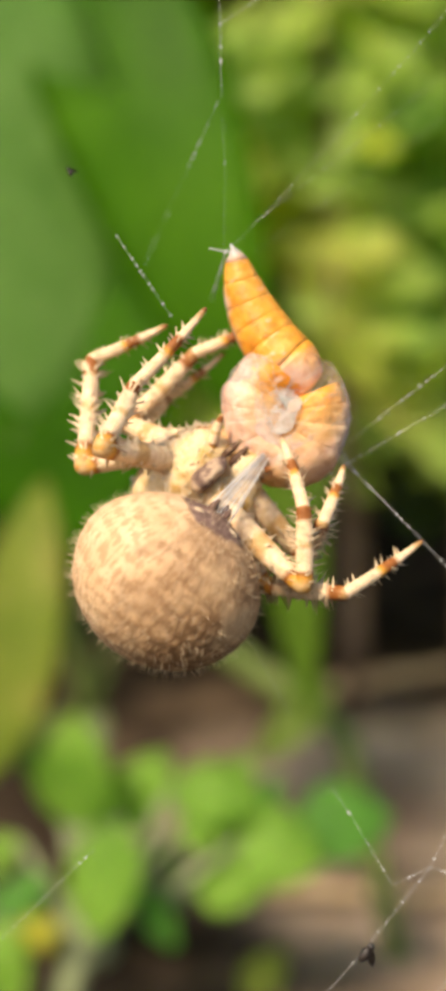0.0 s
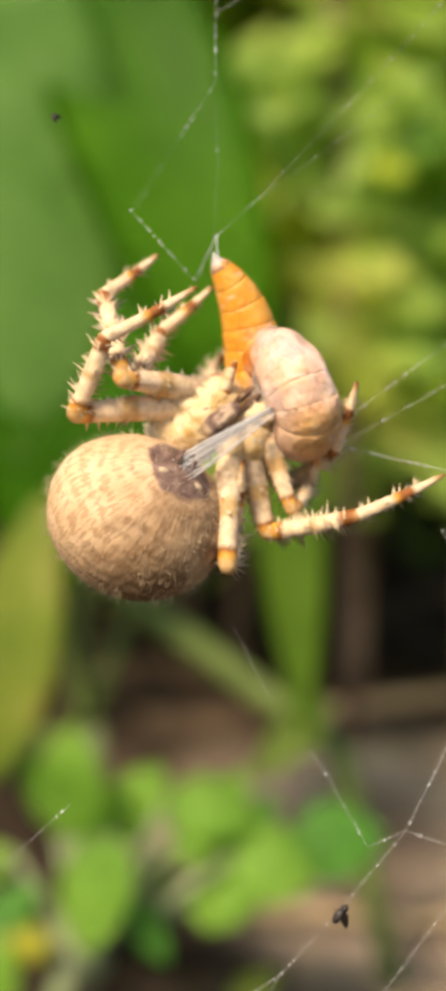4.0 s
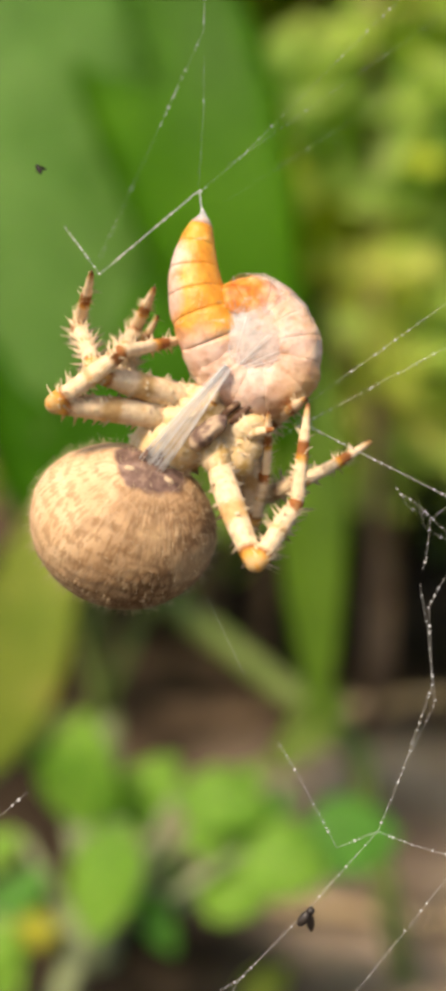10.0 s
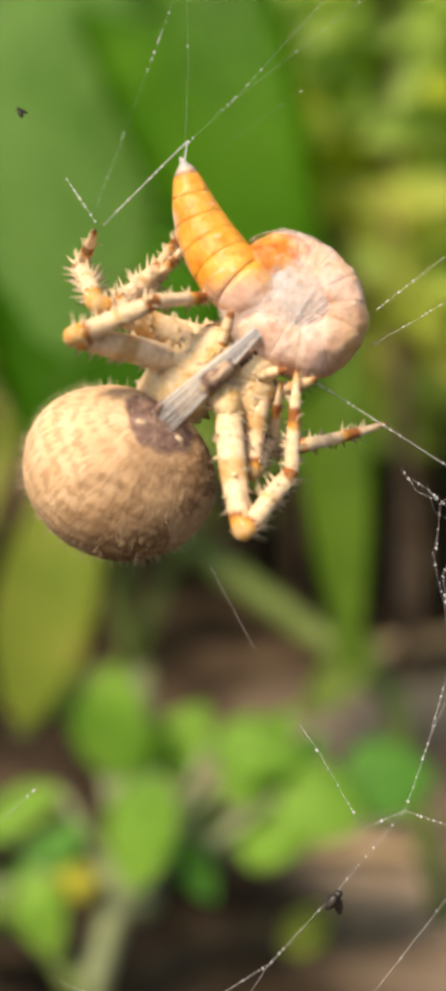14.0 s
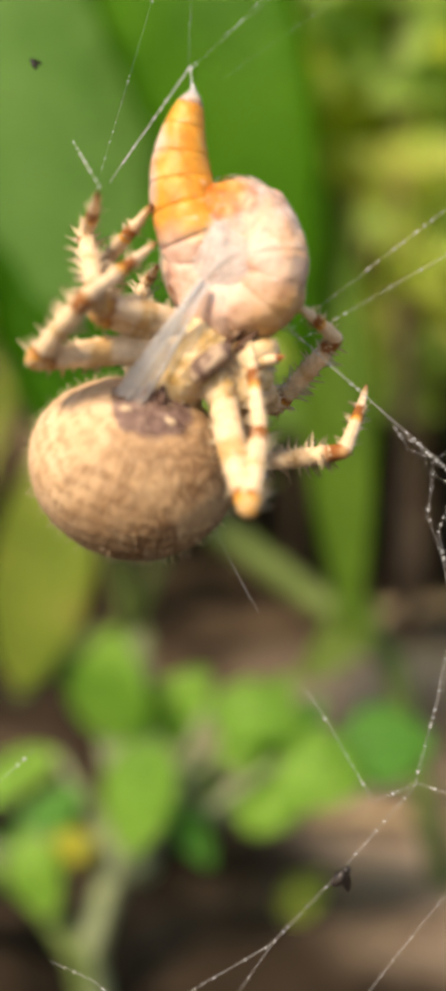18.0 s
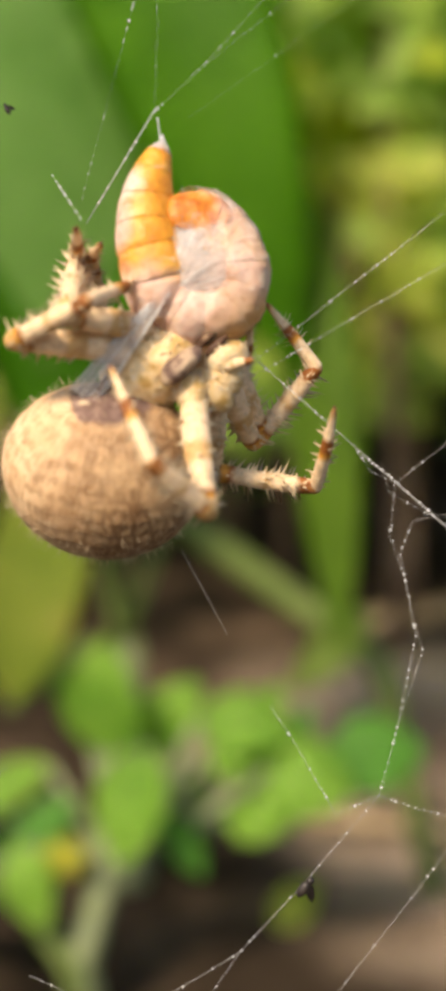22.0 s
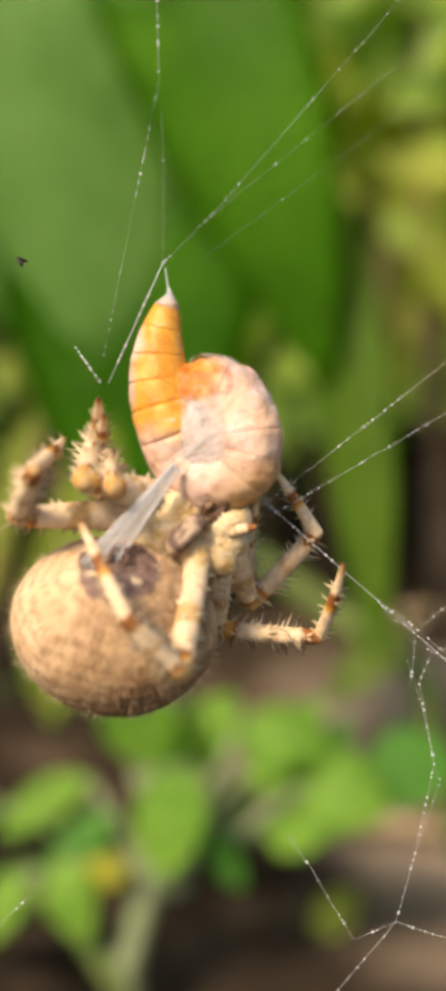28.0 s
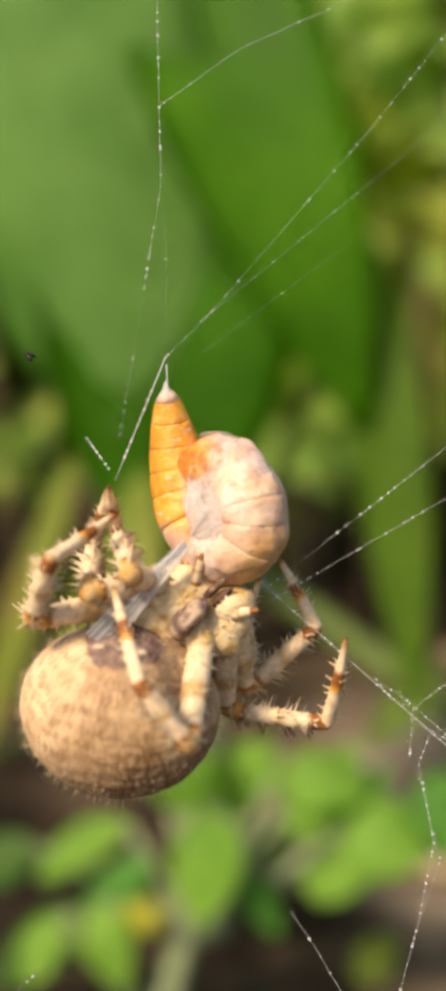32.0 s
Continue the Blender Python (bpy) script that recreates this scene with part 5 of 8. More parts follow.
    glide(legs["A"][1], [
        (0, 0.00, 0.00, 7.37, -107.2, -2.4, 16.4), (1, 0.00, 0.00, 7.37, -102.0, -0.5, 18.3), (2, 0.00, 0.00, 7.37, -113.1, -17.8, 37.4),
        (2.5, 0.00, 0.00, 7.37, -114.6, -23.4, 51.4), (3, 0.00, 0.00, 7.37, -100.0, -24.0, 53.6), (4, 0.00, 0.00, 7.37, -105.8, -31.2, 37.1),
        (4.5, -0.00, 0.00, 7.37, -86.2, -9.1, 23.8), (6.5, -0.00, 0.00, 7.37, -118.1, -32.3, 68.7), (7, -0.00, 0.00, 7.37, -98.4, -23.6, 48.4),
        (7.5, 0.00, 0.00, 7.37, -114.4, -26.2, 62.8), (8, -0.00, 0.00, 7.37, -97.7, -31.3, 49.1), (9, 0.00, -0.00, 7.37, -120.5, -27.9, 61.2),
        (10, -0.00, 0.00, 7.37, -102.0, -24.2, 58.0), (11, -0.00, 0.00, 7.37, -100.6, -20.3, 50.8), (12, 0.00, 0.00, 7.37, -83.9, -21.2, 46.6),
        (13, 0.00, 0.00, 7.37, -106.3, -25.9, 61.7), (14, -0.00, 0.00, 7.37, -97.9, -28.2, 58.4), (15, 0.00, 0.00, 7.37, -109.1, -28.9, 61.8),
        (17.5, 0.00, 0.00, 7.37, -131.0, -29.8, 63.3), (18, 0.00, 0.00, 7.37, -116.1, -30.4, 54.0), (19, -0.00, 0.00, 7.37, -129.8, -28.6, 52.6),
        (20, 0.00, 0.00, 7.37, -109.2, -30.3, 49.9), (21, -0.00, 0.00, 7.37, -136.4, -29.4, 59.9), (22, -0.00, -0.00, 7.37, -126.3, -24.6, 57.2),
        (23, 0.00, 0.00, 7.37, -127.5, -23.4, 54.3), (24, 0.00, 0.00, 7.37, -127.0, -21.8, 55.7), (25, -0.00, 0.00, 7.37, -137.2, -30.7, 72.1),
        (26.5, 0.00, 0.00, 7.37, -134.9, -27.6, 68.9), (28.5, 0.00, -0.00, 7.37, -136.3, -21.4, 74.7), (29, 0.00, -0.00, 7.37, -132.5, -25.6, 72.8),
        (30, 0.00, -0.00, 7.37, -129.0, -21.2, 69.9), (31, 0.00, -0.00, 7.37, -133.5, -17.8, 75.8), (32, -0.00, 0.00, 7.37, -133.9, -12.1, 73.8),
    ])
    glide(legs["A"][2], [
        (0, -2.02, 7.22, 5.05, -168.0, -13.6, -1.3), (1, -2.40, 7.30, 5.73, -166.5, -12.9, -2.0), (2, -3.64, 6.31, 4.43, -170.4, -29.8, -2.8),
        (2.5, -4.77, 5.47, 4.36, -166.1, -28.6, 0.6), (3, -5.90, 5.04, 6.13, -123.7, -44.8, -39.7), (4, -3.67, 6.70, 5.53, -149.4, -25.5, 21.9),
        (4.5, -3.24, 7.13, 7.88, -109.9, -14.5, -8.8), (6.5, -5.73, 4.36, 4.24, -48.2, 1.6, -81.4), (7, -5.50, 5.50, 6.31, -73.7, -5.4, -71.5),
        (7.5, -5.70, 4.55, 4.46, -60.5, -5.5, -80.0), (8, -5.53, 5.50, 6.47, -87.3, 10.0, -102.9), (9, -5.03, 4.89, 3.84, -45.6, -15.8, -89.5),
        (10, -6.16, 4.64, 5.88, -67.4, -14.8, -72.7), (11, -5.66, 5.27, 6.00, -72.4, -16.6, -83.5), (12, -5.88, 5.14, 8.14, -83.5, -4.4, -85.6),
        (13, -6.18, 4.42, 5.38, -67.5, -13.4, -81.6), (14, -6.36, 4.51, 6.41, -73.1, -2.5, -88.3), (15, -5.95, 4.60, 5.11, -66.0, -6.8, -93.4),
        (17.5, -4.14, 4.96, 2.89, -38.4, -23.8, -92.7), (18, -4.68, 5.56, 4.38, -55.5, -14.7, -92.9), (19, -3.34, 5.57, 2.95, -41.4, -17.9, -98.1),
        (20, -4.84, 5.77, 5.14, -62.6, -5.3, -95.3), (21, -3.28, 5.13, 2.41, -34.3, -13.0, -100.6), (22, -4.28, 5.05, 3.14, -50.8, -13.1, -98.6),
        (23, -3.95, 5.18, 2.98, -51.1, -18.2, -96.0), (24, -4.20, 4.98, 2.98, -50.9, -18.9, -90.4), (25, -4.17, 4.44, 2.41, -36.6, -3.7, -95.4),
        (26.5, -4.27, 4.40, 2.46, -42.4, -11.5, -90.3), (28.5, -4.69, 3.44, 2.08, -47.0, -21.0, -86.1), (29, -4.85, 3.90, 2.58, -51.6, -17.4, -86.5),
        (30, -5.12, 3.77, 2.76, -59.7, -25.3, -83.6), (31, -5.11, 3.00, 2.22, -56.9, -29.3, -78.5), (32, -5.12, 2.67, 2.04, -62.8, -39.2, -68.6),
    ])
    glide(legs["B"][0], [
        (0, -2.50, 0.39, 1.05, 78.3, -0.4, -33.8), (1, -2.50, 0.39, 1.05, 83.1, -2.3, -48.8), (2, -2.50, 0.39, 1.05, 103.0, 2.1, -67.6),
        (2.5, -2.50, 0.39, 1.05, 107.6, 1.5, -65.7), (3, -2.50, 0.39, 1.05, 93.4, 1.5, -66.9), (4, -2.50, 0.39, 1.05, 92.9, 1.4, -63.6),
        (4.5, -2.50, 0.39, 1.05, 66.8, 16.3, -32.8), (6.5, -2.50, 0.39, 1.05, 64.7, 7.4, -53.9), (7, -2.50, 0.39, 1.05, 69.8, 8.4, -51.1),
        (7.5, -2.50, 0.39, 1.05, 95.8, 10.4, -66.8), (8, -2.50, 0.39, 1.05, 69.8, 16.5, -51.3), (9, -2.50, 0.39, 1.05, 83.4, 15.9, -57.5),
        (10, -2.50, 0.39, 1.05, 83.9, 15.1, -67.6), (11, -2.50, 0.39, 1.05, 85.5, 16.0, -58.9), (12, -2.50, 0.39, 1.05, 80.5, 14.7, -68.1),
        (13, -2.50, 0.39, 1.05, 83.3, 17.0, -52.6), (14, -2.50, 0.39, 1.05, 76.3, 16.7, -53.8), (15, -2.50, 0.39, 1.05, 89.0, 16.7, -56.9),
        (17.5, -2.50, 0.39, 1.05, 91.9, 16.9, -61.6), (18, -2.50, 0.39, 1.05, 93.6, 17.2, -65.4), (19, -2.50, 0.39, 1.05, 89.3, 17.2, -66.2),
        (20, -2.50, 0.39, 1.05, 93.7, 17.0, -63.2), (21, -2.50, 0.39, 1.05, 79.8, 17.5, -60.5), (22, -2.50, 0.39, 1.05, 83.0, 17.0, -65.2),
        (23, -2.50, 0.39, 1.05, 79.7, 16.8, -66.6), (24, -2.50, 0.39, 1.05, 75.2, 15.6, -71.4), (25, -2.50, 0.39, 1.05, 75.7, 18.0, -62.5),
        (26.5, -2.50, 0.39, 1.05, 72.4, 17.6, -63.7), (28.5, -2.50, 0.39, 1.05, 86.7, 17.3, -70.3), (29, -2.50, 0.39, 1.05, 80.5, 17.2, -71.1),
        (30, -2.50, 0.39, 1.05, 91.6, 17.1, -63.4), (31, -2.50, 0.39, 1.05, 86.7, 17.2, -61.8), (32, -2.50, 0.39, 1.05, 90.7, 17.2, -58.8),
    ])
    glide(legs["B"][1], [
        (0, 0.00, -0.00, 7.95, -138.8, -38.3, 38.3), (1, 0.00, 0.00, 7.95, -131.8, -22.2, 37.2), (2, 0.00, -0.00, 7.95, -142.5, -49.5, 8.6),
        (2.5, -0.00, 0.00, 7.95, -145.5, -45.7, 19.7), (3, 0.00, 0.00, 7.95, -123.9, -44.2, 12.4), (4, -0.00, 0.00, 7.95, -117.5, -51.1, 3.7),
        (4.5, 0.00, 0.00, 7.95, -34.4, -81.0, -47.2), (6.5, -0.00, 0.00, 7.95, -123.7, -55.4, 16.6), (7, -0.00, -0.00, 7.95, -124.3, -62.2, 11.4),
        (7.5, -0.00, -0.00, 7.95, -168.1, -57.0, 32.9), (8, 0.00, 0.00, 7.95, -144.0, -65.1, 25.4), (9, 0.00, 0.00, 7.95, -155.0, -30.1, 58.2),
        (10, -0.00, 0.00, 7.95, -152.3, -43.1, 43.9), (11, -0.00, -0.00, 7.95, -160.5, -46.2, 51.7), (12, 0.00, -0.00, 7.95, -156.7, -40.5, 44.2),
        (13, 0.00, 0.00, 7.95, -162.5, -30.7, 65.9), (14, 0.00, 0.00, 7.95, -173.8, -42.1, 62.5), (15, -0.00, 0.00, 7.95, -152.1, -10.1, 76.4),
        (17.5, -0.00, -0.00, 7.95, 158.1, -59.3, 94.2), (18, -0.00, 0.00, 7.95, 150.2, -62.8, 94.6), (19, -0.00, -0.00, 7.95, 152.9, -60.6, 85.0),
        (20, 0.00, 0.00, 7.95, 150.0, -56.2, 88.9), (21, -0.00, -0.00, 7.95, 149.9, -63.5, 81.8), (22, 0.00, -0.00, 7.95, 161.6, -56.2, 74.5),
        (23, 0.00, -0.00, 7.95, 166.5, -57.7, 70.7), (24, 0.00, -0.00, 7.95, -178.1, -65.5, 61.1), (25, -0.00, 0.00, 7.95, 162.0, -70.0, 79.9),
        (26.5, -0.00, 0.00, 7.95, 172.5, -71.0, 73.7), (28.5, -0.00, 0.00, 7.95, 71.5, -76.5, 163.3), (29, 0.00, 0.00, 7.95, 87.9, -81.4, 144.9),
        (30, -0.00, -0.00, 7.95, 95.9, -71.2, 150.7), (31, -0.00, 0.00, 7.95, 88.9, -72.1, 155.8), (32, -0.00, 0.00, 7.95, 102.1, -68.1, 150.2),
    ])
    glide(legs["B"][2], [
        (0, -0.23, 4.37, 4.75, -131.2, -54.2, 5.3), (1, -1.36, 4.04, 4.60, -145.2, -50.5, -1.4), (2, 2.73, 3.76, 5.16, -150.8, -9.8, 28.4),
        (2.5, 1.98, 3.97, 4.83, -175.4, -24.8, 28.0), (3, 1.09, 4.85, 5.78, -156.7, -33.0, 19.2), (4, 1.63, 4.92, 6.37, -160.8, -21.2, 26.2),
        (4.5, -0.76, 5.32, 8.65, -160.9, -25.7, 53.0), (6.5, 1.09, 5.03, 6.24, -159.5, -35.3, 39.1), (7, 1.77, 4.92, 6.52, -145.1, -25.0, 50.9),
        (7.5, 3.13, 3.35, 5.06, -164.9, 0.2, 53.8), (8, 2.23, 4.58, 6.10, -144.1, -18.3, 70.2), (9, -0.65, 3.30, 3.70, -156.4, -5.4, 81.9),
        (10, 0.61, 4.09, 4.44, -147.4, -1.4, 81.7), (11, 0.87, 4.01, 4.41, -154.8, -2.4, 82.3), (12, 0.82, 3.79, 4.16, -147.2, 0.1, 80.6),
        (13, -0.41, 3.07, 3.50, -163.2, -2.4, 81.0), (14, 1.15, 3.47, 3.95, -162.4, -8.6, 80.4), (15, -2.27, 1.42, 3.23, -156.5, -2.5, 88.6),
        (17.5, 1.70, 4.46, 5.38, -158.1, -19.1, 93.3), (18, 2.35, 4.39, 5.80, -144.4, -15.6, 92.8), (19, 2.83, 3.97, 5.58, -140.7, -9.9, 101.2),
        (20, 2.78, 3.85, 5.34, -137.3, -6.3, 101.0), (21, 3.29, 3.76, 5.85, -141.2, -14.1, 107.9), (22, 2.79, 3.67, 5.09, -141.1, -15.1, 103.5),
        (23, 2.66, 3.79, 5.13, -146.8, -16.5, 104.5), (24, 2.23, 4.40, 5.70, -146.7, -15.9, 106.5), (25, 2.50, 4.48, 6.19, -146.5, -11.0, 112.0),
        (26.5, 2.11, 4.68, 6.20, -154.8, -13.2, 112.4), (28.5, 3.08, 4.44, 8.35, -111.7, -4.6, 101.6), (29, 3.28, 4.31, 7.98, -119.6, -7.5, 107.2),
        (30, 2.17, 4.96, 7.77, -124.2, -2.4, 98.7), (31, 2.32, 4.90, 7.98, -136.2, -7.8, 98.8), (32, 1.71, 5.12, 7.52, -144.4, -5.3, 98.2),
    ])
    glide(legs["C"][0], [
        (0, -1.90, 0.90, 1.67, 71.4, -25.9, -125.7), (1, -1.90, 0.90, 1.67, 84.2, -30.1, -79.5), (2, -1.90, 0.90, 1.67, 84.0, -29.6, -71.4),
        (2.5, -1.90, 0.90, 1.67, 99.8, -29.0, -75.7), (3, -1.90, 0.90, 1.67, 67.5, -25.6, -65.3), (4, -1.90, 0.90, 1.67, 75.1, -22.0, -44.5),
        (4.5, -1.90, 0.90, 1.67, 62.4, -18.1, -36.0), (6.5, -1.90, 0.90, 1.67, 50.5, -29.4, -49.6), (7, -1.90, 0.90, 1.67, 59.9, -28.0, -46.7),
        (7.5, -1.90, 0.90, 1.67, 64.2, -15.5, -7.7), (8, -1.90, 0.90, 1.67, 45.2, -44.6, -33.6), (9, -1.90, 0.90, 1.67, 78.2, -46.2, -42.3),
        (10, -1.90, 0.90, 1.67, 54.2, -50.0, -49.5), (11, -1.90, 0.90, 1.67, 81.6, -55.2, -74.7), (12, -1.90, 0.90, 1.67, 53.9, -48.3, -53.8),
        (13, -1.90, 0.90, 1.67, 52.0, -46.4, -50.0), (14, -1.90, 0.90, 1.67, 47.7, -44.5, -47.0), (15, -1.90, 0.90, 1.67, 56.3, -45.8, -49.6),
        (17.5, -1.90, 0.90, 1.67, 69.4, -43.2, -36.7), (18, -1.90, 0.90, 1.67, 69.4, -44.4, -40.8), (19, -1.90, 0.90, 1.67, 67.8, -44.5, -41.3),
        (20, -1.90, 0.90, 1.67, 55.1, -49.1, -50.0), (21, -1.90, 0.90, 1.67, 52.2, -40.7, -30.2), (22, -1.90, 0.90, 1.67, 61.7, -47.0, -43.7),
        (23, -1.90, 0.90, 1.67, 63.8, -48.8, -48.5), (24, -1.90, 0.90, 1.67, 69.6, -51.0, -56.4), (25, -1.90, 0.90, 1.67, 65.6, -46.3, -27.7),
        (26.5, -1.90, 0.90, 1.67, 54.3, -47.9, -30.7), (28.5, -1.90, 0.90, 1.67, 58.8, -38.8, 5.0), (29, -1.90, 0.90, 1.67, 47.0, -34.8, 10.6),
        (30, -1.90, 0.90, 1.67, 57.9, -40.5, 0.5), (31, -1.90, 0.90, 1.67, 53.3, -36.9, 7.1), (32, -1.90, 0.90, 1.67, 60.9, -38.6, 3.5),
    ])
    glide(legs["C"][1], [
        (0, -0.00, 0.00, 5.41, -112.9, 33.8, -11.9), (1, -0.00, 0.00, 5.41, -116.1, 8.7, 20.0), (2, -0.00, 0.00, 5.41, -131.1, 8.1, 24.6),
        (2.5, -0.00, 0.00, 5.41, -136.5, 21.6, 26.9), (3, 0.00, 0.00, 5.41, -105.3, -1.1, 31.4), (4, 0.00, 0.00, 5.41, -129.4, -13.0, 26.6),
        (4.5, 0.00, -0.00, 5.41, -116.9, -26.5, 23.0), (6.5, -0.00, -0.00, 5.41, -112.1, -10.3, 26.7), (7, -0.00, -0.00, 5.41, -122.2, -9.4, 25.6),
        (7.5, 0.00, -0.00, 5.41, -147.7, -40.5, 28.5), (8, 0.00, 0.00, 5.41, -114.4, -13.2, -5.8), (9, -0.00, 0.00, 5.41, -129.4, -4.5, 5.2),
        (10, -0.00, 0.00, 5.41, -102.3, -0.9, -0.2), (11, 0.00, 0.00, 5.41, -110.7, 13.7, -4.3), (12, 0.00, 0.00, 5.41, -95.3, -0.1, 1.1),
        (13, -0.00, 0.00, 5.41, -105.4, -3.9, -0.9), (14, 0.00, 0.00, 5.41, -107.9, -6.4, -0.4), (15, -0.00, 0.00, 5.41, -110.1, -1.9, 6.8),
        (17.5, -0.00, 0.00, 5.41, -116.6, -5.6, 13.4), (18, -0.00, 0.00, 5.41, -112.3, -4.2, 10.4), (19, 0.00, 0.00, 5.41, -114.1, -3.3, 12.2),
        (20, -0.00, -0.00, 5.41, -91.0, 0.4, 16.1), (21, 0.00, 0.00, 5.41, -114.6, -10.9, 18.8), (22, -0.00, 0.00, 5.41, -106.8, -2.6, 9.6),
        (23, -0.00, 0.00, 5.41, -105.9, 1.9, 13.5), (24, -0.00, -0.00, 5.41, -106.3, 7.1, 13.4), (25, -0.00, 0.00, 5.41, -126.5, -7.4, 11.7),
        (26.5, -0.00, 0.00, 5.41, -117.4, -4.3, 15.7), (28.5, 0.00, 0.00, 5.41, -137.9, -22.5, 16.8), (29, -0.00, -0.00, 5.41, -131.6, -31.8, 12.3),
        (30, 0.00, 0.00, 5.41, -132.3, -18.6, 16.9), (31, 0.00, 0.00, 5.41, -133.0, -24.8, 17.5), (32, -0.00, -0.00, 5.41, -139.3, -17.2, 21.8),
    ])
    glide(legs["C"][2], [
        (0, -0.14, 6.49, 3.20, -130.3, 33.4, -5.9), (1, -2.54, 5.63, 2.43, -152.8, -32.3, -33.1), (2, -2.73, 4.44, 0.95, -169.2, -36.5, -32.9),
        (2.5, -3.77, 3.38, 0.78, -149.6, -43.3, -24.3), (3, -3.41, 5.67, 3.60, -104.5, -41.9, -67.3), (4, -1.49, 5.18, 1.17, -146.8, -44.3, 12.8),
        (4.5, -1.11, 6.17, 2.64, -138.7, -48.8, 12.9), (6.5, -2.45, 5.88, 2.88, -179.0, -60.3, -6.4), (7, -1.97, 5.49, 1.80, -178.7, -75.9, 13.0),
        (7.5, 1.56, 5.02, 1.01, 3.9, -30.8, 138.1), (8, 1.27, 6.15, 2.65, 157.1, -76.5, -23.8), (9, -0.14, 5.31, 1.07, 75.4, -62.4, 86.1),
        (10, 0.04, 6.70, 3.95, 15.5, -83.8, 139.6), (11, -0.09, 6.44, 3.05, 131.3, -72.0, 35.6), (12, -0.12, 6.83, 4.78, -175.8, -84.2, -18.6),
        (13, 0.23, 6.61, 3.60, 3.9, -86.7, 147.9), (14, 0.28, 6.53, 3.32, -64.2, -88.0, -130.5), (15, -0.68, 6.40, 3.06, 157.2, -76.7, 27.5),
        (17.5, -1.14, 6.04, 2.36, 86.6, -62.0, 83.2), (18, -0.96, 6.28, 2.82, 87.3, -64.4, 84.4), (19, -1.17, 6.15, 2.61, 61.6, -63.4, 101.0),
        (20, -1.90, 6.59, 5.30, 108.9, -82.0, 55.6), (21, -1.50, 6.08, 2.61, 18.3, -64.4, 126.3), (22, -1.01, 6.49, 3.43, 48.7, -72.1, 92.4),
        (23, -1.60, 6.40, 3.53, 68.4, -72.6, 86.8), (24, -1.76, 6.35, 3.50, 75.3, -71.1, 83.2), (25, -0.60, 5.50, 1.36, 31.8, -48.9, 112.7),
        (26.5, -1.42, 5.93, 2.26, 47.5, -66.5, 108.1), (28.5, 0.53, 4.97, 0.71, 13.7, -20.5, 118.9), (29, 1.25, 5.52, 1.54, -6.1, -31.2, 124.0),
        (30, -0.07, 5.28, 1.04, 20.8, -19.4, 123.4), (31, 0.36, 5.37, 1.16, 10.4, -16.6, 125.2), (32, -0.24, 4.73, 0.45, 25.0, -9.9, 125.8),
    ])
    glide(legs["D"][0], [
        (0, -0.30, 1.01, 2.26, 88.8, -13.6, -128.4), (1, -0.30, 1.01, 2.26, 89.8, -13.7, -134.5), (2, -0.30, 1.01, 2.26, 99.0, -17.0, -117.3),
        (2.5, -0.30, 1.01, 2.26, 97.6, -18.3, -171.7), (3, -0.30, 1.01, 2.26, 82.3, -17.8, -167.0), (4, -0.30, 1.01, 2.26, 95.1, -17.3, -173.3),
        (4.5, -0.30, 1.01, 2.26, 77.9, -14.2, -153.9), (6.5, -0.30, 1.01, 2.26, 67.6, 0.9, -114.0), (7, -0.30, 1.01, 2.26, 55.4, -11.3, -131.1),
        (7.5, -0.30, 1.01, 2.26, 96.2, -14.9, -107.8), (8, -0.30, 1.01, 2.26, 55.3, -27.5, -125.0), (9, -0.30, 1.01, 2.26, 93.6, -27.5, -140.5),
        (10, -0.30, 1.01, 2.26, 79.1, -25.7, -109.0), (11, -0.30, 1.01, 2.26, 91.5, -25.6, -114.5), (12, -0.30, 1.01, 2.26, 74.0, -22.7, -100.8),
        (13, -0.30, 1.01, 2.26, 94.7, -22.3, -109.1), (14, -0.30, 1.01, 2.26, 74.7, -21.4, -105.3), (15, -0.30, 1.01, 2.26, 79.5, -24.3, -118.7),
        (17.5, -0.30, 1.01, 2.26, 93.3, -24.3, -135.8), (18, -0.30, 1.01, 2.26, 87.6, -24.2, -130.9), (19, -0.30, 1.01, 2.26, 86.3, -24.2, -130.1),
        (20, -0.30, 1.01, 2.26, 88.0, -24.9, -110.1), (21, -0.30, 1.01, 2.26, 83.6, -28.1, -129.2), (22, -0.30, 1.01, 2.26, 87.3, -28.0, -123.6),
        (23, -0.30, 1.01, 2.26, 86.5, -28.0, -123.7), (24, -0.30, 1.01, 2.26, 91.9, -28.0, -125.9), (25, -0.30, 1.01, 2.26, 103.1, -25.4, -143.8),
        (26.5, -0.30, 1.01, 2.26, 89.6, -25.9, -130.3), (28.5, -0.30, 1.01, 2.26, 92.7, -28.6, -108.7), (29, -0.30, 1.01, 2.26, 87.4, -28.6, -110.6),
        (30, -0.30, 1.01, 2.26, 96.2, -30.3, -98.5), (31, -0.30, 1.01, 2.26, 96.4, -30.3, -99.2), (32, -0.30, 1.01, 2.26, 98.1, -30.3, -98.7),
    ])
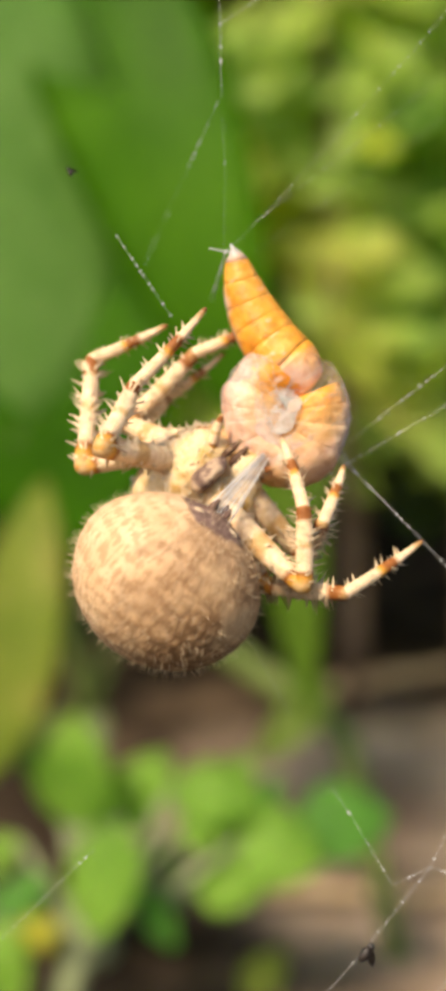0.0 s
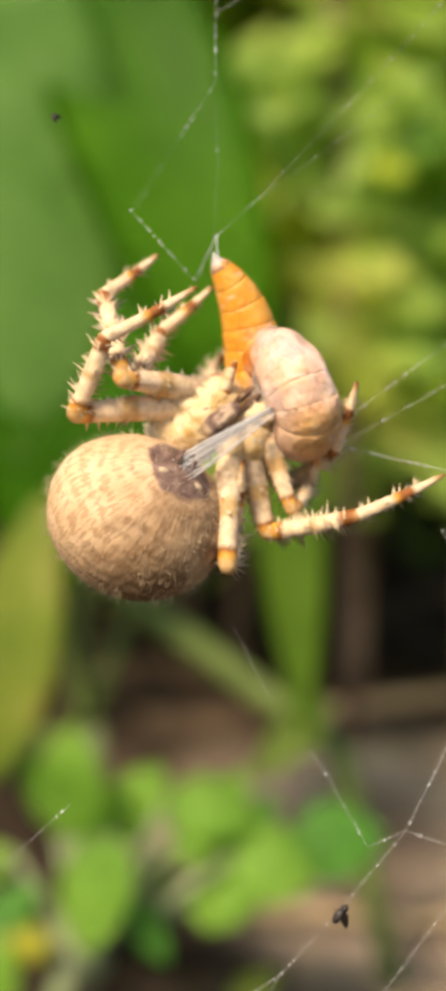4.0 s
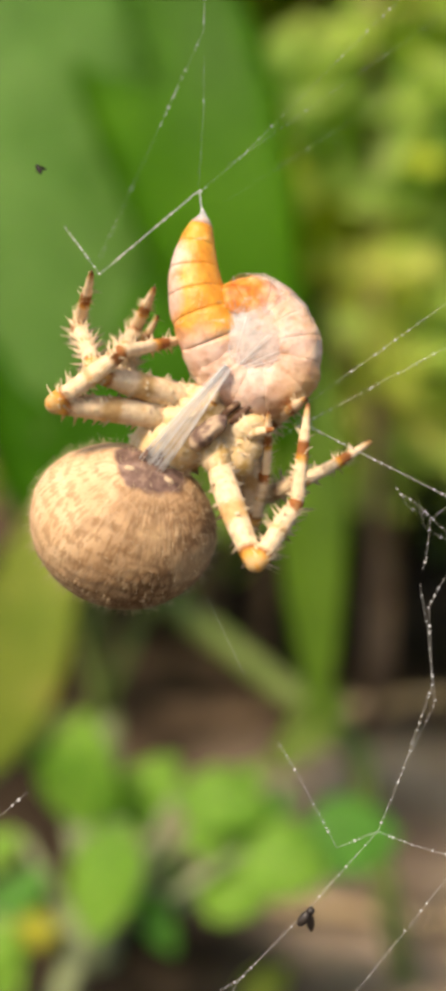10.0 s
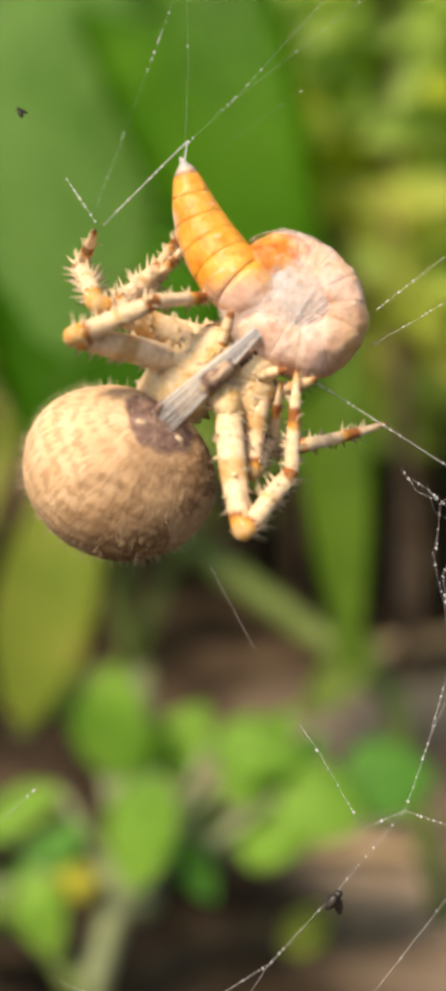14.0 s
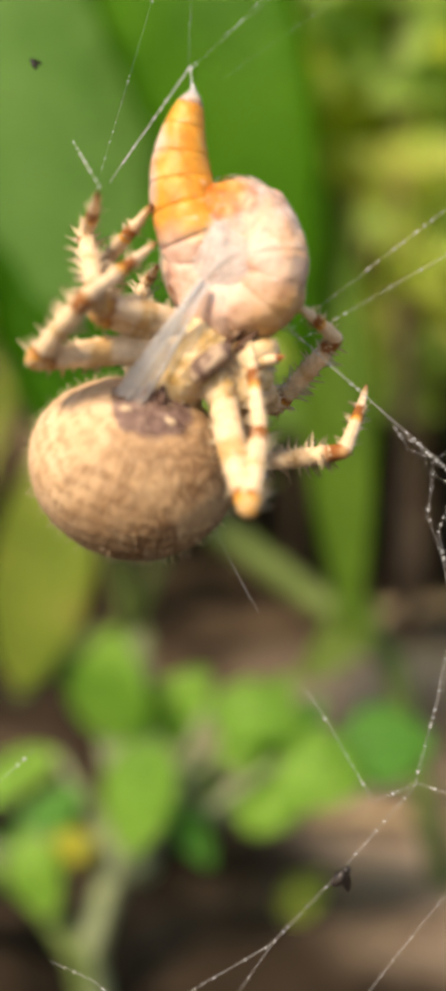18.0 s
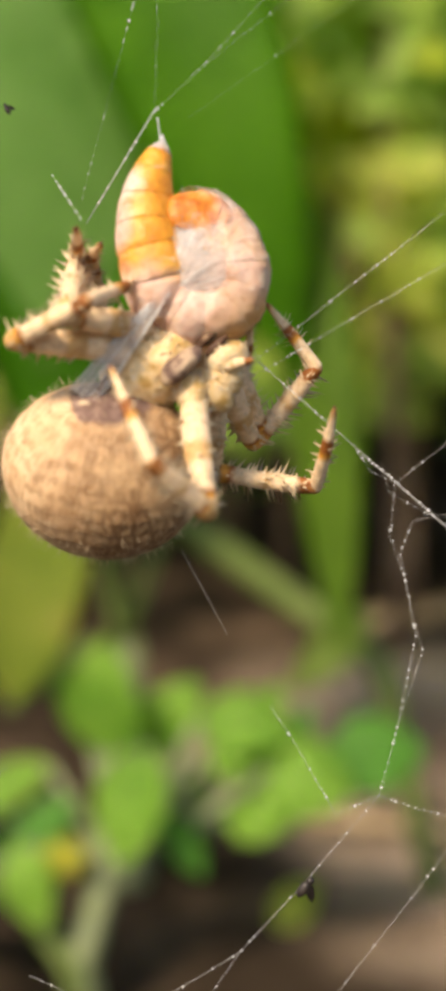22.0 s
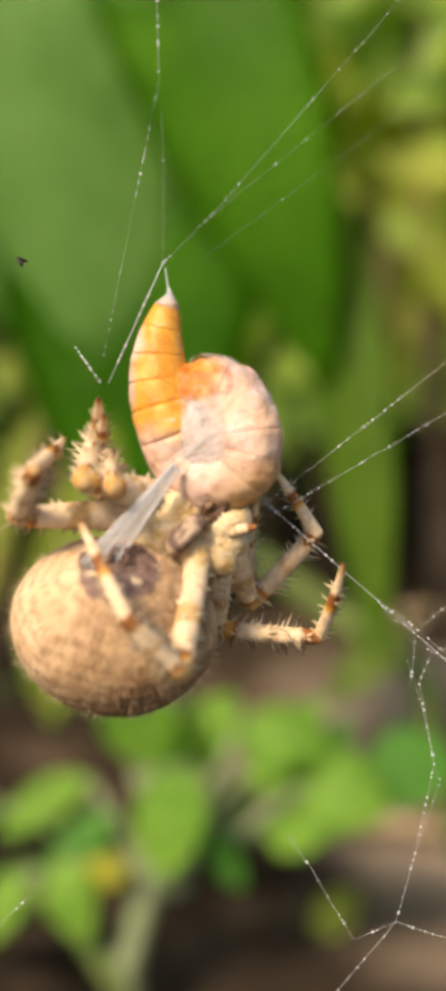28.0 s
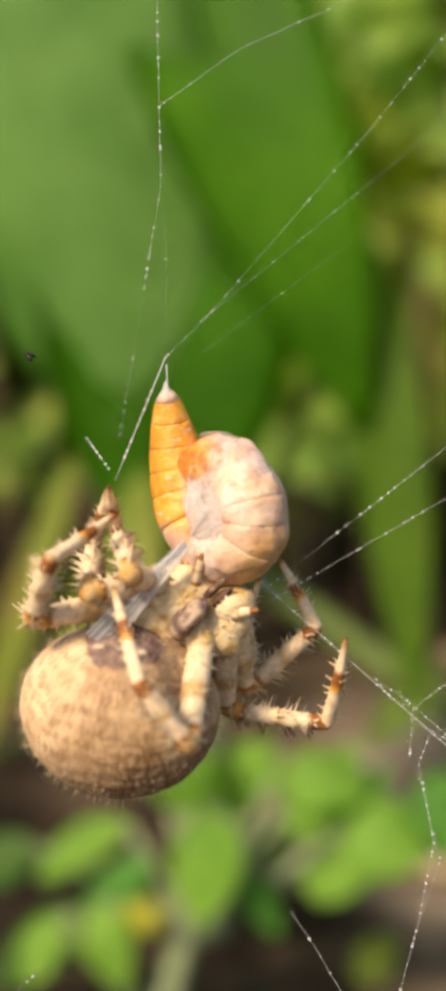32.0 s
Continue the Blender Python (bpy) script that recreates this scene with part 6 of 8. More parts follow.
    glide(legs["D"][1], [
        (0, 0.00, -0.00, 6.06, -118.9, 41.0, 7.0), (1, -0.00, 0.00, 6.06, -64.7, 41.4, 54.0), (2, -0.00, 0.00, 6.06, -95.1, 38.5, 29.1),
        (2.5, 0.00, 0.00, 6.06, -20.7, 52.7, 85.5), (3, 0.00, 0.00, 6.06, -18.6, 29.7, 86.8), (4, 0.00, 0.00, 6.06, -11.6, 42.3, 91.1),
        (4.5, -0.00, -0.00, 6.06, -48.5, 22.5, 88.5), (6.5, -0.00, -0.00, 6.06, -116.5, 9.2, 72.2), (7, -0.00, -0.00, 6.06, -90.6, 3.8, 113.1),
        (7.5, -0.00, 0.00, 6.06, -131.6, 37.4, 43.0), (8, 0.00, -0.00, 6.06, -94.7, 21.8, 101.3), (9, -0.00, 0.00, 6.06, 16.8, 67.0, 130.4),
        (10, -0.00, 0.00, 6.06, -49.8, 63.3, 76.9), (11, -0.00, 0.00, 6.06, -90.0, 82.8, 22.2), (12, 0.00, 0.00, 6.06, -85.6, 67.1, 20.3),
        (13, 0.00, 0.00, 6.06, -151.3, 65.1, -50.2), (14, -0.00, 0.00, 6.06, -105.6, 72.7, 11.5), (15, -0.00, 0.00, 6.06, -26.2, 78.0, 81.0),
        (17.5, 0.00, 0.00, 6.06, 28.4, 58.8, 105.4), (18, -0.00, 0.00, 6.06, -22.3, 58.0, 96.2), (19, 0.00, -0.00, 6.06, 4.6, 57.6, 95.0),
        (20, 0.00, 0.00, 6.06, -36.3, 53.4, 74.8), (21, 0.00, 0.00, 6.06, -2.2, 52.9, 93.0), (22, 0.00, 0.00, 6.06, -15.6, 53.9, 88.2),
        (23, -0.00, 0.00, 6.06, -12.7, 60.3, 85.6), (24, 0.00, 0.00, 6.06, -14.5, 50.6, 97.7), (25, -0.00, 0.00, 6.06, 25.5, 54.9, 122.1),
        (26.5, -0.00, 0.00, 6.06, -17.6, 51.0, 104.3), (28.5, 0.00, -0.00, 6.06, -51.0, 58.3, 88.0), (29, -0.00, 0.00, 6.06, -43.8, 54.5, 86.7),
        (30, 0.00, 0.00, 6.06, -44.0, 59.1, 78.8), (31, -0.00, 0.00, 6.06, -55.3, 66.2, 62.9), (32, -0.00, 0.00, 6.06, -65.8, 68.8, 54.0),
    ])
    glide(legs["D"][2], [
        (0, -1.58, 3.11, 4.69, -141.1, 25.1, -13.4), (1, -2.12, 2.85, 7.26, -170.8, 8.5, -18.1), (2, -1.99, 3.16, 5.80, -152.4, 0.3, -13.5),
        (2.5, -1.10, 2.88, 8.18, -173.0, -1.9, -32.1), (3, -1.09, 1.82, 9.14, -159.2, 5.7, -30.0), (4, -0.80, 2.45, 8.77, -166.8, 5.8, -30.6),
        (4.5, -2.78, 1.02, 8.35, -155.0, 1.6, -25.3), (6.5, -3.27, 0.77, 4.41, -139.5, -23.2, -19.3), (7, -3.44, -1.47, 6.02, -131.0, -1.3, -25.8),
        (7.5, -3.01, 1.02, 4.08, -135.6, -23.8, 2.4), (8, -3.64, -0.84, 5.78, -132.2, -14.0, -32.6), (9, -1.32, 3.21, 7.46, -157.6, -29.0, -25.3),
        (10, -2.30, 2.75, 7.15, -139.0, -47.2, -29.4), (11, -1.41, 3.47, 6.06, -148.9, -51.8, -21.4), (12, -1.04, 3.59, 6.17, -150.6, -45.0, -31.7),
        (13, -0.53, 3.44, 4.68, -151.5, -41.7, -9.4), (14, -1.66, 3.34, 5.76, -137.5, -41.7, -27.7), (15, -1.12, 3.50, 6.76, -145.7, -26.2, -20.9),
        (17.5, 0.97, 3.19, 7.77, -156.3, -23.4, -20.2), (18, -1.73, 2.77, 7.89, -163.1, -35.6, -25.6), (19, 0.03, 3.17, 8.06, -158.1, -46.6, -31.7),
        (20, -1.50, 2.92, 7.86, -141.7, -60.6, -21.1), (21, -0.30, 2.97, 8.31, -159.3, -46.2, -31.7), (22, -0.92, 2.94, 8.19, -155.1, -52.4, -27.4),
        (23, -0.58, 3.22, 7.87, -163.0, -54.4, -29.6), (24, -1.31, 2.65, 8.36, -159.9, -54.2, -22.6), (25, -0.10, 3.20, 8.00, -171.6, -37.8, -13.2),
        (26.5, -1.78, 2.41, 8.31, -157.9, -47.6, -22.7), (28.5, -2.84, 2.11, 7.30, -161.5, -61.4, -5.9), (29, -2.46, 2.35, 7.63, -148.9, -60.3, -18.1),
        (30, -2.10, 2.77, 7.44, 178.8, -69.6, 13.4), (31, -1.86, 3.14, 6.92, 179.6, -66.2, 12.7), (32, -1.92, 3.17, 6.62, -179.9, -66.3, 17.1),
    ])
    glide(legs["E"][0], [
        (0, 2.50, 0.68, -0.73, -141.1, -2.4, -83.7), (1, 2.50, 0.68, -0.73, -146.2, 29.0, -64.5), (2, 2.50, 0.68, -0.73, -153.4, 23.6, -67.5),
        (2.5, 2.50, 0.68, -0.73, -157.2, 17.9, -70.2), (3, 2.50, 0.68, -0.73, -124.0, 32.2, -50.4), (4, 2.50, 0.68, -0.73, -137.4, 27.4, -55.7),
        (4.5, 2.50, 0.68, -0.73, -115.2, 41.7, -29.3), (6.5, 2.50, 0.68, -0.73, -105.7, 39.1, -53.4), (7, 2.50, 0.68, -0.73, -110.6, 44.8, -37.6),
        (7.5, 2.50, 0.68, -0.73, -86.8, 45.7, -47.7), (8, 2.50, 0.68, -0.73, -130.1, 59.9, -27.2), (9, 2.50, 0.68, -0.73, -133.9, 50.3, -51.5),
        (10, 2.50, 0.68, -0.73, -94.8, 63.4, -3.8), (11, 2.50, 0.68, -0.73, -92.7, 63.5, -1.6), (12, 2.50, 0.68, -0.73, -124.0, 59.3, -19.1),
        (13, 2.50, 0.68, -0.73, -118.3, 59.6, -18.1), (14, 2.50, 0.68, -0.73, -118.8, 58.9, -20.7), (15, 2.50, 0.68, -0.73, -117.1, 58.9, -20.6),
        (17.5, 2.50, 0.68, -0.73, -139.3, 43.4, -53.4), (18, 2.50, 0.68, -0.73, -127.2, 49.3, -43.6), (19, 2.50, 0.68, -0.73, -136.8, 41.6, -55.5),
        (20, 2.50, 0.68, -0.73, -123.0, 48.2, -43.3), (21, 2.50, 0.68, -0.73, -147.6, 31.3, -60.2), (22, 2.50, 0.68, -0.73, -145.5, 31.0, -60.5),
        (23, 2.50, 0.68, -0.73, -143.4, 31.6, -59.9), (24, 2.50, 0.68, -0.73, -155.7, 23.7, -64.1), (25, 2.50, 0.68, -0.73, -156.1, 23.0, -64.5),
        (26.5, 2.50, 0.68, -0.73, -158.6, 24.2, -64.0), (28.5, 2.50, 0.68, -0.73, -149.2, 31.7, -59.1), (29, 2.50, 0.68, -0.73, -145.2, 37.0, -54.9),
        (30, 2.50, 0.68, -0.73, -156.8, 29.6, -58.8), (31, 2.50, 0.68, -0.73, -158.1, 25.6, -60.7), (32, 2.50, 0.68, -0.73, -161.7, 24.7, -61.1),
    ])
    glide(legs["E"][1], [
        (0, 0.00, -0.00, 6.27, 113.8, -26.3, 59.6), (1, 0.00, 0.00, 6.27, 129.0, 16.4, 12.8), (2, -0.00, 0.00, 6.27, 123.1, -20.4, 54.1),
        (2.5, 0.00, -0.00, 6.27, 121.8, -14.0, 31.0), (3, 0.00, -0.00, 6.27, 125.6, 3.5, 58.1), (4, 0.00, 0.00, 6.27, 129.1, 2.3, 44.5),
        (4.5, 0.00, -0.00, 6.27, 156.5, 4.0, 59.5), (6.5, -0.00, -0.00, 6.27, 87.4, 18.5, 1.3), (7, -0.00, 0.00, 6.27, 129.5, 16.7, 27.7),
        (7.5, -0.00, 0.00, 6.27, 88.6, 23.4, -13.7), (8, 0.00, -0.00, 6.27, 170.0, -4.2, 27.6), (9, 0.00, 0.00, 6.27, 157.8, -0.3, 23.6),
        (10, 0.00, 0.00, 6.27, 161.6, 20.6, 27.7), (11, 0.00, 0.00, 6.27, 158.4, 10.1, 32.6), (12, -0.00, 0.00, 6.27, 175.4, 0.1, 33.7),
        (13, 0.00, 0.00, 6.27, 168.5, 4.4, 33.4), (14, 0.00, 0.00, 6.27, 168.6, 0.2, 34.0), (15, -0.00, 0.00, 6.27, 163.4, 1.0, 34.0),
        (17.5, 0.00, 0.00, 6.27, 116.2, 1.9, -8.5), (18, -0.00, -0.00, 6.27, 121.3, 6.6, -3.0), (19, 0.00, 0.00, 6.27, 114.0, -1.6, -9.7),
        (20, 0.00, -0.00, 6.27, 102.3, 9.9, -17.3), (21, -0.00, 0.00, 6.27, 118.3, -10.1, -8.2), (22, 0.00, 0.00, 6.27, 116.4, -10.3, -8.9),
        (23, 0.00, -0.00, 6.27, 120.3, -11.3, -6.0), (24, 0.00, 0.00, 6.27, 123.0, -16.1, -12.5), (25, -0.00, 0.00, 6.27, 119.0, -15.7, -14.9),
        (26.5, 0.00, 0.00, 6.27, 119.7, -15.4, -12.4), (28.5, 0.00, -0.00, 6.27, 119.4, -10.2, -6.6), (29, -0.00, 0.00, 6.27, 114.1, -5.3, -3.5),
        (30, 0.00, 0.00, 6.27, 118.3, -10.7, -8.3), (31, 0.00, 0.00, 6.27, 120.0, -15.5, -7.7), (32, 0.00, 0.00, 6.27, 124.5, -17.3, -6.6),
    ])
    glide(legs["E"][2], [
        (0, 5.51, -1.93, 4.01, 105.3, 21.7, -33.0), (1, -0.01, -4.99, 2.49, 145.7, 12.4, 14.6), (2, 4.95, -2.11, 3.07, 153.4, 1.1, 17.5),
        (2.5, 3.43, -4.15, 3.07, 162.8, -13.3, 20.0), (3, 4.21, -2.88, 2.63, 135.5, 5.3, 36.7), (4, 3.30, -3.58, 2.33, 142.3, 18.8, 18.7),
        (4.5, 1.95, -1.61, 0.54, 149.3, 23.0, 41.5), (6.5, 0.23, -6.25, 6.54, 120.2, 24.5, 18.8), (7, 1.24, -4.81, 2.45, 144.2, 31.7, 26.1),
        (7.5, -1.43, -6.10, 6.41, 160.7, 9.1, 13.2), (8, 0.91, -0.76, 0.12, 150.0, 1.4, 20.7), (9, 0.98, -2.16, 0.47, 162.0, -9.7, 20.0),
        (10, -0.93, -2.72, 0.71, 162.0, 14.9, 20.7), (11, 0.39, -2.50, 0.54, 169.2, 18.1, 20.3), (12, 0.27, -0.43, 0.03, 169.3, -3.9, 25.2),
        (13, 0.30, -1.30, 0.15, 163.8, -0.8, 25.2), (14, 0.68, -1.04, 0.13, 159.7, -1.0, 25.1), (15, 0.92, -1.54, 0.27, 157.7, 7.5, 21.9),
        (17.5, -0.92, -5.54, 3.50, -163.4, 2.2, 27.1), (18, -0.65, -5.33, 3.04, -160.6, 9.1, 26.2), (19, -0.89, -5.65, 3.72, -147.9, 17.0, 37.4),
        (20, -2.04, -5.78, 4.96, -159.3, 8.7, 30.4), (21, -0.27, -5.53, 3.34, -143.4, 15.9, 56.2), (22, -0.37, -5.62, 3.53, -139.9, 18.7, 56.8),
        (23, 0.05, -5.44, 3.17, -138.7, 22.5, 58.4), (24, -0.21, -5.33, 2.99, -141.8, 16.2, 64.1), (25, -0.62, -5.51, 3.35, -136.5, 16.8, 65.1),
        (26.5, -0.36, -5.49, 3.28, -137.9, 16.6, 67.3), (28.5, -0.08, -5.49, 3.25, -136.5, 17.3, 60.2), (29, -0.12, -5.72, 3.73, -136.2, 19.3, 59.4),
        (30, -0.25, -5.54, 3.35, -131.1, 15.6, 69.2), (31, 0.10, -5.49, 3.25, -134.9, 13.6, 68.1), (32, 0.46, -5.25, 2.88, -135.7, 12.0, 70.2),
    ])
    glide(legs["F"][0], [
        (0, 1.90, 0.33, -1.58, -164.2, -12.5, -90.7), (1, 1.90, 0.33, -1.58, -151.7, 12.3, -77.5), (2, 1.90, 0.33, -1.58, -145.0, 16.3, -74.6),
        (2.5, 1.90, 0.33, -1.58, -152.5, 3.0, -81.8), (3, 1.90, 0.33, -1.58, -149.7, -13.1, -91.1), (4, 1.90, 0.33, -1.58, -167.3, -7.6, -89.8),
        (4.5, 1.90, 0.33, -1.58, -139.5, -19.3, -99.7), (6.5, 1.90, 0.33, -1.58, -164.2, 4.8, -92.6), (7, 1.90, 0.33, -1.58, -165.5, 7.5, -91.9),
        (7.5, 1.90, 0.33, -1.58, -167.4, 15.5, -90.1), (8, 1.90, 0.33, -1.58, -153.7, 20.5, -87.5), (9, 1.90, 0.33, -1.58, -173.7, 23.2, -87.2),
        (10, 1.90, 0.33, -1.58, -161.1, 54.5, -76.4), (11, 1.90, 0.33, -1.58, -164.5, 51.7, -77.7), (12, 1.90, 0.33, -1.58, 177.9, 54.7, -77.9),
        (13, 1.90, 0.33, -1.58, -174.0, 53.7, -78.1), (14, 1.90, 0.33, -1.58, -174.3, 53.4, -78.2), (15, 1.90, 0.33, -1.58, -173.6, 49.7, -78.9),
        (17.5, 1.90, 0.33, -1.58, -170.5, 34.7, -82.7), (18, 1.90, 0.33, -1.58, -171.5, 36.2, -82.4), (19, 1.90, 0.33, -1.58, -178.8, 29.5, -82.6),
        (20, 1.90, 0.33, -1.58, -166.9, 47.8, -77.8), (21, 1.90, 0.33, -1.58, 179.6, 28.3, -77.7), (22, 1.90, 0.33, -1.58, -176.2, 30.1, -77.5),
        (23, 1.90, 0.33, -1.58, -173.3, 33.8, -77.0), (24, 1.90, 0.33, -1.58, -176.5, 25.1, -77.7), (25, 1.90, 0.33, -1.58, -176.7, 22.3, -77.8),
        (26.5, 1.90, 0.33, -1.58, -179.3, 22.5, -77.8), (28.5, 1.90, 0.33, -1.58, -178.2, 30.2, -77.6), (29, 1.90, 0.33, -1.58, -176.2, 38.7, -76.9),
        (30, 1.90, 0.33, -1.58, -174.5, 25.8, -78.5), (31, 1.90, 0.33, -1.58, -174.6, 27.9, -78.3), (32, 1.90, 0.33, -1.58, -177.5, 23.1, -78.5),
    ])
    glide(legs["F"][1], [
        (0, -0.00, 0.00, 5.97, 72.5, 11.7, 38.7), (1, -0.00, 0.00, 5.97, 84.0, 26.7, 36.9), (2, -0.00, -0.00, 5.97, 65.1, 27.9, 15.5),
        (2.5, -0.00, 0.00, 5.97, 62.7, 7.6, 8.8), (3, -0.00, -0.00, 5.97, 66.8, 5.1, 42.1), (4, -0.00, 0.00, 5.97, 89.7, -12.2, 27.9),
        (4.5, 0.00, -0.00, 5.97, 73.5, -16.7, 67.2), (6.5, -0.00, 0.00, 5.97, 88.2, -16.0, 1.7), (7, 0.00, 0.00, 5.97, 103.4, -11.5, -6.7),
        (7.5, 0.00, 0.00, 5.97, 103.4, -4.7, -0.4), (8, -0.00, -0.00, 5.97, 78.0, 1.9, 5.5), (9, -0.00, 0.00, 5.97, 126.0, -15.1, 16.3),
        (10, -0.00, 0.00, 5.97, 137.9, 11.7, 31.1), (11, -0.00, 0.00, 5.97, 141.1, 3.3, 32.0), (12, 0.00, -0.00, 5.97, 147.1, 8.2, 52.9),
        (13, -0.00, 0.00, 5.97, 142.2, 15.4, 57.4), (14, -0.00, -0.00, 5.97, 142.3, 15.5, 57.9), (15, 0.00, 0.00, 5.97, 140.6, 9.4, 53.5),
        (17.5, -0.00, -0.00, 5.97, 114.1, 14.2, 33.6), (18, 0.00, -0.00, 5.97, 115.6, 15.0, 31.8), (19, 0.00, 0.00, 5.97, 95.8, 14.3, 2.9),
        (20, 0.00, -0.00, 5.97, 97.3, 32.5, 11.2), (21, -0.00, 0.00, 5.97, 87.4, 10.4, 17.2), (22, -0.00, 0.00, 5.97, 87.7, 13.4, 18.2),
        (23, -0.00, 0.00, 5.97, 88.5, 17.8, 20.8), (24, -0.00, 0.00, 5.97, 86.7, 8.4, 16.6), (25, 0.00, 0.00, 5.97, 88.4, 5.8, 18.5),
        (26.5, 0.00, -0.00, 5.97, 87.7, 5.0, 16.0), (28.5, -0.00, 0.00, 5.97, 92.2, 12.8, 14.6), (29, 0.00, 0.00, 5.97, 95.8, 21.1, 19.3),
        (30, -0.00, 0.00, 5.97, 88.3, 9.5, 16.3), (31, 0.00, 0.00, 5.97, 89.4, 11.5, 14.4), (32, -0.00, 0.00, 5.97, 87.3, 6.2, 17.9),
    ])
    glide(legs["F"][2], [
        (0, 4.24, -4.64, 7.91, 105.1, 1.7, -17.3), (1, 4.17, -5.05, 6.59, 70.7, 10.4, -9.4), (2, 2.84, -5.41, 8.42, 58.2, 21.6, 1.0),
        (2.5, 1.28, -5.72, 8.96, 65.7, 1.2, -8.2), (3, 4.23, -4.33, 8.55, 73.0, -19.2, -14.3), (4, 3.07, -5.82, 6.00, 102.1, -8.5, -11.2),
        (4.5, 5.61, -2.94, 7.76, 83.3, -30.8, -22.5), (6.5, 0.14, -6.58, 6.17, 104.6, -1.1, -7.8), (7, -0.45, -6.39, 4.48, 108.9, 1.9, -7.9),
        (7.5, 0.08, -6.40, 4.46, 98.1, 11.6, -16.3), (8, 0.67, -6.40, 7.34, 100.6, 14.2, -24.4), (9, 2.46, -4.83, 2.24, 88.9, 17.0, -38.7),
        (10, 1.43, -4.29, 1.19, 56.8, 38.2, -58.5), (11, 1.94, -3.66, 0.86, 56.4, 25.4, -49.0), (12, 2.38, -2.78, 0.50, 72.8, 38.8, -36.6),
        (13, 2.65, -3.34, 0.96, 61.5, 30.7, -42.8), (14, 2.67, -3.31, 0.95, 68.0, 29.5, -32.1), (15, 2.87, -3.15, 0.96, 68.5, 30.9, -39.8),
        (17.5, 2.77, -5.37, 3.37, 55.6, 75.3, -102.3), (18, 2.50, -5.43, 3.22, 42.5, 79.3, -115.6), (19, 0.17, -6.55, 5.33, 174.2, -12.2, 29.3),
        (20, 0.83, -6.49, 5.27, 176.0, -2.8, 31.5), (21, 1.99, -6.26, 6.26, 174.3, -6.1, 31.4), (22, 2.11, -6.23, 6.23, 174.5, -1.5, 31.5),
        (23, 2.39, -6.13, 6.14, 175.3, 4.3, 31.5), (24, 1.93, -6.28, 6.34, 175.0, 2.8, 31.1), (25, 2.11, -6.23, 6.16, 173.3, 6.8, 30.3),
        (26.5, 1.83, -6.31, 6.23, 174.2, 2.6, 30.9), (28.5, 1.60, -6.38, 5.72, 171.4, -0.3, 32.8), (29, 1.93, -6.26, 5.35, 173.9, 6.0, 33.3),
        (30, 1.88, -6.30, 6.16, 173.0, 10.2, 31.1), (31, 1.66, -6.37, 6.04, 171.9, 5.5, 32.3), (32, 2.05, -6.24, 6.29, 173.8, 10.2, 31.3),
    ])
    glide(legs["G"][0], [
        (0, 2.80, 0.53, 0.72, 157.5, 2.5, -95.2), (1, 2.80, 0.53, 0.72, -176.7, -5.5, -95.7), (2, 2.80, 0.53, 0.72, -163.7, -15.9, -98.7),
        (2.5, 2.80, 0.53, 0.72, -170.2, -13.0, -98.2), (3, 2.80, 0.53, 0.72, -171.1, -15.1, -98.5), (4, 2.80, 0.53, 0.72, -161.4, -10.0, -96.7),
        (4.5, 2.80, 0.53, 0.72, 173.0, -10.3, -96.7), (6.5, 2.80, 0.53, 0.72, 162.2, 44.3, -111.7), (7, 2.80, 0.53, 0.72, 165.6, 32.8, -107.5),
        (7.5, 2.80, 0.53, 0.72, -169.9, -5.3, -115.1), (8, 2.80, 0.53, 0.72, 175.0, -12.1, -114.5), (9, 2.80, 0.53, 0.72, -175.9, -9.2, -114.3),
        (10, 2.80, 0.53, 0.72, 177.2, 13.8, -115.4), (11, 2.80, 0.53, 0.72, 171.6, 24.4, -117.0), (12, 2.80, 0.53, 0.72, 170.4, -15.9, -110.1),
        (13, 2.80, 0.53, 0.72, -180.0, -15.1, -110.1), (14, 2.80, 0.53, 0.72, -178.7, -21.5, -110.2), (15, 2.80, 0.53, 0.72, 177.6, -10.6, -110.7),
        (17.5, 2.80, 0.53, 0.72, 166.9, 44.1, -121.7), (18, 2.80, 0.53, 0.72, 154.1, 47.7, -124.2), (19, 2.80, 0.53, 0.72, 159.7, 49.7, -125.2),
        (20, 2.80, 0.53, 0.72, 153.4, 51.5, -126.7), (21, 2.80, 0.53, 0.72, 169.9, 45.1, -124.8), (22, 2.80, 0.53, 0.72, 174.2, 42.6, -124.5),
        (23, 2.80, 0.53, 0.72, 169.1, 46.1, -125.4), (24, 2.80, 0.53, 0.72, 169.8, 36.4, -122.9), (25, 2.80, 0.53, 0.72, 167.8, 34.6, -122.4),
        (26.5, 2.80, 0.53, 0.72, 162.9, 36.5, -123.1), (28.5, 2.80, 0.53, 0.72, 165.4, 38.0, -123.6), (29, 2.80, 0.53, 0.72, 157.0, 45.1, -127.4),
        (30, 2.80, 0.53, 0.72, 163.2, 36.3, -123.6), (31, 2.80, 0.53, 0.72, 166.8, 32.9, -122.6), (32, 2.80, 0.53, 0.72, 167.9, 31.1, -122.1),
    ])
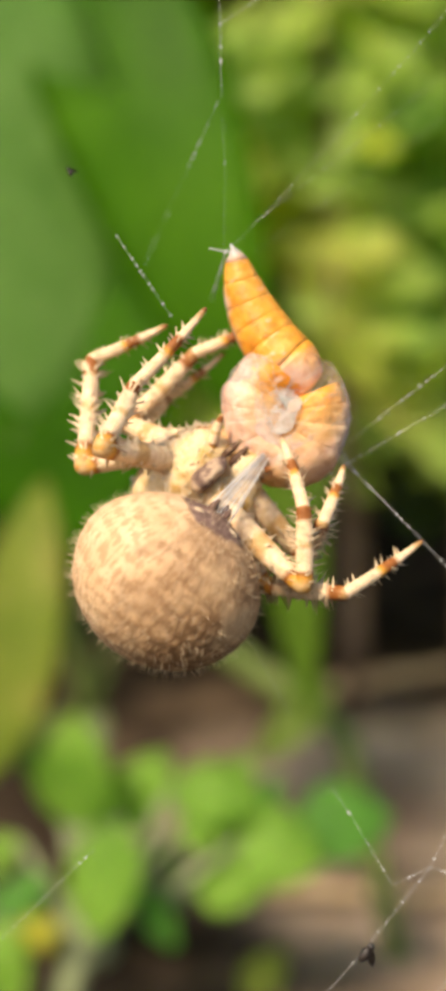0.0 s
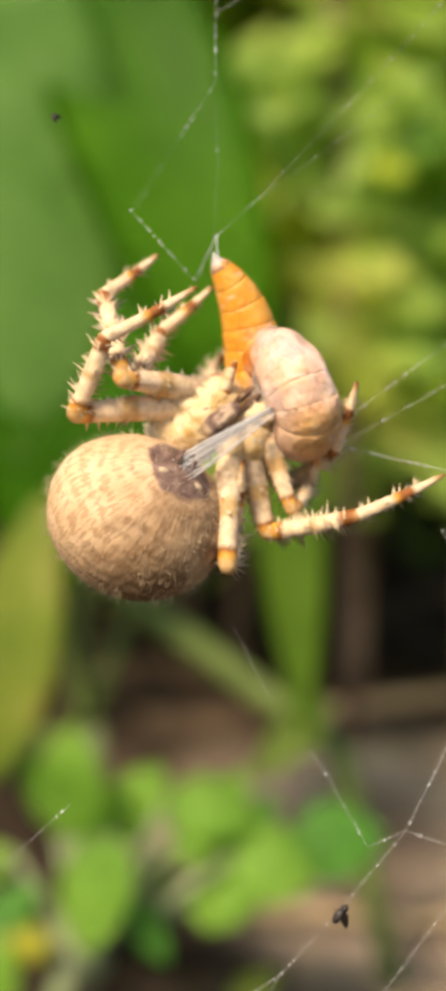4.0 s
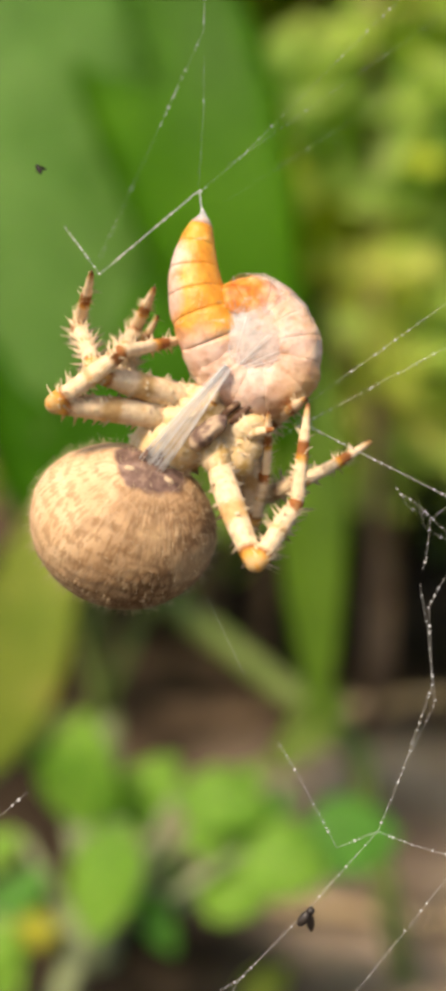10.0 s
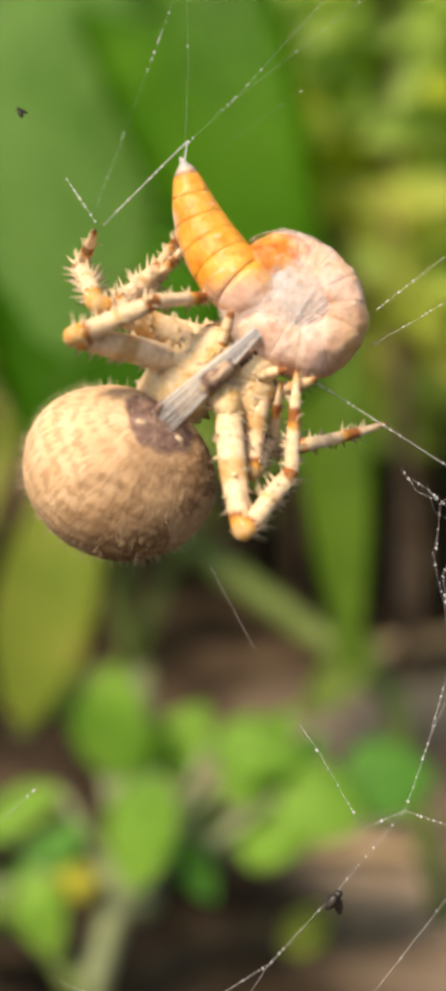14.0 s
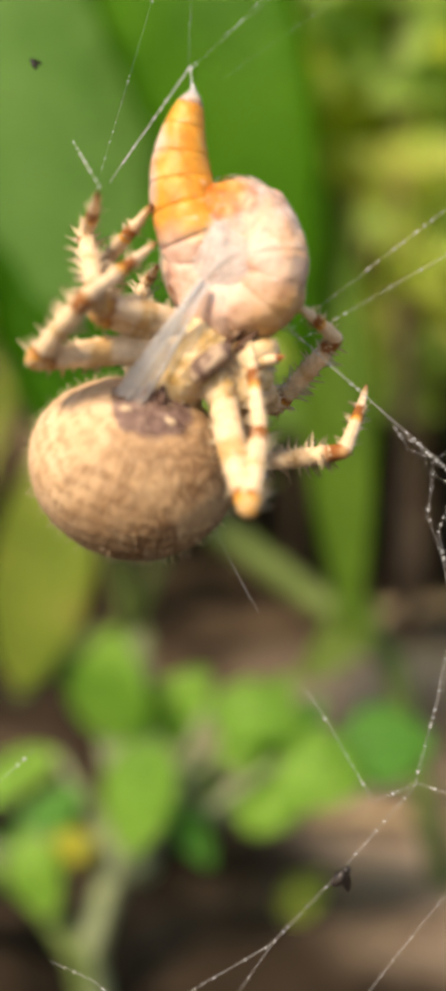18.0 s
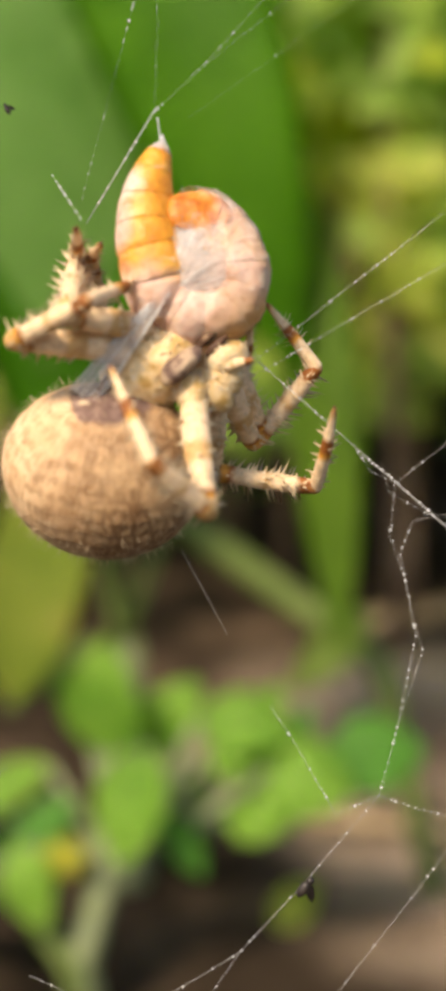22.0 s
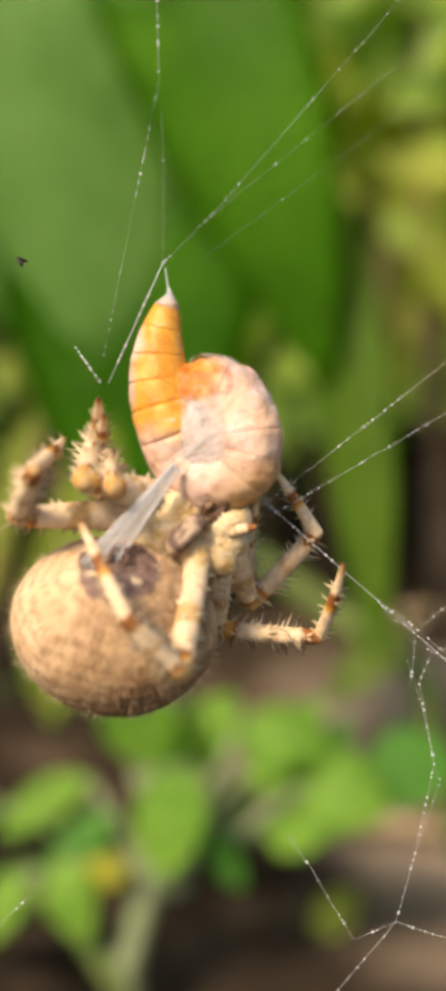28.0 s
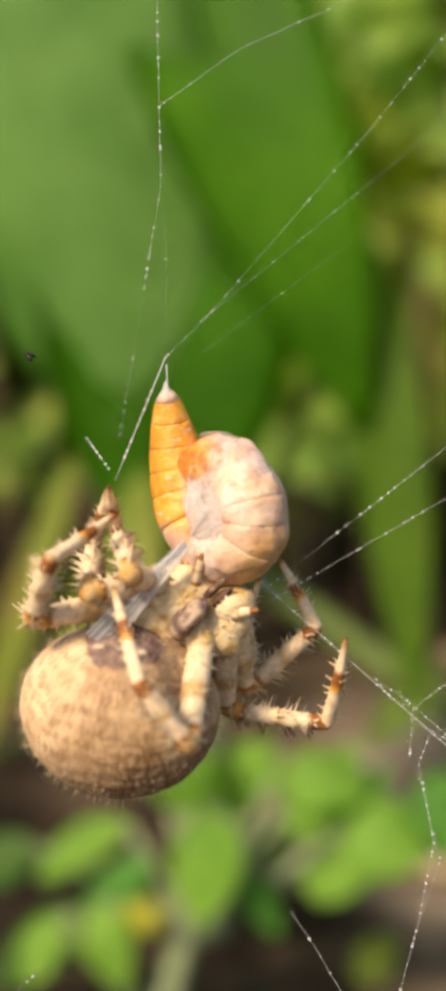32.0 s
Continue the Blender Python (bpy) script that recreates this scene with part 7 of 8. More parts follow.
    glide(legs["G"][1], [
        (0, 0.00, 0.00, 6.87, -16.8, 3.6, 3.1), (1, -0.00, 0.00, 6.87, 167.4, 36.5, -7.0), (2, 0.00, 0.00, 6.87, 164.7, 46.1, -20.5),
        (2.5, 0.00, 0.00, 6.87, 177.0, 24.6, -12.8), (3, -0.00, -0.00, 6.87, -176.3, 46.3, -10.6), (4, 0.00, 0.00, 6.87, 127.2, 52.8, -30.1),
        (4.5, 0.00, 0.00, 6.87, 162.1, 57.1, 8.1), (6.5, -0.00, 0.00, 6.87, -152.8, 45.7, 131.4), (7, -0.00, 0.00, 6.87, -150.2, 25.3, 91.5),
        (7.5, -0.00, 0.00, 6.87, -131.9, 41.3, 56.0), (8, 0.00, 0.00, 6.87, -129.5, 27.0, 61.2), (9, 0.00, 0.00, 6.87, -159.8, 18.4, 52.1),
        (10, 0.00, 0.00, 6.87, 174.6, 11.8, 61.6), (11, 0.00, 0.00, 6.87, -178.6, 11.8, 63.6), (12, 0.00, 0.00, 6.87, -133.4, 9.3, 82.0),
        (13, -0.00, -0.00, 6.87, -141.2, 13.5, 77.2), (14, 0.00, 0.00, 6.87, -143.2, 13.9, 76.1), (15, 0.00, 0.00, 6.87, -147.9, 11.4, 77.8),
        (17.5, -0.00, -0.00, 6.87, -169.5, 2.6, 85.0), (18, 0.00, 0.00, 6.87, -164.8, -5.4, 85.1), (19, 0.00, 0.00, 6.87, -170.1, 3.1, 85.5),
        (20, -0.00, 0.00, 6.87, -156.9, -2.4, 85.2), (21, 0.00, -0.00, 6.87, -157.9, -4.9, 76.7), (22, -0.00, 0.00, 6.87, -150.3, -9.1, 72.6),
        (23, -0.00, 0.00, 6.87, -157.4, -1.2, 76.2), (24, 0.00, -0.00, 6.87, -159.8, -0.3, 78.3), (25, -0.00, 0.00, 6.87, -167.5, 0.8, 79.2),
        (26.5, -0.00, 0.00, 6.87, -163.2, 5.3, 81.6), (28.5, -0.00, 0.00, 6.87, -164.2, 1.0, 79.7), (29, -0.00, -0.00, 6.87, -164.6, -3.5, 79.1),
        (30, -0.00, 0.00, 6.87, -170.6, 3.3, 80.0), (31, -0.00, 0.00, 6.87, -167.4, -2.2, 77.8), (32, -0.00, 0.00, 6.87, -169.7, -4.8, 77.4),
    ])
    glide(legs["G"][2], [
        (0, 0.17, 1.12, 10.52, -3.6, 18.2, -0.3), (1, -2.31, -0.56, 3.88, 159.4, -44.7, 8.8), (2, -2.84, -0.01, 4.31, 95.0, -53.2, 38.1),
        (2.5, -1.59, 0.16, 3.40, 87.6, -54.9, 45.2), (3, -2.66, 0.75, 4.24, 99.6, -56.6, 34.6), (4, -3.12, -1.71, 5.48, 143.6, -29.4, 22.0),
        (4.5, -2.86, -1.59, 4.90, 137.2, -55.7, 25.6), (6.5, 0.29, -2.98, 4.50, 160.4, 2.5, 7.3), (7, -1.86, -1.47, 3.87, 155.5, -16.6, 10.7),
        (7.5, -3.30, 0.19, 4.95, 149.9, -19.6, 1.1), (8, -3.12, 0.46, 4.71, 134.0, -44.6, 14.6), (9, -1.73, -0.08, 3.47, 146.6, -34.8, 18.3),
        (10, -0.06, -0.86, 3.15, 172.3, -6.1, 10.0), (11, -0.43, -0.66, 3.13, 170.3, -16.1, 12.7), (12, -2.81, -0.03, 4.28, 167.5, -33.1, 12.2),
        (13, -2.49, -0.15, 3.98, 151.9, -36.7, 22.1), (14, -2.40, -0.16, 3.90, 143.0, -42.5, 25.4), (15, -2.12, -0.19, 3.70, 152.9, -39.5, 22.4),
        (17.5, -0.71, -0.11, 3.12, 162.7, -7.3, 18.7), (18, -0.97, 0.43, 3.20, 177.4, -7.9, 16.9), (19, -0.67, -0.15, 3.11, 176.1, 7.0, 16.8),
        (20, -1.48, 0.27, 3.36, 178.9, 4.6, 17.5), (21, -1.33, 0.63, 3.35, 160.6, 13.3, 11.8), (22, -1.65, 1.07, 3.60, 161.4, 13.5, 10.1),
        (23, -1.41, 0.42, 3.35, 170.4, 14.1, 11.7), (24, -1.29, 0.28, 3.29, 177.1, 13.6, 11.1), (25, -0.82, 0.11, 3.14, 173.8, 16.1, 11.0),
        (26.5, -1.14, -0.17, 3.23, 174.1, 5.8, 13.6), (28.5, -1.03, 0.13, 3.20, 166.1, 4.9, 14.1), (29, -0.95, 0.41, 3.20, 168.3, 13.2, 14.3),
        (30, -0.65, -0.11, 3.11, 178.1, 14.9, 12.7), (31, -0.79, 0.32, 3.15, 170.4, 17.0, 10.9), (32, -0.60, 0.46, 3.13, 164.9, 14.8, 10.7),
    ])
    glide(legs["H"][0], [
        (0, 0.60, -0.87, -1.47, -130.5, -28.4, -110.0), (1, 0.60, -0.87, -1.47, -163.1, -20.0, -107.1), (2, 0.60, -0.87, -1.47, -163.9, -15.1, -105.6),
        (2.5, 0.60, -0.87, -1.47, -157.0, -15.9, -105.9), (3, 0.60, -0.87, -1.47, -170.6, -16.8, -106.1), (4, 0.60, -0.87, -1.47, -173.5, -27.4, -107.3),
        (4.5, 0.60, -0.87, -1.47, -129.7, -38.2, -120.8), (6.5, 0.60, -0.87, -1.47, -172.4, -36.0, -120.5), (7, 0.60, -0.87, -1.47, -162.2, -34.4, -119.8),
        (7.5, 0.60, -0.87, -1.47, -162.0, -33.1, -119.3), (8, 0.60, -0.87, -1.47, -165.8, -36.3, -120.3), (9, 0.60, -0.87, -1.47, -150.3, -28.0, -114.3),
        (10, 0.60, -0.87, -1.47, -143.1, -34.7, -119.9), (11, 0.60, -0.87, -1.47, -154.1, -28.4, -116.2), (12, 0.60, -0.87, -1.47, -165.8, -32.1, -117.2),
        (13, 0.60, -0.87, -1.47, -159.6, -28.3, -115.6), (14, 0.60, -0.87, -1.47, -161.3, -27.8, -115.4), (15, 0.60, -0.87, -1.47, -158.6, -27.7, -115.3),
        (17.5, 0.60, -0.87, -1.47, -155.2, -35.0, -119.1), (18, 0.60, -0.87, -1.47, -146.0, -40.0, -123.1), (19, 0.60, -0.87, -1.47, -157.1, -44.0, -125.3),
        (20, 0.60, -0.87, -1.47, -146.4, -41.2, -122.7), (21, 0.60, -0.87, -1.47, -156.7, -41.9, -123.1), (22, 0.60, -0.87, -1.47, -151.0, -40.2, -121.9),
        (23, 0.60, -0.87, -1.47, -151.4, -41.3, -122.6), (24, 0.60, -0.87, -1.47, -141.5, -52.2, -133.6), (25, 0.60, -0.87, -1.47, -137.9, -53.3, -135.1),
        (26.5, 0.60, -0.87, -1.47, -139.1, -55.2, -137.7), (28.5, 0.60, -0.87, -1.47, -148.5, -51.4, -133.6), (29, 0.60, -0.87, -1.47, -144.9, -54.3, -136.8),
        (30, 0.60, -0.87, -1.47, -134.3, -57.8, -142.7), (31, 0.60, -0.87, -1.47, -133.7, -57.0, -141.2), (32, 0.60, -0.87, -1.47, -139.0, -55.1, -138.1),
    ])
    glide(legs["H"][1], [
        (0, -0.00, -0.00, 8.47, 136.3, -26.5, 0.2), (1, -0.00, 0.00, 8.47, 139.2, 8.5, -33.0), (2, -0.00, 0.00, 8.47, 120.6, -6.2, -0.9),
        (2.5, -0.00, 0.00, 8.47, 127.7, 3.0, -13.3), (3, -0.00, 0.00, 8.47, 125.8, -6.4, 3.7), (4, 0.00, -0.00, 8.47, -165.3, 42.0, 16.8),
        (4.5, 0.00, -0.00, 8.47, 113.1, 20.4, 5.1), (6.5, -0.00, -0.00, 8.47, 142.7, 20.5, 12.6), (7, -0.00, 0.00, 8.47, 139.4, 13.9, 18.3),
        (7.5, 0.00, 0.00, 8.47, 167.4, 18.4, 17.6), (8, -0.00, 0.00, 8.47, 153.6, 24.6, 13.2), (9, 0.00, -0.00, 8.47, 129.4, 24.9, 25.4),
        (10, 0.00, -0.00, 8.47, 137.8, 26.5, 15.3), (11, 0.00, 0.00, 8.47, 141.1, 29.1, 21.8), (12, -0.00, 0.00, 8.47, 144.1, 34.3, 16.4),
        (13, 0.00, -0.00, 8.47, 157.0, 35.3, 14.8), (14, -0.00, 0.00, 8.47, 150.0, 31.2, 19.1), (15, 0.00, 0.00, 8.47, 161.1, 26.7, 19.8),
        (17.5, -0.00, -0.00, 8.47, 174.2, 16.8, 18.3), (18, 0.00, 0.00, 8.47, 160.0, 4.3, 19.0), (19, -0.00, 0.00, 8.47, 108.1, -23.0, 62.4),
        (20, -0.00, -0.00, 8.47, 91.9, -11.4, 80.3), (21, 0.00, -0.00, 8.47, 94.3, -22.0, 79.6), (22, 0.00, -0.00, 8.47, 100.5, -19.6, 98.8),
        (23, 0.00, -0.00, 8.47, 90.0, -20.2, 98.4), (24, -0.00, 0.00, 8.47, 100.7, -15.6, 100.2), (25, -0.00, 0.00, 8.47, 96.5, -12.7, 97.9),
        (26.5, -0.00, 0.00, 8.47, 91.5, -15.7, 93.7), (28.5, 0.00, 0.00, 8.47, 96.6, -22.8, 98.4), (29, -0.00, -0.00, 8.47, 92.5, -21.1, 93.9),
        (30, -0.00, 0.00, 8.47, 94.0, -15.0, 95.5), (31, 0.00, -0.00, 8.47, 95.7, -13.3, 95.1), (32, -0.00, 0.00, 8.47, 101.5, -16.1, 94.0),
    ])
    glide(legs["H"][2], [
        (0, 1.61, -3.42, 5.26, 152.6, 3.7, -16.7), (1, -2.23, -2.41, 4.76, 113.1, 1.6, 43.4), (2, 0.21, -4.27, 5.96, 153.7, 12.8, 39.8),
        (2.5, -1.06, -3.78, 5.44, 128.3, 9.7, 47.3), (3, 0.58, -3.99, 5.59, 164.1, 12.6, 44.2), (4, -3.43, 0.28, 4.91, 122.3, -11.8, 65.6),
        (4.5, -0.27, -4.60, 6.65, 162.1, 34.7, 53.1), (6.5, -0.69, -3.23, 4.78, 163.9, 26.8, 52.9), (7, 0.15, -3.35, 4.82, 161.9, 25.0, 54.2),
        (7.5, -1.12, -1.49, 3.88, 137.0, 25.4, 55.6), (8, -1.29, -2.57, 4.43, 144.6, 24.9, 51.8), (9, 0.45, -4.03, 5.62, 160.7, 22.1, 62.0),
        (10, -0.70, -3.64, 5.19, 138.6, 19.4, 60.2), (11, -0.58, -3.58, 5.10, 150.0, 18.5, 60.6), (12, -1.35, -3.43, 5.15, 149.6, 7.1, 60.9),
        (13, -2.05, -2.55, 4.75, 130.6, 11.4, 65.9), (14, -1.29, -3.07, 4.80, 153.4, 8.7, 66.9), (15, -1.44, -2.22, 4.28, 144.2, 11.3, 66.7),
        (17.5, -1.20, -0.92, 3.75, 104.2, 8.3, 69.2), (18, 0.22, -1.71, 3.83, 168.4, 5.4, 68.9), (19, 4.45, -1.65, 7.05, -168.9, -10.1, 68.9),
        (20, 4.89, -0.80, 8.31, -179.0, -1.7, 69.3), (21, 4.88, -0.75, 8.12, -179.9, -12.1, 69.0), (22, 4.77, 1.04, 7.62, 164.6, -15.4, 71.9),
        (23, 4.90, 0.72, 8.47, 172.3, -17.3, 72.3), (24, 4.75, 1.10, 7.58, 140.8, -17.5, 75.0), (25, 4.86, 0.80, 7.92, 147.0, -17.2, 76.7),
        (26.5, 4.94, 0.35, 8.35, 154.1, -17.0, 75.2), (28.5, 4.84, 0.93, 7.95, 149.7, -30.4, 78.3), (29, 4.93, 0.41, 8.27, 159.1, -24.9, 78.1),
        (30, 4.91, 0.56, 8.13, 155.6, -18.3, 79.4), (31, 4.90, 0.55, 7.99, 156.7, -15.3, 78.7), (32, 4.82, 0.61, 7.52, 153.5, -14.6, 76.3),
    ])
    glide(prey, [
        (0, 1.53, 0.85, 197.69, -0.2, 31.0, 162.6), (0.5, 1.97, 0.88, 197.87, -2.1, 36.0, 162.5), (1, 2.41, 0.91, 198.05, -4.2, 41.3, 162.1),
        (1.5, 3.51, 0.98, 198.43, 9.2, 46.2, -176.8), (1.7, 3.95, 1.01, 198.59, 23.4, 44.0, -157.0), (2, 4.61, 1.05, 198.82, 39.0, 33.9, -133.1),
        (2.5, 4.35, 1.01, 198.60, 43.3, 12.3, -113.1), (3, 3.85, 0.94, 198.21, 40.2, 9.6, -112.8), (3.5, 3.60, 0.93, 198.17, 34.2, -7.2, -94.2),
        (4, 2.75, 0.93, 198.13, 22.1, -18.3, -80.2), (4.5, 3.22, 0.84, 197.66, -0.1, -20.2, -28.4), (6.5, 3.46, 0.94, 198.20, -10.5, -18.4, 3.4),
        (6.75, 3.11, 0.92, 198.11, -21.2, -7.9, 45.3), (7, 2.76, 0.91, 198.03, -28.3, 7.7, 85.5), (7.25, 2.34, 0.87, 197.84, -24.3, 27.8, 122.1),
        (7.5, 1.92, 0.84, 197.65, 0.6, 39.7, 168.7), (7.75, 2.02, 0.89, 197.93, 33.5, 18.7, -129.0), (8, 2.12, 0.94, 198.22, 25.3, -12.2, -85.4),
        (8.25, 2.07, 0.93, 198.13, 6.2, -19.0, -47.5), (8.5, 2.02, 0.91, 198.04, -5.8, -15.1, -16.1), (9, 1.91, 0.88, 197.88, -10.2, -10.6, 1.9),
        (9.5, 1.73, 0.96, 198.31, -9.8, -10.6, -0.2), (10, 1.54, 1.03, 198.75, -9.8, -10.2, -0.3), (11, 1.98, 1.10, 199.14, -7.1, -15.9, -9.7),
        (12, 3.26, 0.85, 198.28, -3.7, -20.0, -17.8), (13, 2.77, 0.93, 198.44, -6.9, -17.3, -9.6), (14, 4.14, 1.03, 198.74, -14.3, -22.4, 13.0),
        (15, 3.33, 0.95, 198.29, -14.3, -13.1, 18.1), (17.5, 1.14, 0.76, 196.96, -8.2, -8.1, -13.9), (18, 0.31, 0.93, 197.93, -8.7, -5.3, -19.4),
        (19, 0.13, 1.09, 199.07, -9.7, -3.7, -4.4), (20, -0.03, 1.03, 198.73, -9.9, 2.0, 4.7), (21, 0.43, 1.18, 199.58, -10.1, -8.1, 1.4),
        (22, 0.06, 1.15, 199.42, -10.2, -1.4, 5.3), (23, -0.10, 1.20, 199.66, -10.1, -1.2, 5.3), (24, -0.13, 1.11, 199.18, -10.1, -1.2, 5.3),
        (25, 0.03, 1.18, 199.60, -10.0, -2.3, 0.4), (26.5, 0.94, 1.09, 199.08, -6.2, -12.5, -12.0), (28.5, 0.27, 0.97, 198.39, -9.2, -4.3, -14.5),
        (29, 0.74, 0.97, 198.36, -5.1, -11.3, -14.0), (29.3, 0.50, 1.02, 198.64, -7.0, -9.1, -13.0), (30, -0.05, 1.13, 199.31, -9.6, -3.1, -9.6),
        (31, 0.25, 1.05, 198.82, -10.4, -3.6, 5.7), (31.5, 0.72, 1.09, 199.07, -7.1, -9.8, -10.0), (32, 0.99, 1.14, 199.32, -3.8, -15.9, -32.0),
    ])
    glide(tail, [
        (0, -1.75, -0.85, 2.84, -2.9, 3.3, 150.0), (0.5, -1.75, -0.84, 2.49, -2.7, 3.0, 150.0), (1, -1.70, -0.83, 2.24, -2.6, 3.1, 150.0),
        (1.5, -1.70, -0.68, 2.45, -1.5, 6.3, 144.6), (1.7, -1.70, -0.51, 2.58, 0.6, 8.3, 141.5), (2, -1.70, -0.28, 2.85, 5.7, 7.7, 139.7),
        (2.5, -2.50, -0.35, 2.50, 15.5, -3.5, 140.6), (3, -2.50, -0.21, 3.54, 14.4, -6.5, 150.2), (3.5, -2.50, -0.54, 3.15, -5.0, -17.5, -148.5),
        (4, -2.50, -0.83, 2.40, -21.4, 4.0, -80.7), (4.5, -2.50, -0.89, 2.09, -1.9, 4.3, -50.1), (6.5, -2.57, -0.66, 1.71, -3.9, 0.9, 0.0),
        (6.75, -2.50, -0.36, 2.12, -10.4, 7.9, 0.0), (7, -2.50, -0.58, 2.57, -4.8, 17.6, 0.0), (7.25, -2.50, -0.91, 2.19, 2.6, 11.8, 0.0),
        (7.5, -2.50, -0.78, 1.79, -0.5, 1.5, 0.0), (7.75, -2.50, -0.45, 1.65, -10.6, 8.5, 0.0), (8, -2.50, -0.72, 1.48, -2.9, 17.4, 0.0),
        (8.25, -2.50, -0.87, 1.26, 2.6, 10.2, 0.0), (8.5, -2.49, -0.80, 1.16, -0.1, 2.8, 0.0), (9, -2.56, -0.68, 1.47, -4.0, 1.2, 0.0),
        (9.5, -2.55, -0.72, 0.93, -3.7, 2.1, 0.0), (10, -2.56, -0.75, 0.39, -4.0, 3.1, 0.0), (11, -2.54, -0.78, 0.39, -2.8, 2.7, -20.0),
        (12, -2.49, -0.83, 1.68, -0.7, 1.4, -50.0), (13, -2.54, -0.76, 1.41, -1.7, 0.2, -40.0), (14, -2.57, -0.56, 2.16, -3.6, -4.3, -54.8),
        (15, -2.52, -0.52, 1.93, -6.1, -4.1, -44.7), (17.5, -2.12, -0.78, 2.21, -0.0, -1.5, -15.0), (18, -2.08, -0.80, 1.04, 0.1, 0.8, 0.0),
        (19, -2.23, -0.82, -0.64, -3.9, 2.6, 0.0), (20, -2.21, -0.82, -0.51, -6.1, 2.3, 0.0), (21, -2.25, -0.85, -0.83, -5.2, 3.0, 0.0),
        (22, -2.28, -0.88, -1.04, -6.5, 3.7, 0.0), (23, -2.30, -0.90, -1.20, -6.6, 4.1, 0.0), (24, -2.25, -0.85, -0.80, -6.3, 3.0, 0.0),
        (25, -2.28, -0.87, -1.06, -5.3, 3.6, 0.0), (26.5, -2.13, -0.80, -0.01, -3.9, 1.1, -25.0), (28.5, -2.16, -0.80, -0.16, -1.4, 2.1, 0.0),
        (29, -2.06, -0.81, 0.04, -4.4, 4.1, 0.0), (29.3, -2.14, -0.80, -0.39, -3.2, 4.3, 0.0), (30, -2.32, -0.86, -1.34, -3.2, 4.7, 0.0),
        (31, -2.24, -0.84, -0.74, -6.3, 2.9, 0.0), (31.5, -2.20, -0.82, -0.52, -8.4, 2.0, -19.9), (32, -2.15, -0.79, -0.59, -1.8, 6.5, -45.3),
    ])
    glide(band, [
        (0, -3.43, -6.37, 191.93, -55.4, -38.6, -56.7), (1, -3.92, -4.42, 193.03, -59.4, -22.7, -69.9), (2, -4.51, -4.82, 193.89, -62.5, -17.9, -75.6),
        (2.5, -6.10, -5.57, 195.86, -77.9, -15.3, -69.1), (3, -4.78, -5.42, 192.74, -58.4, -20.2, -74.3), (4, -4.34, -4.79, 193.47, -59.7, -19.6, -74.4),
        (4.5, -4.45, -4.65, 191.65, -51.3, -18.8, -79.2), (6.5, -6.36, -2.68, 194.73, -71.8, -11.5, -85.5), (7, -5.04, -2.44, 192.51, -53.7, -10.3, -89.6),
        (7.5, -5.42, -3.75, 191.95, -51.0, -15.3, -83.7), (8, -5.47, -1.15, 193.47, -57.7, -6.1, -96.3), (9, -4.67, -1.65, 191.38, -43.1, -4.1, -95.7),
        (10, -4.57, -2.31, 191.26, -36.2, -6.1, -93.2), (11, -4.38, -1.71, 191.91, -38.8, -4.4, -94.7), (12, -3.46, -2.93, 191.42, -44.7, -10.9, -89.6),
        (13, -4.11, -3.18, 191.24, -42.5, -11.0, -89.5), (14, -3.54, -2.78, 192.13, -47.4, -9.6, -90.8), (15, -4.07, -3.39, 191.29, -44.4, -10.8, -89.6),
        (17.5, -6.19, -2.48, 190.69, -46.5, -6.9, -93.8), (18, -5.44, -2.64, 190.37, -33.0, -6.4, -92.8), (19, -5.76, -2.28, 191.10, -33.4, -4.9, -93.7),
        (20, -5.15, -2.71, 190.09, -26.9, -5.3, -92.6), (21, -5.81, -1.44, 192.77, -40.0, -4.4, -95.1), (22, -6.34, -2.08, 192.26, -39.1, -6.5, -93.2),
        (23, -6.25, -2.38, 191.94, -35.5, -7.3, -92.3), (24, -6.45, -1.28, 192.74, -42.0, -4.5, -95.0), (25, -6.85, -2.86, 192.43, -41.2, -11.4, -88.8),
        (26.5, -6.20, -3.42, 192.51, -45.4, -14.3, -85.6), (28.5, -6.09, -5.16, 191.63, -41.7, -23.0, -78.7), (29, -5.64, -5.05, 191.71, -42.4, -22.5, -78.9),
        (30, -6.95, -4.43, 192.14, -42.1, -19.0, -81.9), (31, -6.69, -4.45, 191.79, -42.9, -18.9, -81.9), (32, -6.16, -3.86, 192.41, -45.1, -16.4, -83.6),
    ])
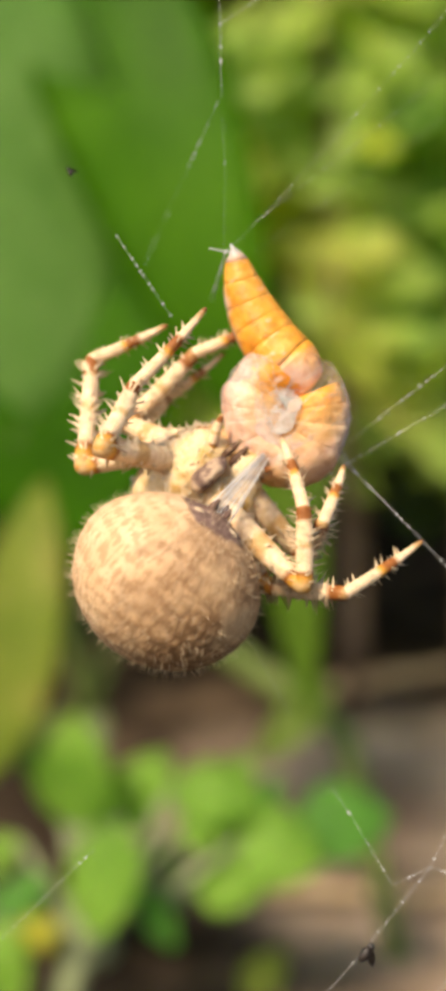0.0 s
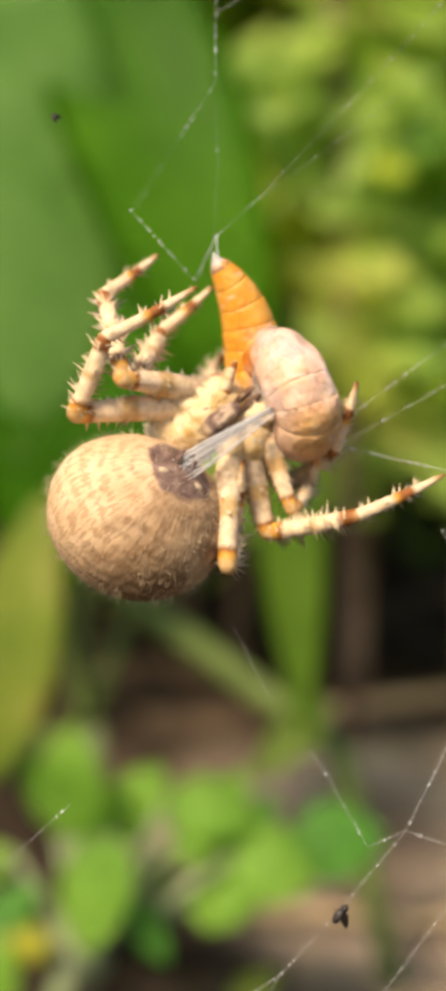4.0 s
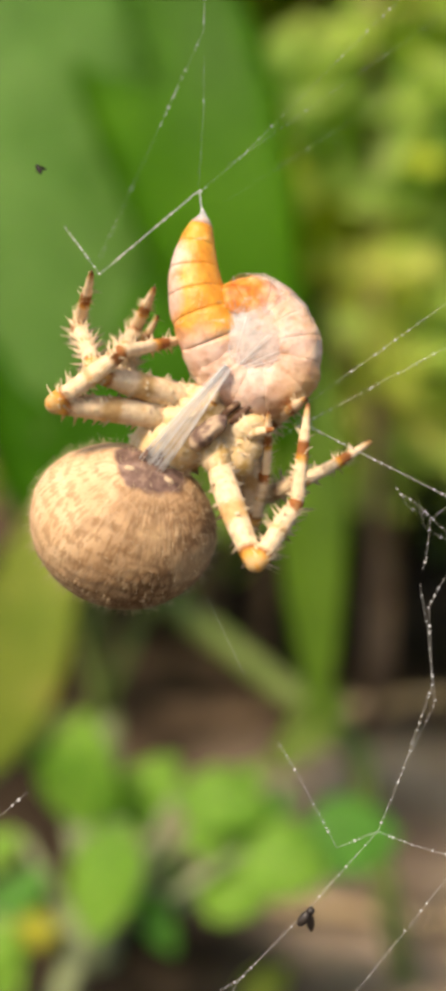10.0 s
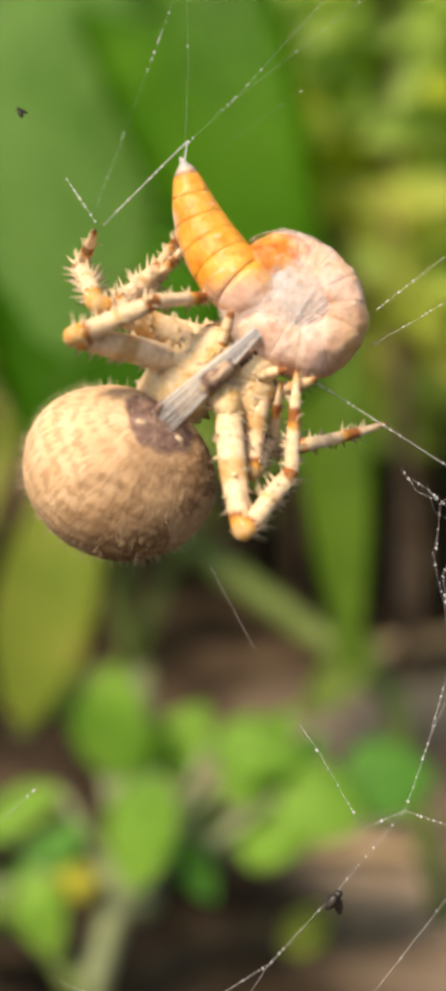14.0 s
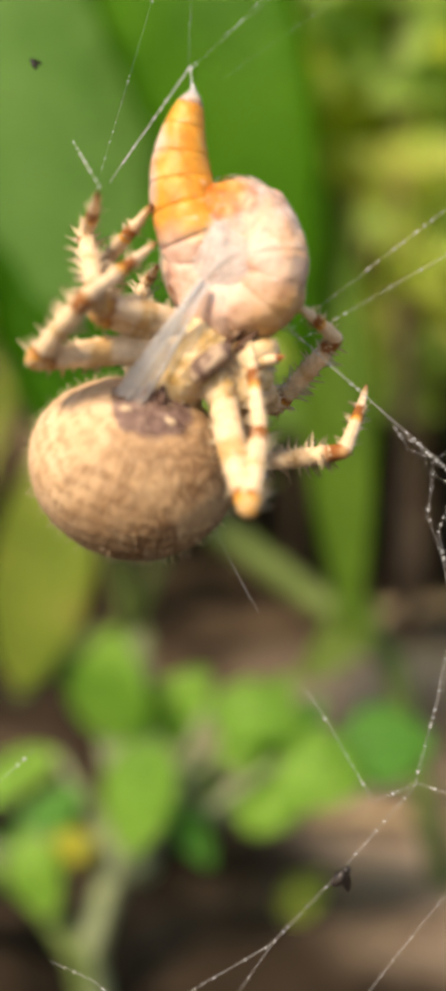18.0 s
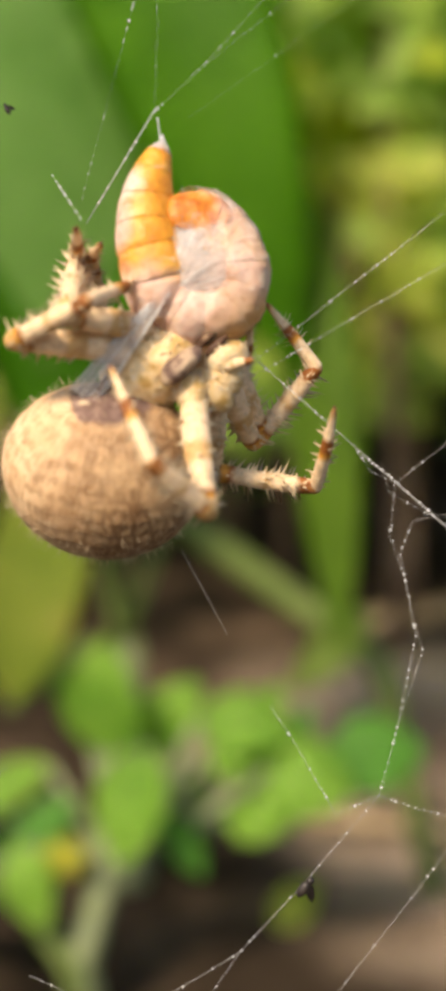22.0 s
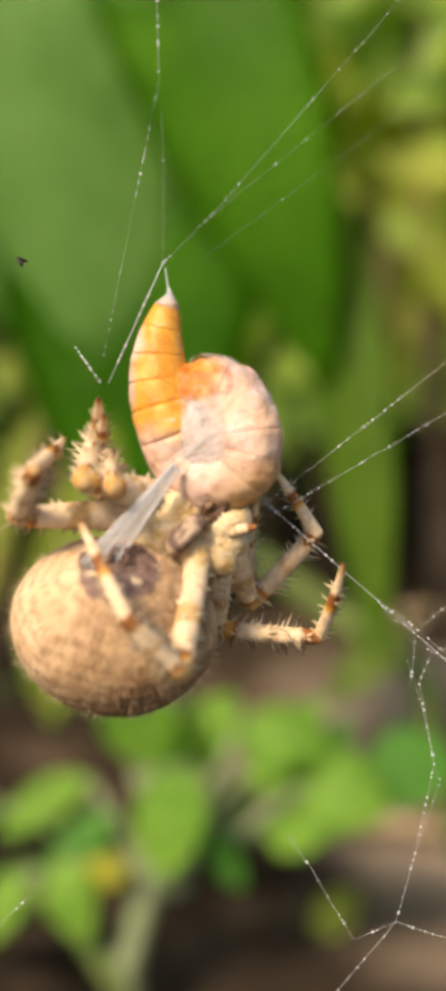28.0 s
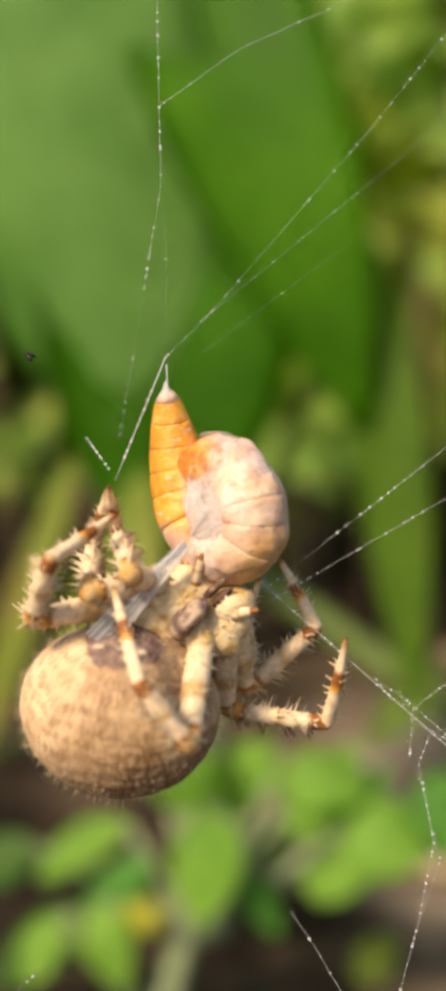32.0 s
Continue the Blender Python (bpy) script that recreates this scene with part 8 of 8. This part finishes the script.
    glide(bridge, [
        (0, -2.24, 2.74, 208.64, 113.0, -11.4, 180.0), (1, -2.24, 2.74, 208.64, 119.6, -45.8, 180.0), (2, -2.24, 2.74, 208.64, 110.1, -70.7, 180.0),
        (2.5, -2.24, 2.74, 208.64, -64.2, -84.3, -0.0), (3, -2.24, 2.74, 208.64, 125.4, -53.0, 180.0), (4, -2.24, 2.74, 208.64, 110.9, -22.8, 180.0),
        (4.5, -2.24, 2.74, 208.64, 119.6, -58.0, 180.0), (6.5, -2.24, 2.74, 208.64, 147.0, -53.9, 180.0), (7, -2.24, 2.74, 208.64, 163.0, -58.7, 180.0),
        (7.5, -2.24, 2.74, 208.64, 154.4, -52.0, 180.0), (8, -2.24, 2.74, 208.64, 155.3, -45.8, 180.0), (9, -2.24, 2.74, 208.64, 166.3, -44.4, 180.0),
        (10, -2.24, 2.74, 208.64, 171.9, -49.0, 180.0), (11, -2.24, 2.74, 208.64, 156.2, -51.3, 180.0), (12, -2.24, 2.74, 208.64, 152.8, -49.8, 180.0),
        (13, -2.24, 2.74, 208.64, 148.4, -48.2, 180.0), (14, -2.24, 2.74, 208.64, 151.9, -49.0, 180.0), (15, -2.24, 2.74, 208.64, 149.9, -43.4, 180.0),
        (17.5, -2.24, 2.74, 208.64, 151.6, -38.3, 180.0), (18, -2.24, 2.74, 208.64, 160.2, -38.2, 180.0), (19, -2.24, 2.74, 208.64, 162.0, -35.1, 180.0),
        (20, -2.24, 2.74, 208.64, 170.9, -35.5, 180.0), (21, -2.24, 2.74, 208.64, 156.4, -36.5, 180.0), (22, -2.24, 2.74, 208.64, 160.5, -34.7, 180.0),
        (23, -2.24, 2.74, 208.64, 155.3, -34.5, 180.0), (24, -2.24, 2.74, 208.64, 164.4, -32.0, 180.0), (25, -2.24, 2.74, 208.64, 168.1, -29.3, 180.0),
        (26.5, -2.24, 2.74, 208.64, 167.3, -27.5, 180.0), (28.5, -2.24, 2.74, 208.64, 170.9, -26.5, 180.0), (29, -2.24, 2.74, 208.64, 171.4, -23.5, 180.0),
        (30, -2.24, 2.74, 208.64, 175.4, -26.7, 180.0), (31, -2.24, 2.74, 208.64, 178.9, -24.1, 180.0), (32, -2.24, 2.74, 208.64, -179.3, -24.6, 180.0),
    ])
    glide(stay, [
        (0, -5.95, 2.53, 204.17, 3.8, -34.0, -0.0), (1, -5.81, 3.87, 205.70, 6.6, -35.4, -0.0), (2, -5.34, 3.55, 207.21, 7.0, -38.3, -0.0),
        (2.5, -5.56, 4.54, 206.67, 5.9, -39.4, -0.0), (3, -6.47, 2.80, 205.64, 6.0, -35.4, -0.0), (4, -3.58, 3.51, 205.52, 7.1, -44.1, -0.0),
        (4.5, -6.74, 2.45, 202.72, 7.1, -42.2, -0.0), (6.5, -8.20, -0.72, 203.38, -52.0, -34.9, -0.0), (7, -9.15, -0.27, 204.26, -55.7, -38.3, -0.0),
        (7.5, -8.80, -0.62, 203.25, -59.6, -34.3, -0.0), (8, -7.89, -0.09, 202.86, -56.0, -35.9, -0.0), (9, -7.84, -0.94, 202.50, -53.8, -42.0, -0.0),
        (10, -8.34, -0.06, 202.77, -48.1, -41.3, -0.0), (11, -8.46, -0.38, 203.43, -54.8, -44.4, -0.0), (12, -7.72, 0.41, 203.29, -51.3, -41.2, -0.0),
        (13, -7.94, -0.24, 203.31, -57.8, -43.6, -0.0), (14, -7.75, 0.41, 203.65, -54.7, -39.4, -0.0), (15, -7.50, -0.51, 202.77, -58.5, -43.0, -0.0),
        (17.5, -6.78, -1.14, 201.94, -59.3, -39.1, -0.0), (18, -7.13, -1.05, 201.70, -57.2, -36.7, -0.0), (19, -6.64, -1.14, 201.69, -56.0, -37.4, -0.0),
        (20, -7.08, -0.70, 201.90, -58.9, -41.7, -0.0), (21, -6.37, -0.99, 202.84, -60.4, -48.0, -0.0), (22, -6.48, -0.85, 202.09, -56.8, -40.2, -0.0),
        (23, -6.55, -0.88, 201.84, -55.0, -37.7, -0.0), (24, -6.56, -0.73, 201.94, -59.0, -41.9, -0.0), (25, -6.16, -0.84, 202.38, -64.5, -55.6, -0.0),
        (26.5, -5.76, -0.71, 202.26, -65.2, -55.2, -0.0), (28.5, -6.01, -0.64, 201.63, -65.4, -58.6, -0.0), (29, -5.50, -0.56, 201.55, -64.4, -61.9, -0.0),
        (30, -6.18, -0.55, 202.30, -67.2, -69.1, -0.0), (31, -5.95, -0.31, 201.85, -67.7, -64.1, -0.0), (32, -5.70, -0.18, 201.97, -66.3, -65.1, -0.0),
    ])
    glide(radial, [
        (0, -2.40, 5.14, 219.15, 133.2, -26.7, 180.0), (1, -2.40, 5.14, 219.15, 126.7, -34.6, 180.0), (2, -2.40, 5.14, 219.15, 118.9, -36.9, 180.0),
        (2.5, -2.40, 5.14, 219.15, 120.6, -34.4, 180.0), (3, -2.40, 5.14, 219.15, 128.0, -35.6, 180.0), (4, -2.40, 5.14, 219.15, 121.1, -39.9, 180.0),
        (4.5, -2.40, 5.14, 219.15, 144.8, -36.5, 180.0), (6.5, -2.40, 5.14, 219.15, 154.3, -27.3, 180.0), (7, -2.40, 5.14, 219.15, 156.3, -28.3, 180.0),
        (7.5, -2.40, 5.14, 219.15, 156.8, -26.9, 180.0), (8, -2.40, 5.14, 219.15, 152.4, -23.2, 180.0), (9, -2.40, 5.14, 219.15, 156.8, -24.1, 180.0),
        (10, -2.40, 5.14, 219.15, 156.7, -25.7, 180.0), (11, -2.40, 5.14, 219.15, 154.1, -29.0, 180.0), (12, -2.40, 5.14, 219.15, 152.6, -26.5, 180.0),
        (13, -2.40, 5.14, 219.15, 153.8, -26.2, 180.0), (14, -2.40, 5.14, 219.15, 151.6, -25.4, 180.0), (15, -2.40, 5.14, 219.15, 155.8, -23.2, 180.0),
        (17.5, -2.40, 5.14, 219.15, 158.5, -20.6, 180.0), (18, -2.40, 5.14, 219.15, 162.9, -20.0, 180.0), (19, -2.40, 5.14, 219.15, 161.1, -18.8, 180.0),
        (20, -2.40, 5.14, 219.15, 164.6, -19.4, 180.0), (21, -2.40, 5.14, 219.15, 153.3, -21.1, 180.0), (22, -2.40, 5.14, 219.15, 158.2, -19.1, 180.0),
        (23, -2.40, 5.14, 219.15, 156.9, -19.0, 180.0), (24, -2.40, 5.14, 219.15, 161.6, -16.3, 180.0), (25, -2.40, 5.14, 219.15, 163.7, -15.7, 180.0),
        (26.5, -2.40, 5.14, 219.15, 162.6, -14.1, 180.0), (28.5, -2.40, 5.14, 219.15, 171.0, -15.0, 180.0), (29, -2.40, 5.14, 219.15, 171.0, -13.5, 180.0),
        (30, -2.40, 5.14, 219.15, 167.0, -15.7, 180.0), (31, -2.40, 5.14, 219.15, 165.7, -14.5, 180.0), (32, -2.40, 5.14, 219.15, 164.3, -14.0, 180.0),
    ])
    glide(guy, [
        (0, 5.80, 1.78, 194.32, -136.4, -12.3, -92.2), (1, 6.71, 2.08, 196.04, -114.7, -11.5, -93.4), (2, 10.27, 2.10, 196.14, -119.0, -13.3, -96.0),
        (3, 8.17, 1.99, 195.52, -112.9, -11.7, -94.0), (4, 6.39, 1.80, 194.42, -102.1, -10.9, -94.0), (7, 6.00, 1.65, 193.58, -93.8, -10.3, -94.0),
        (8, 4.81, 1.72, 194.02, -93.2, -10.2, -93.7), (9, 4.79, 1.62, 193.41, -104.6, -11.2, -94.4), (11, 6.10, 1.69, 193.80, -117.1, -13.2, -96.2),
        (12, 6.40, 1.53, 192.91, -116.6, -13.4, -96.7), (14, 5.79, 1.68, 193.79, -122.3, -13.0, -94.8), (15, 6.65, 1.68, 193.77, -122.0, -14.5, -97.2),
        (18, 3.55, 2.20, 193.83, -130.9, -14.1, -94.7), (32, 3.55, 2.20, 193.83, -130.9, -14.1, -94.7),
    ])
    glide(tether, [
        (0, -1.73, 2.74, 208.45, 79.1, -9.3, -86.2), (1, -2.58, 2.57, 207.48, -17.3, -8.3, -90.5), (2, -2.19, 2.61, 207.67, 3.1, -7.8, -89.9),
        (2.5, -1.91, 2.49, 206.98, 11.7, -8.8, -89.8), (3, -2.50, 2.63, 207.80, -18.9, -7.7, -90.8), (4, -2.11, 2.47, 206.92, 4.6, -8.8, -89.9),
        (4.5, -2.02, 2.44, 206.74, 7.1, -8.9, -89.9), (6.5, -2.05, 2.45, 206.75, 6.0, -8.9, -89.9), (7, -2.30, 2.50, 207.06, -2.1, -8.7, -90.0),
        (7.5, -2.52, 2.47, 206.87, -9.4, -8.9, -90.2), (8, -2.20, 2.39, 206.41, 1.1, -9.1, -90.0), (9, -2.24, 2.47, 206.87, 0.0, -8.8, -90.0),
        (10, -2.04, 2.45, 206.79, 6.5, -8.9, -89.9), (11, -2.17, 2.47, 206.91, 2.4, -8.8, -89.9), (12, -2.30, 2.47, 206.86, -1.8, -8.8, -90.0),
        (13, -2.25, 2.49, 206.98, -0.1, -8.8, -90.0), (14, -2.49, 2.50, 207.03, -9.2, -8.8, -90.2), (15, -1.87, 2.53, 207.20, 15.1, -8.7, -89.6),
        (17.5, -2.32, 2.49, 207.02, -2.8, -8.7, -90.1), (18, -2.10, 2.50, 207.06, 5.5, -8.7, -89.9), (19, -2.12, 2.40, 206.49, 3.4, -9.1, -89.9),
        (20, -1.76, 2.38, 206.38, 12.4, -9.1, -89.8), (21, -2.43, 2.41, 206.56, -5.4, -9.0, -90.1), (22, -1.98, 2.39, 206.43, 6.9, -9.1, -89.9),
        (23, -2.07, 2.40, 206.52, 4.8, -9.1, -89.9), (24, -2.22, 2.39, 206.44, 0.6, -9.1, -90.0), (25, -2.01, 2.42, 206.59, 6.6, -9.0, -89.9),
        (26.5, -2.32, 2.45, 206.77, -2.3, -8.9, -90.0), (28.5, -1.91, 2.37, 206.34, 8.4, -9.1, -89.9), (29, -2.05, 2.35, 206.18, 4.7, -9.2, -89.9),
        (30, -1.88, 2.33, 206.08, 8.2, -9.2, -89.9), (31, -2.17, 2.32, 206.04, 1.6, -9.2, -90.0), (32, -2.22, 2.38, 206.39, 0.5, -9.1, -90.0),
    ])


motions()
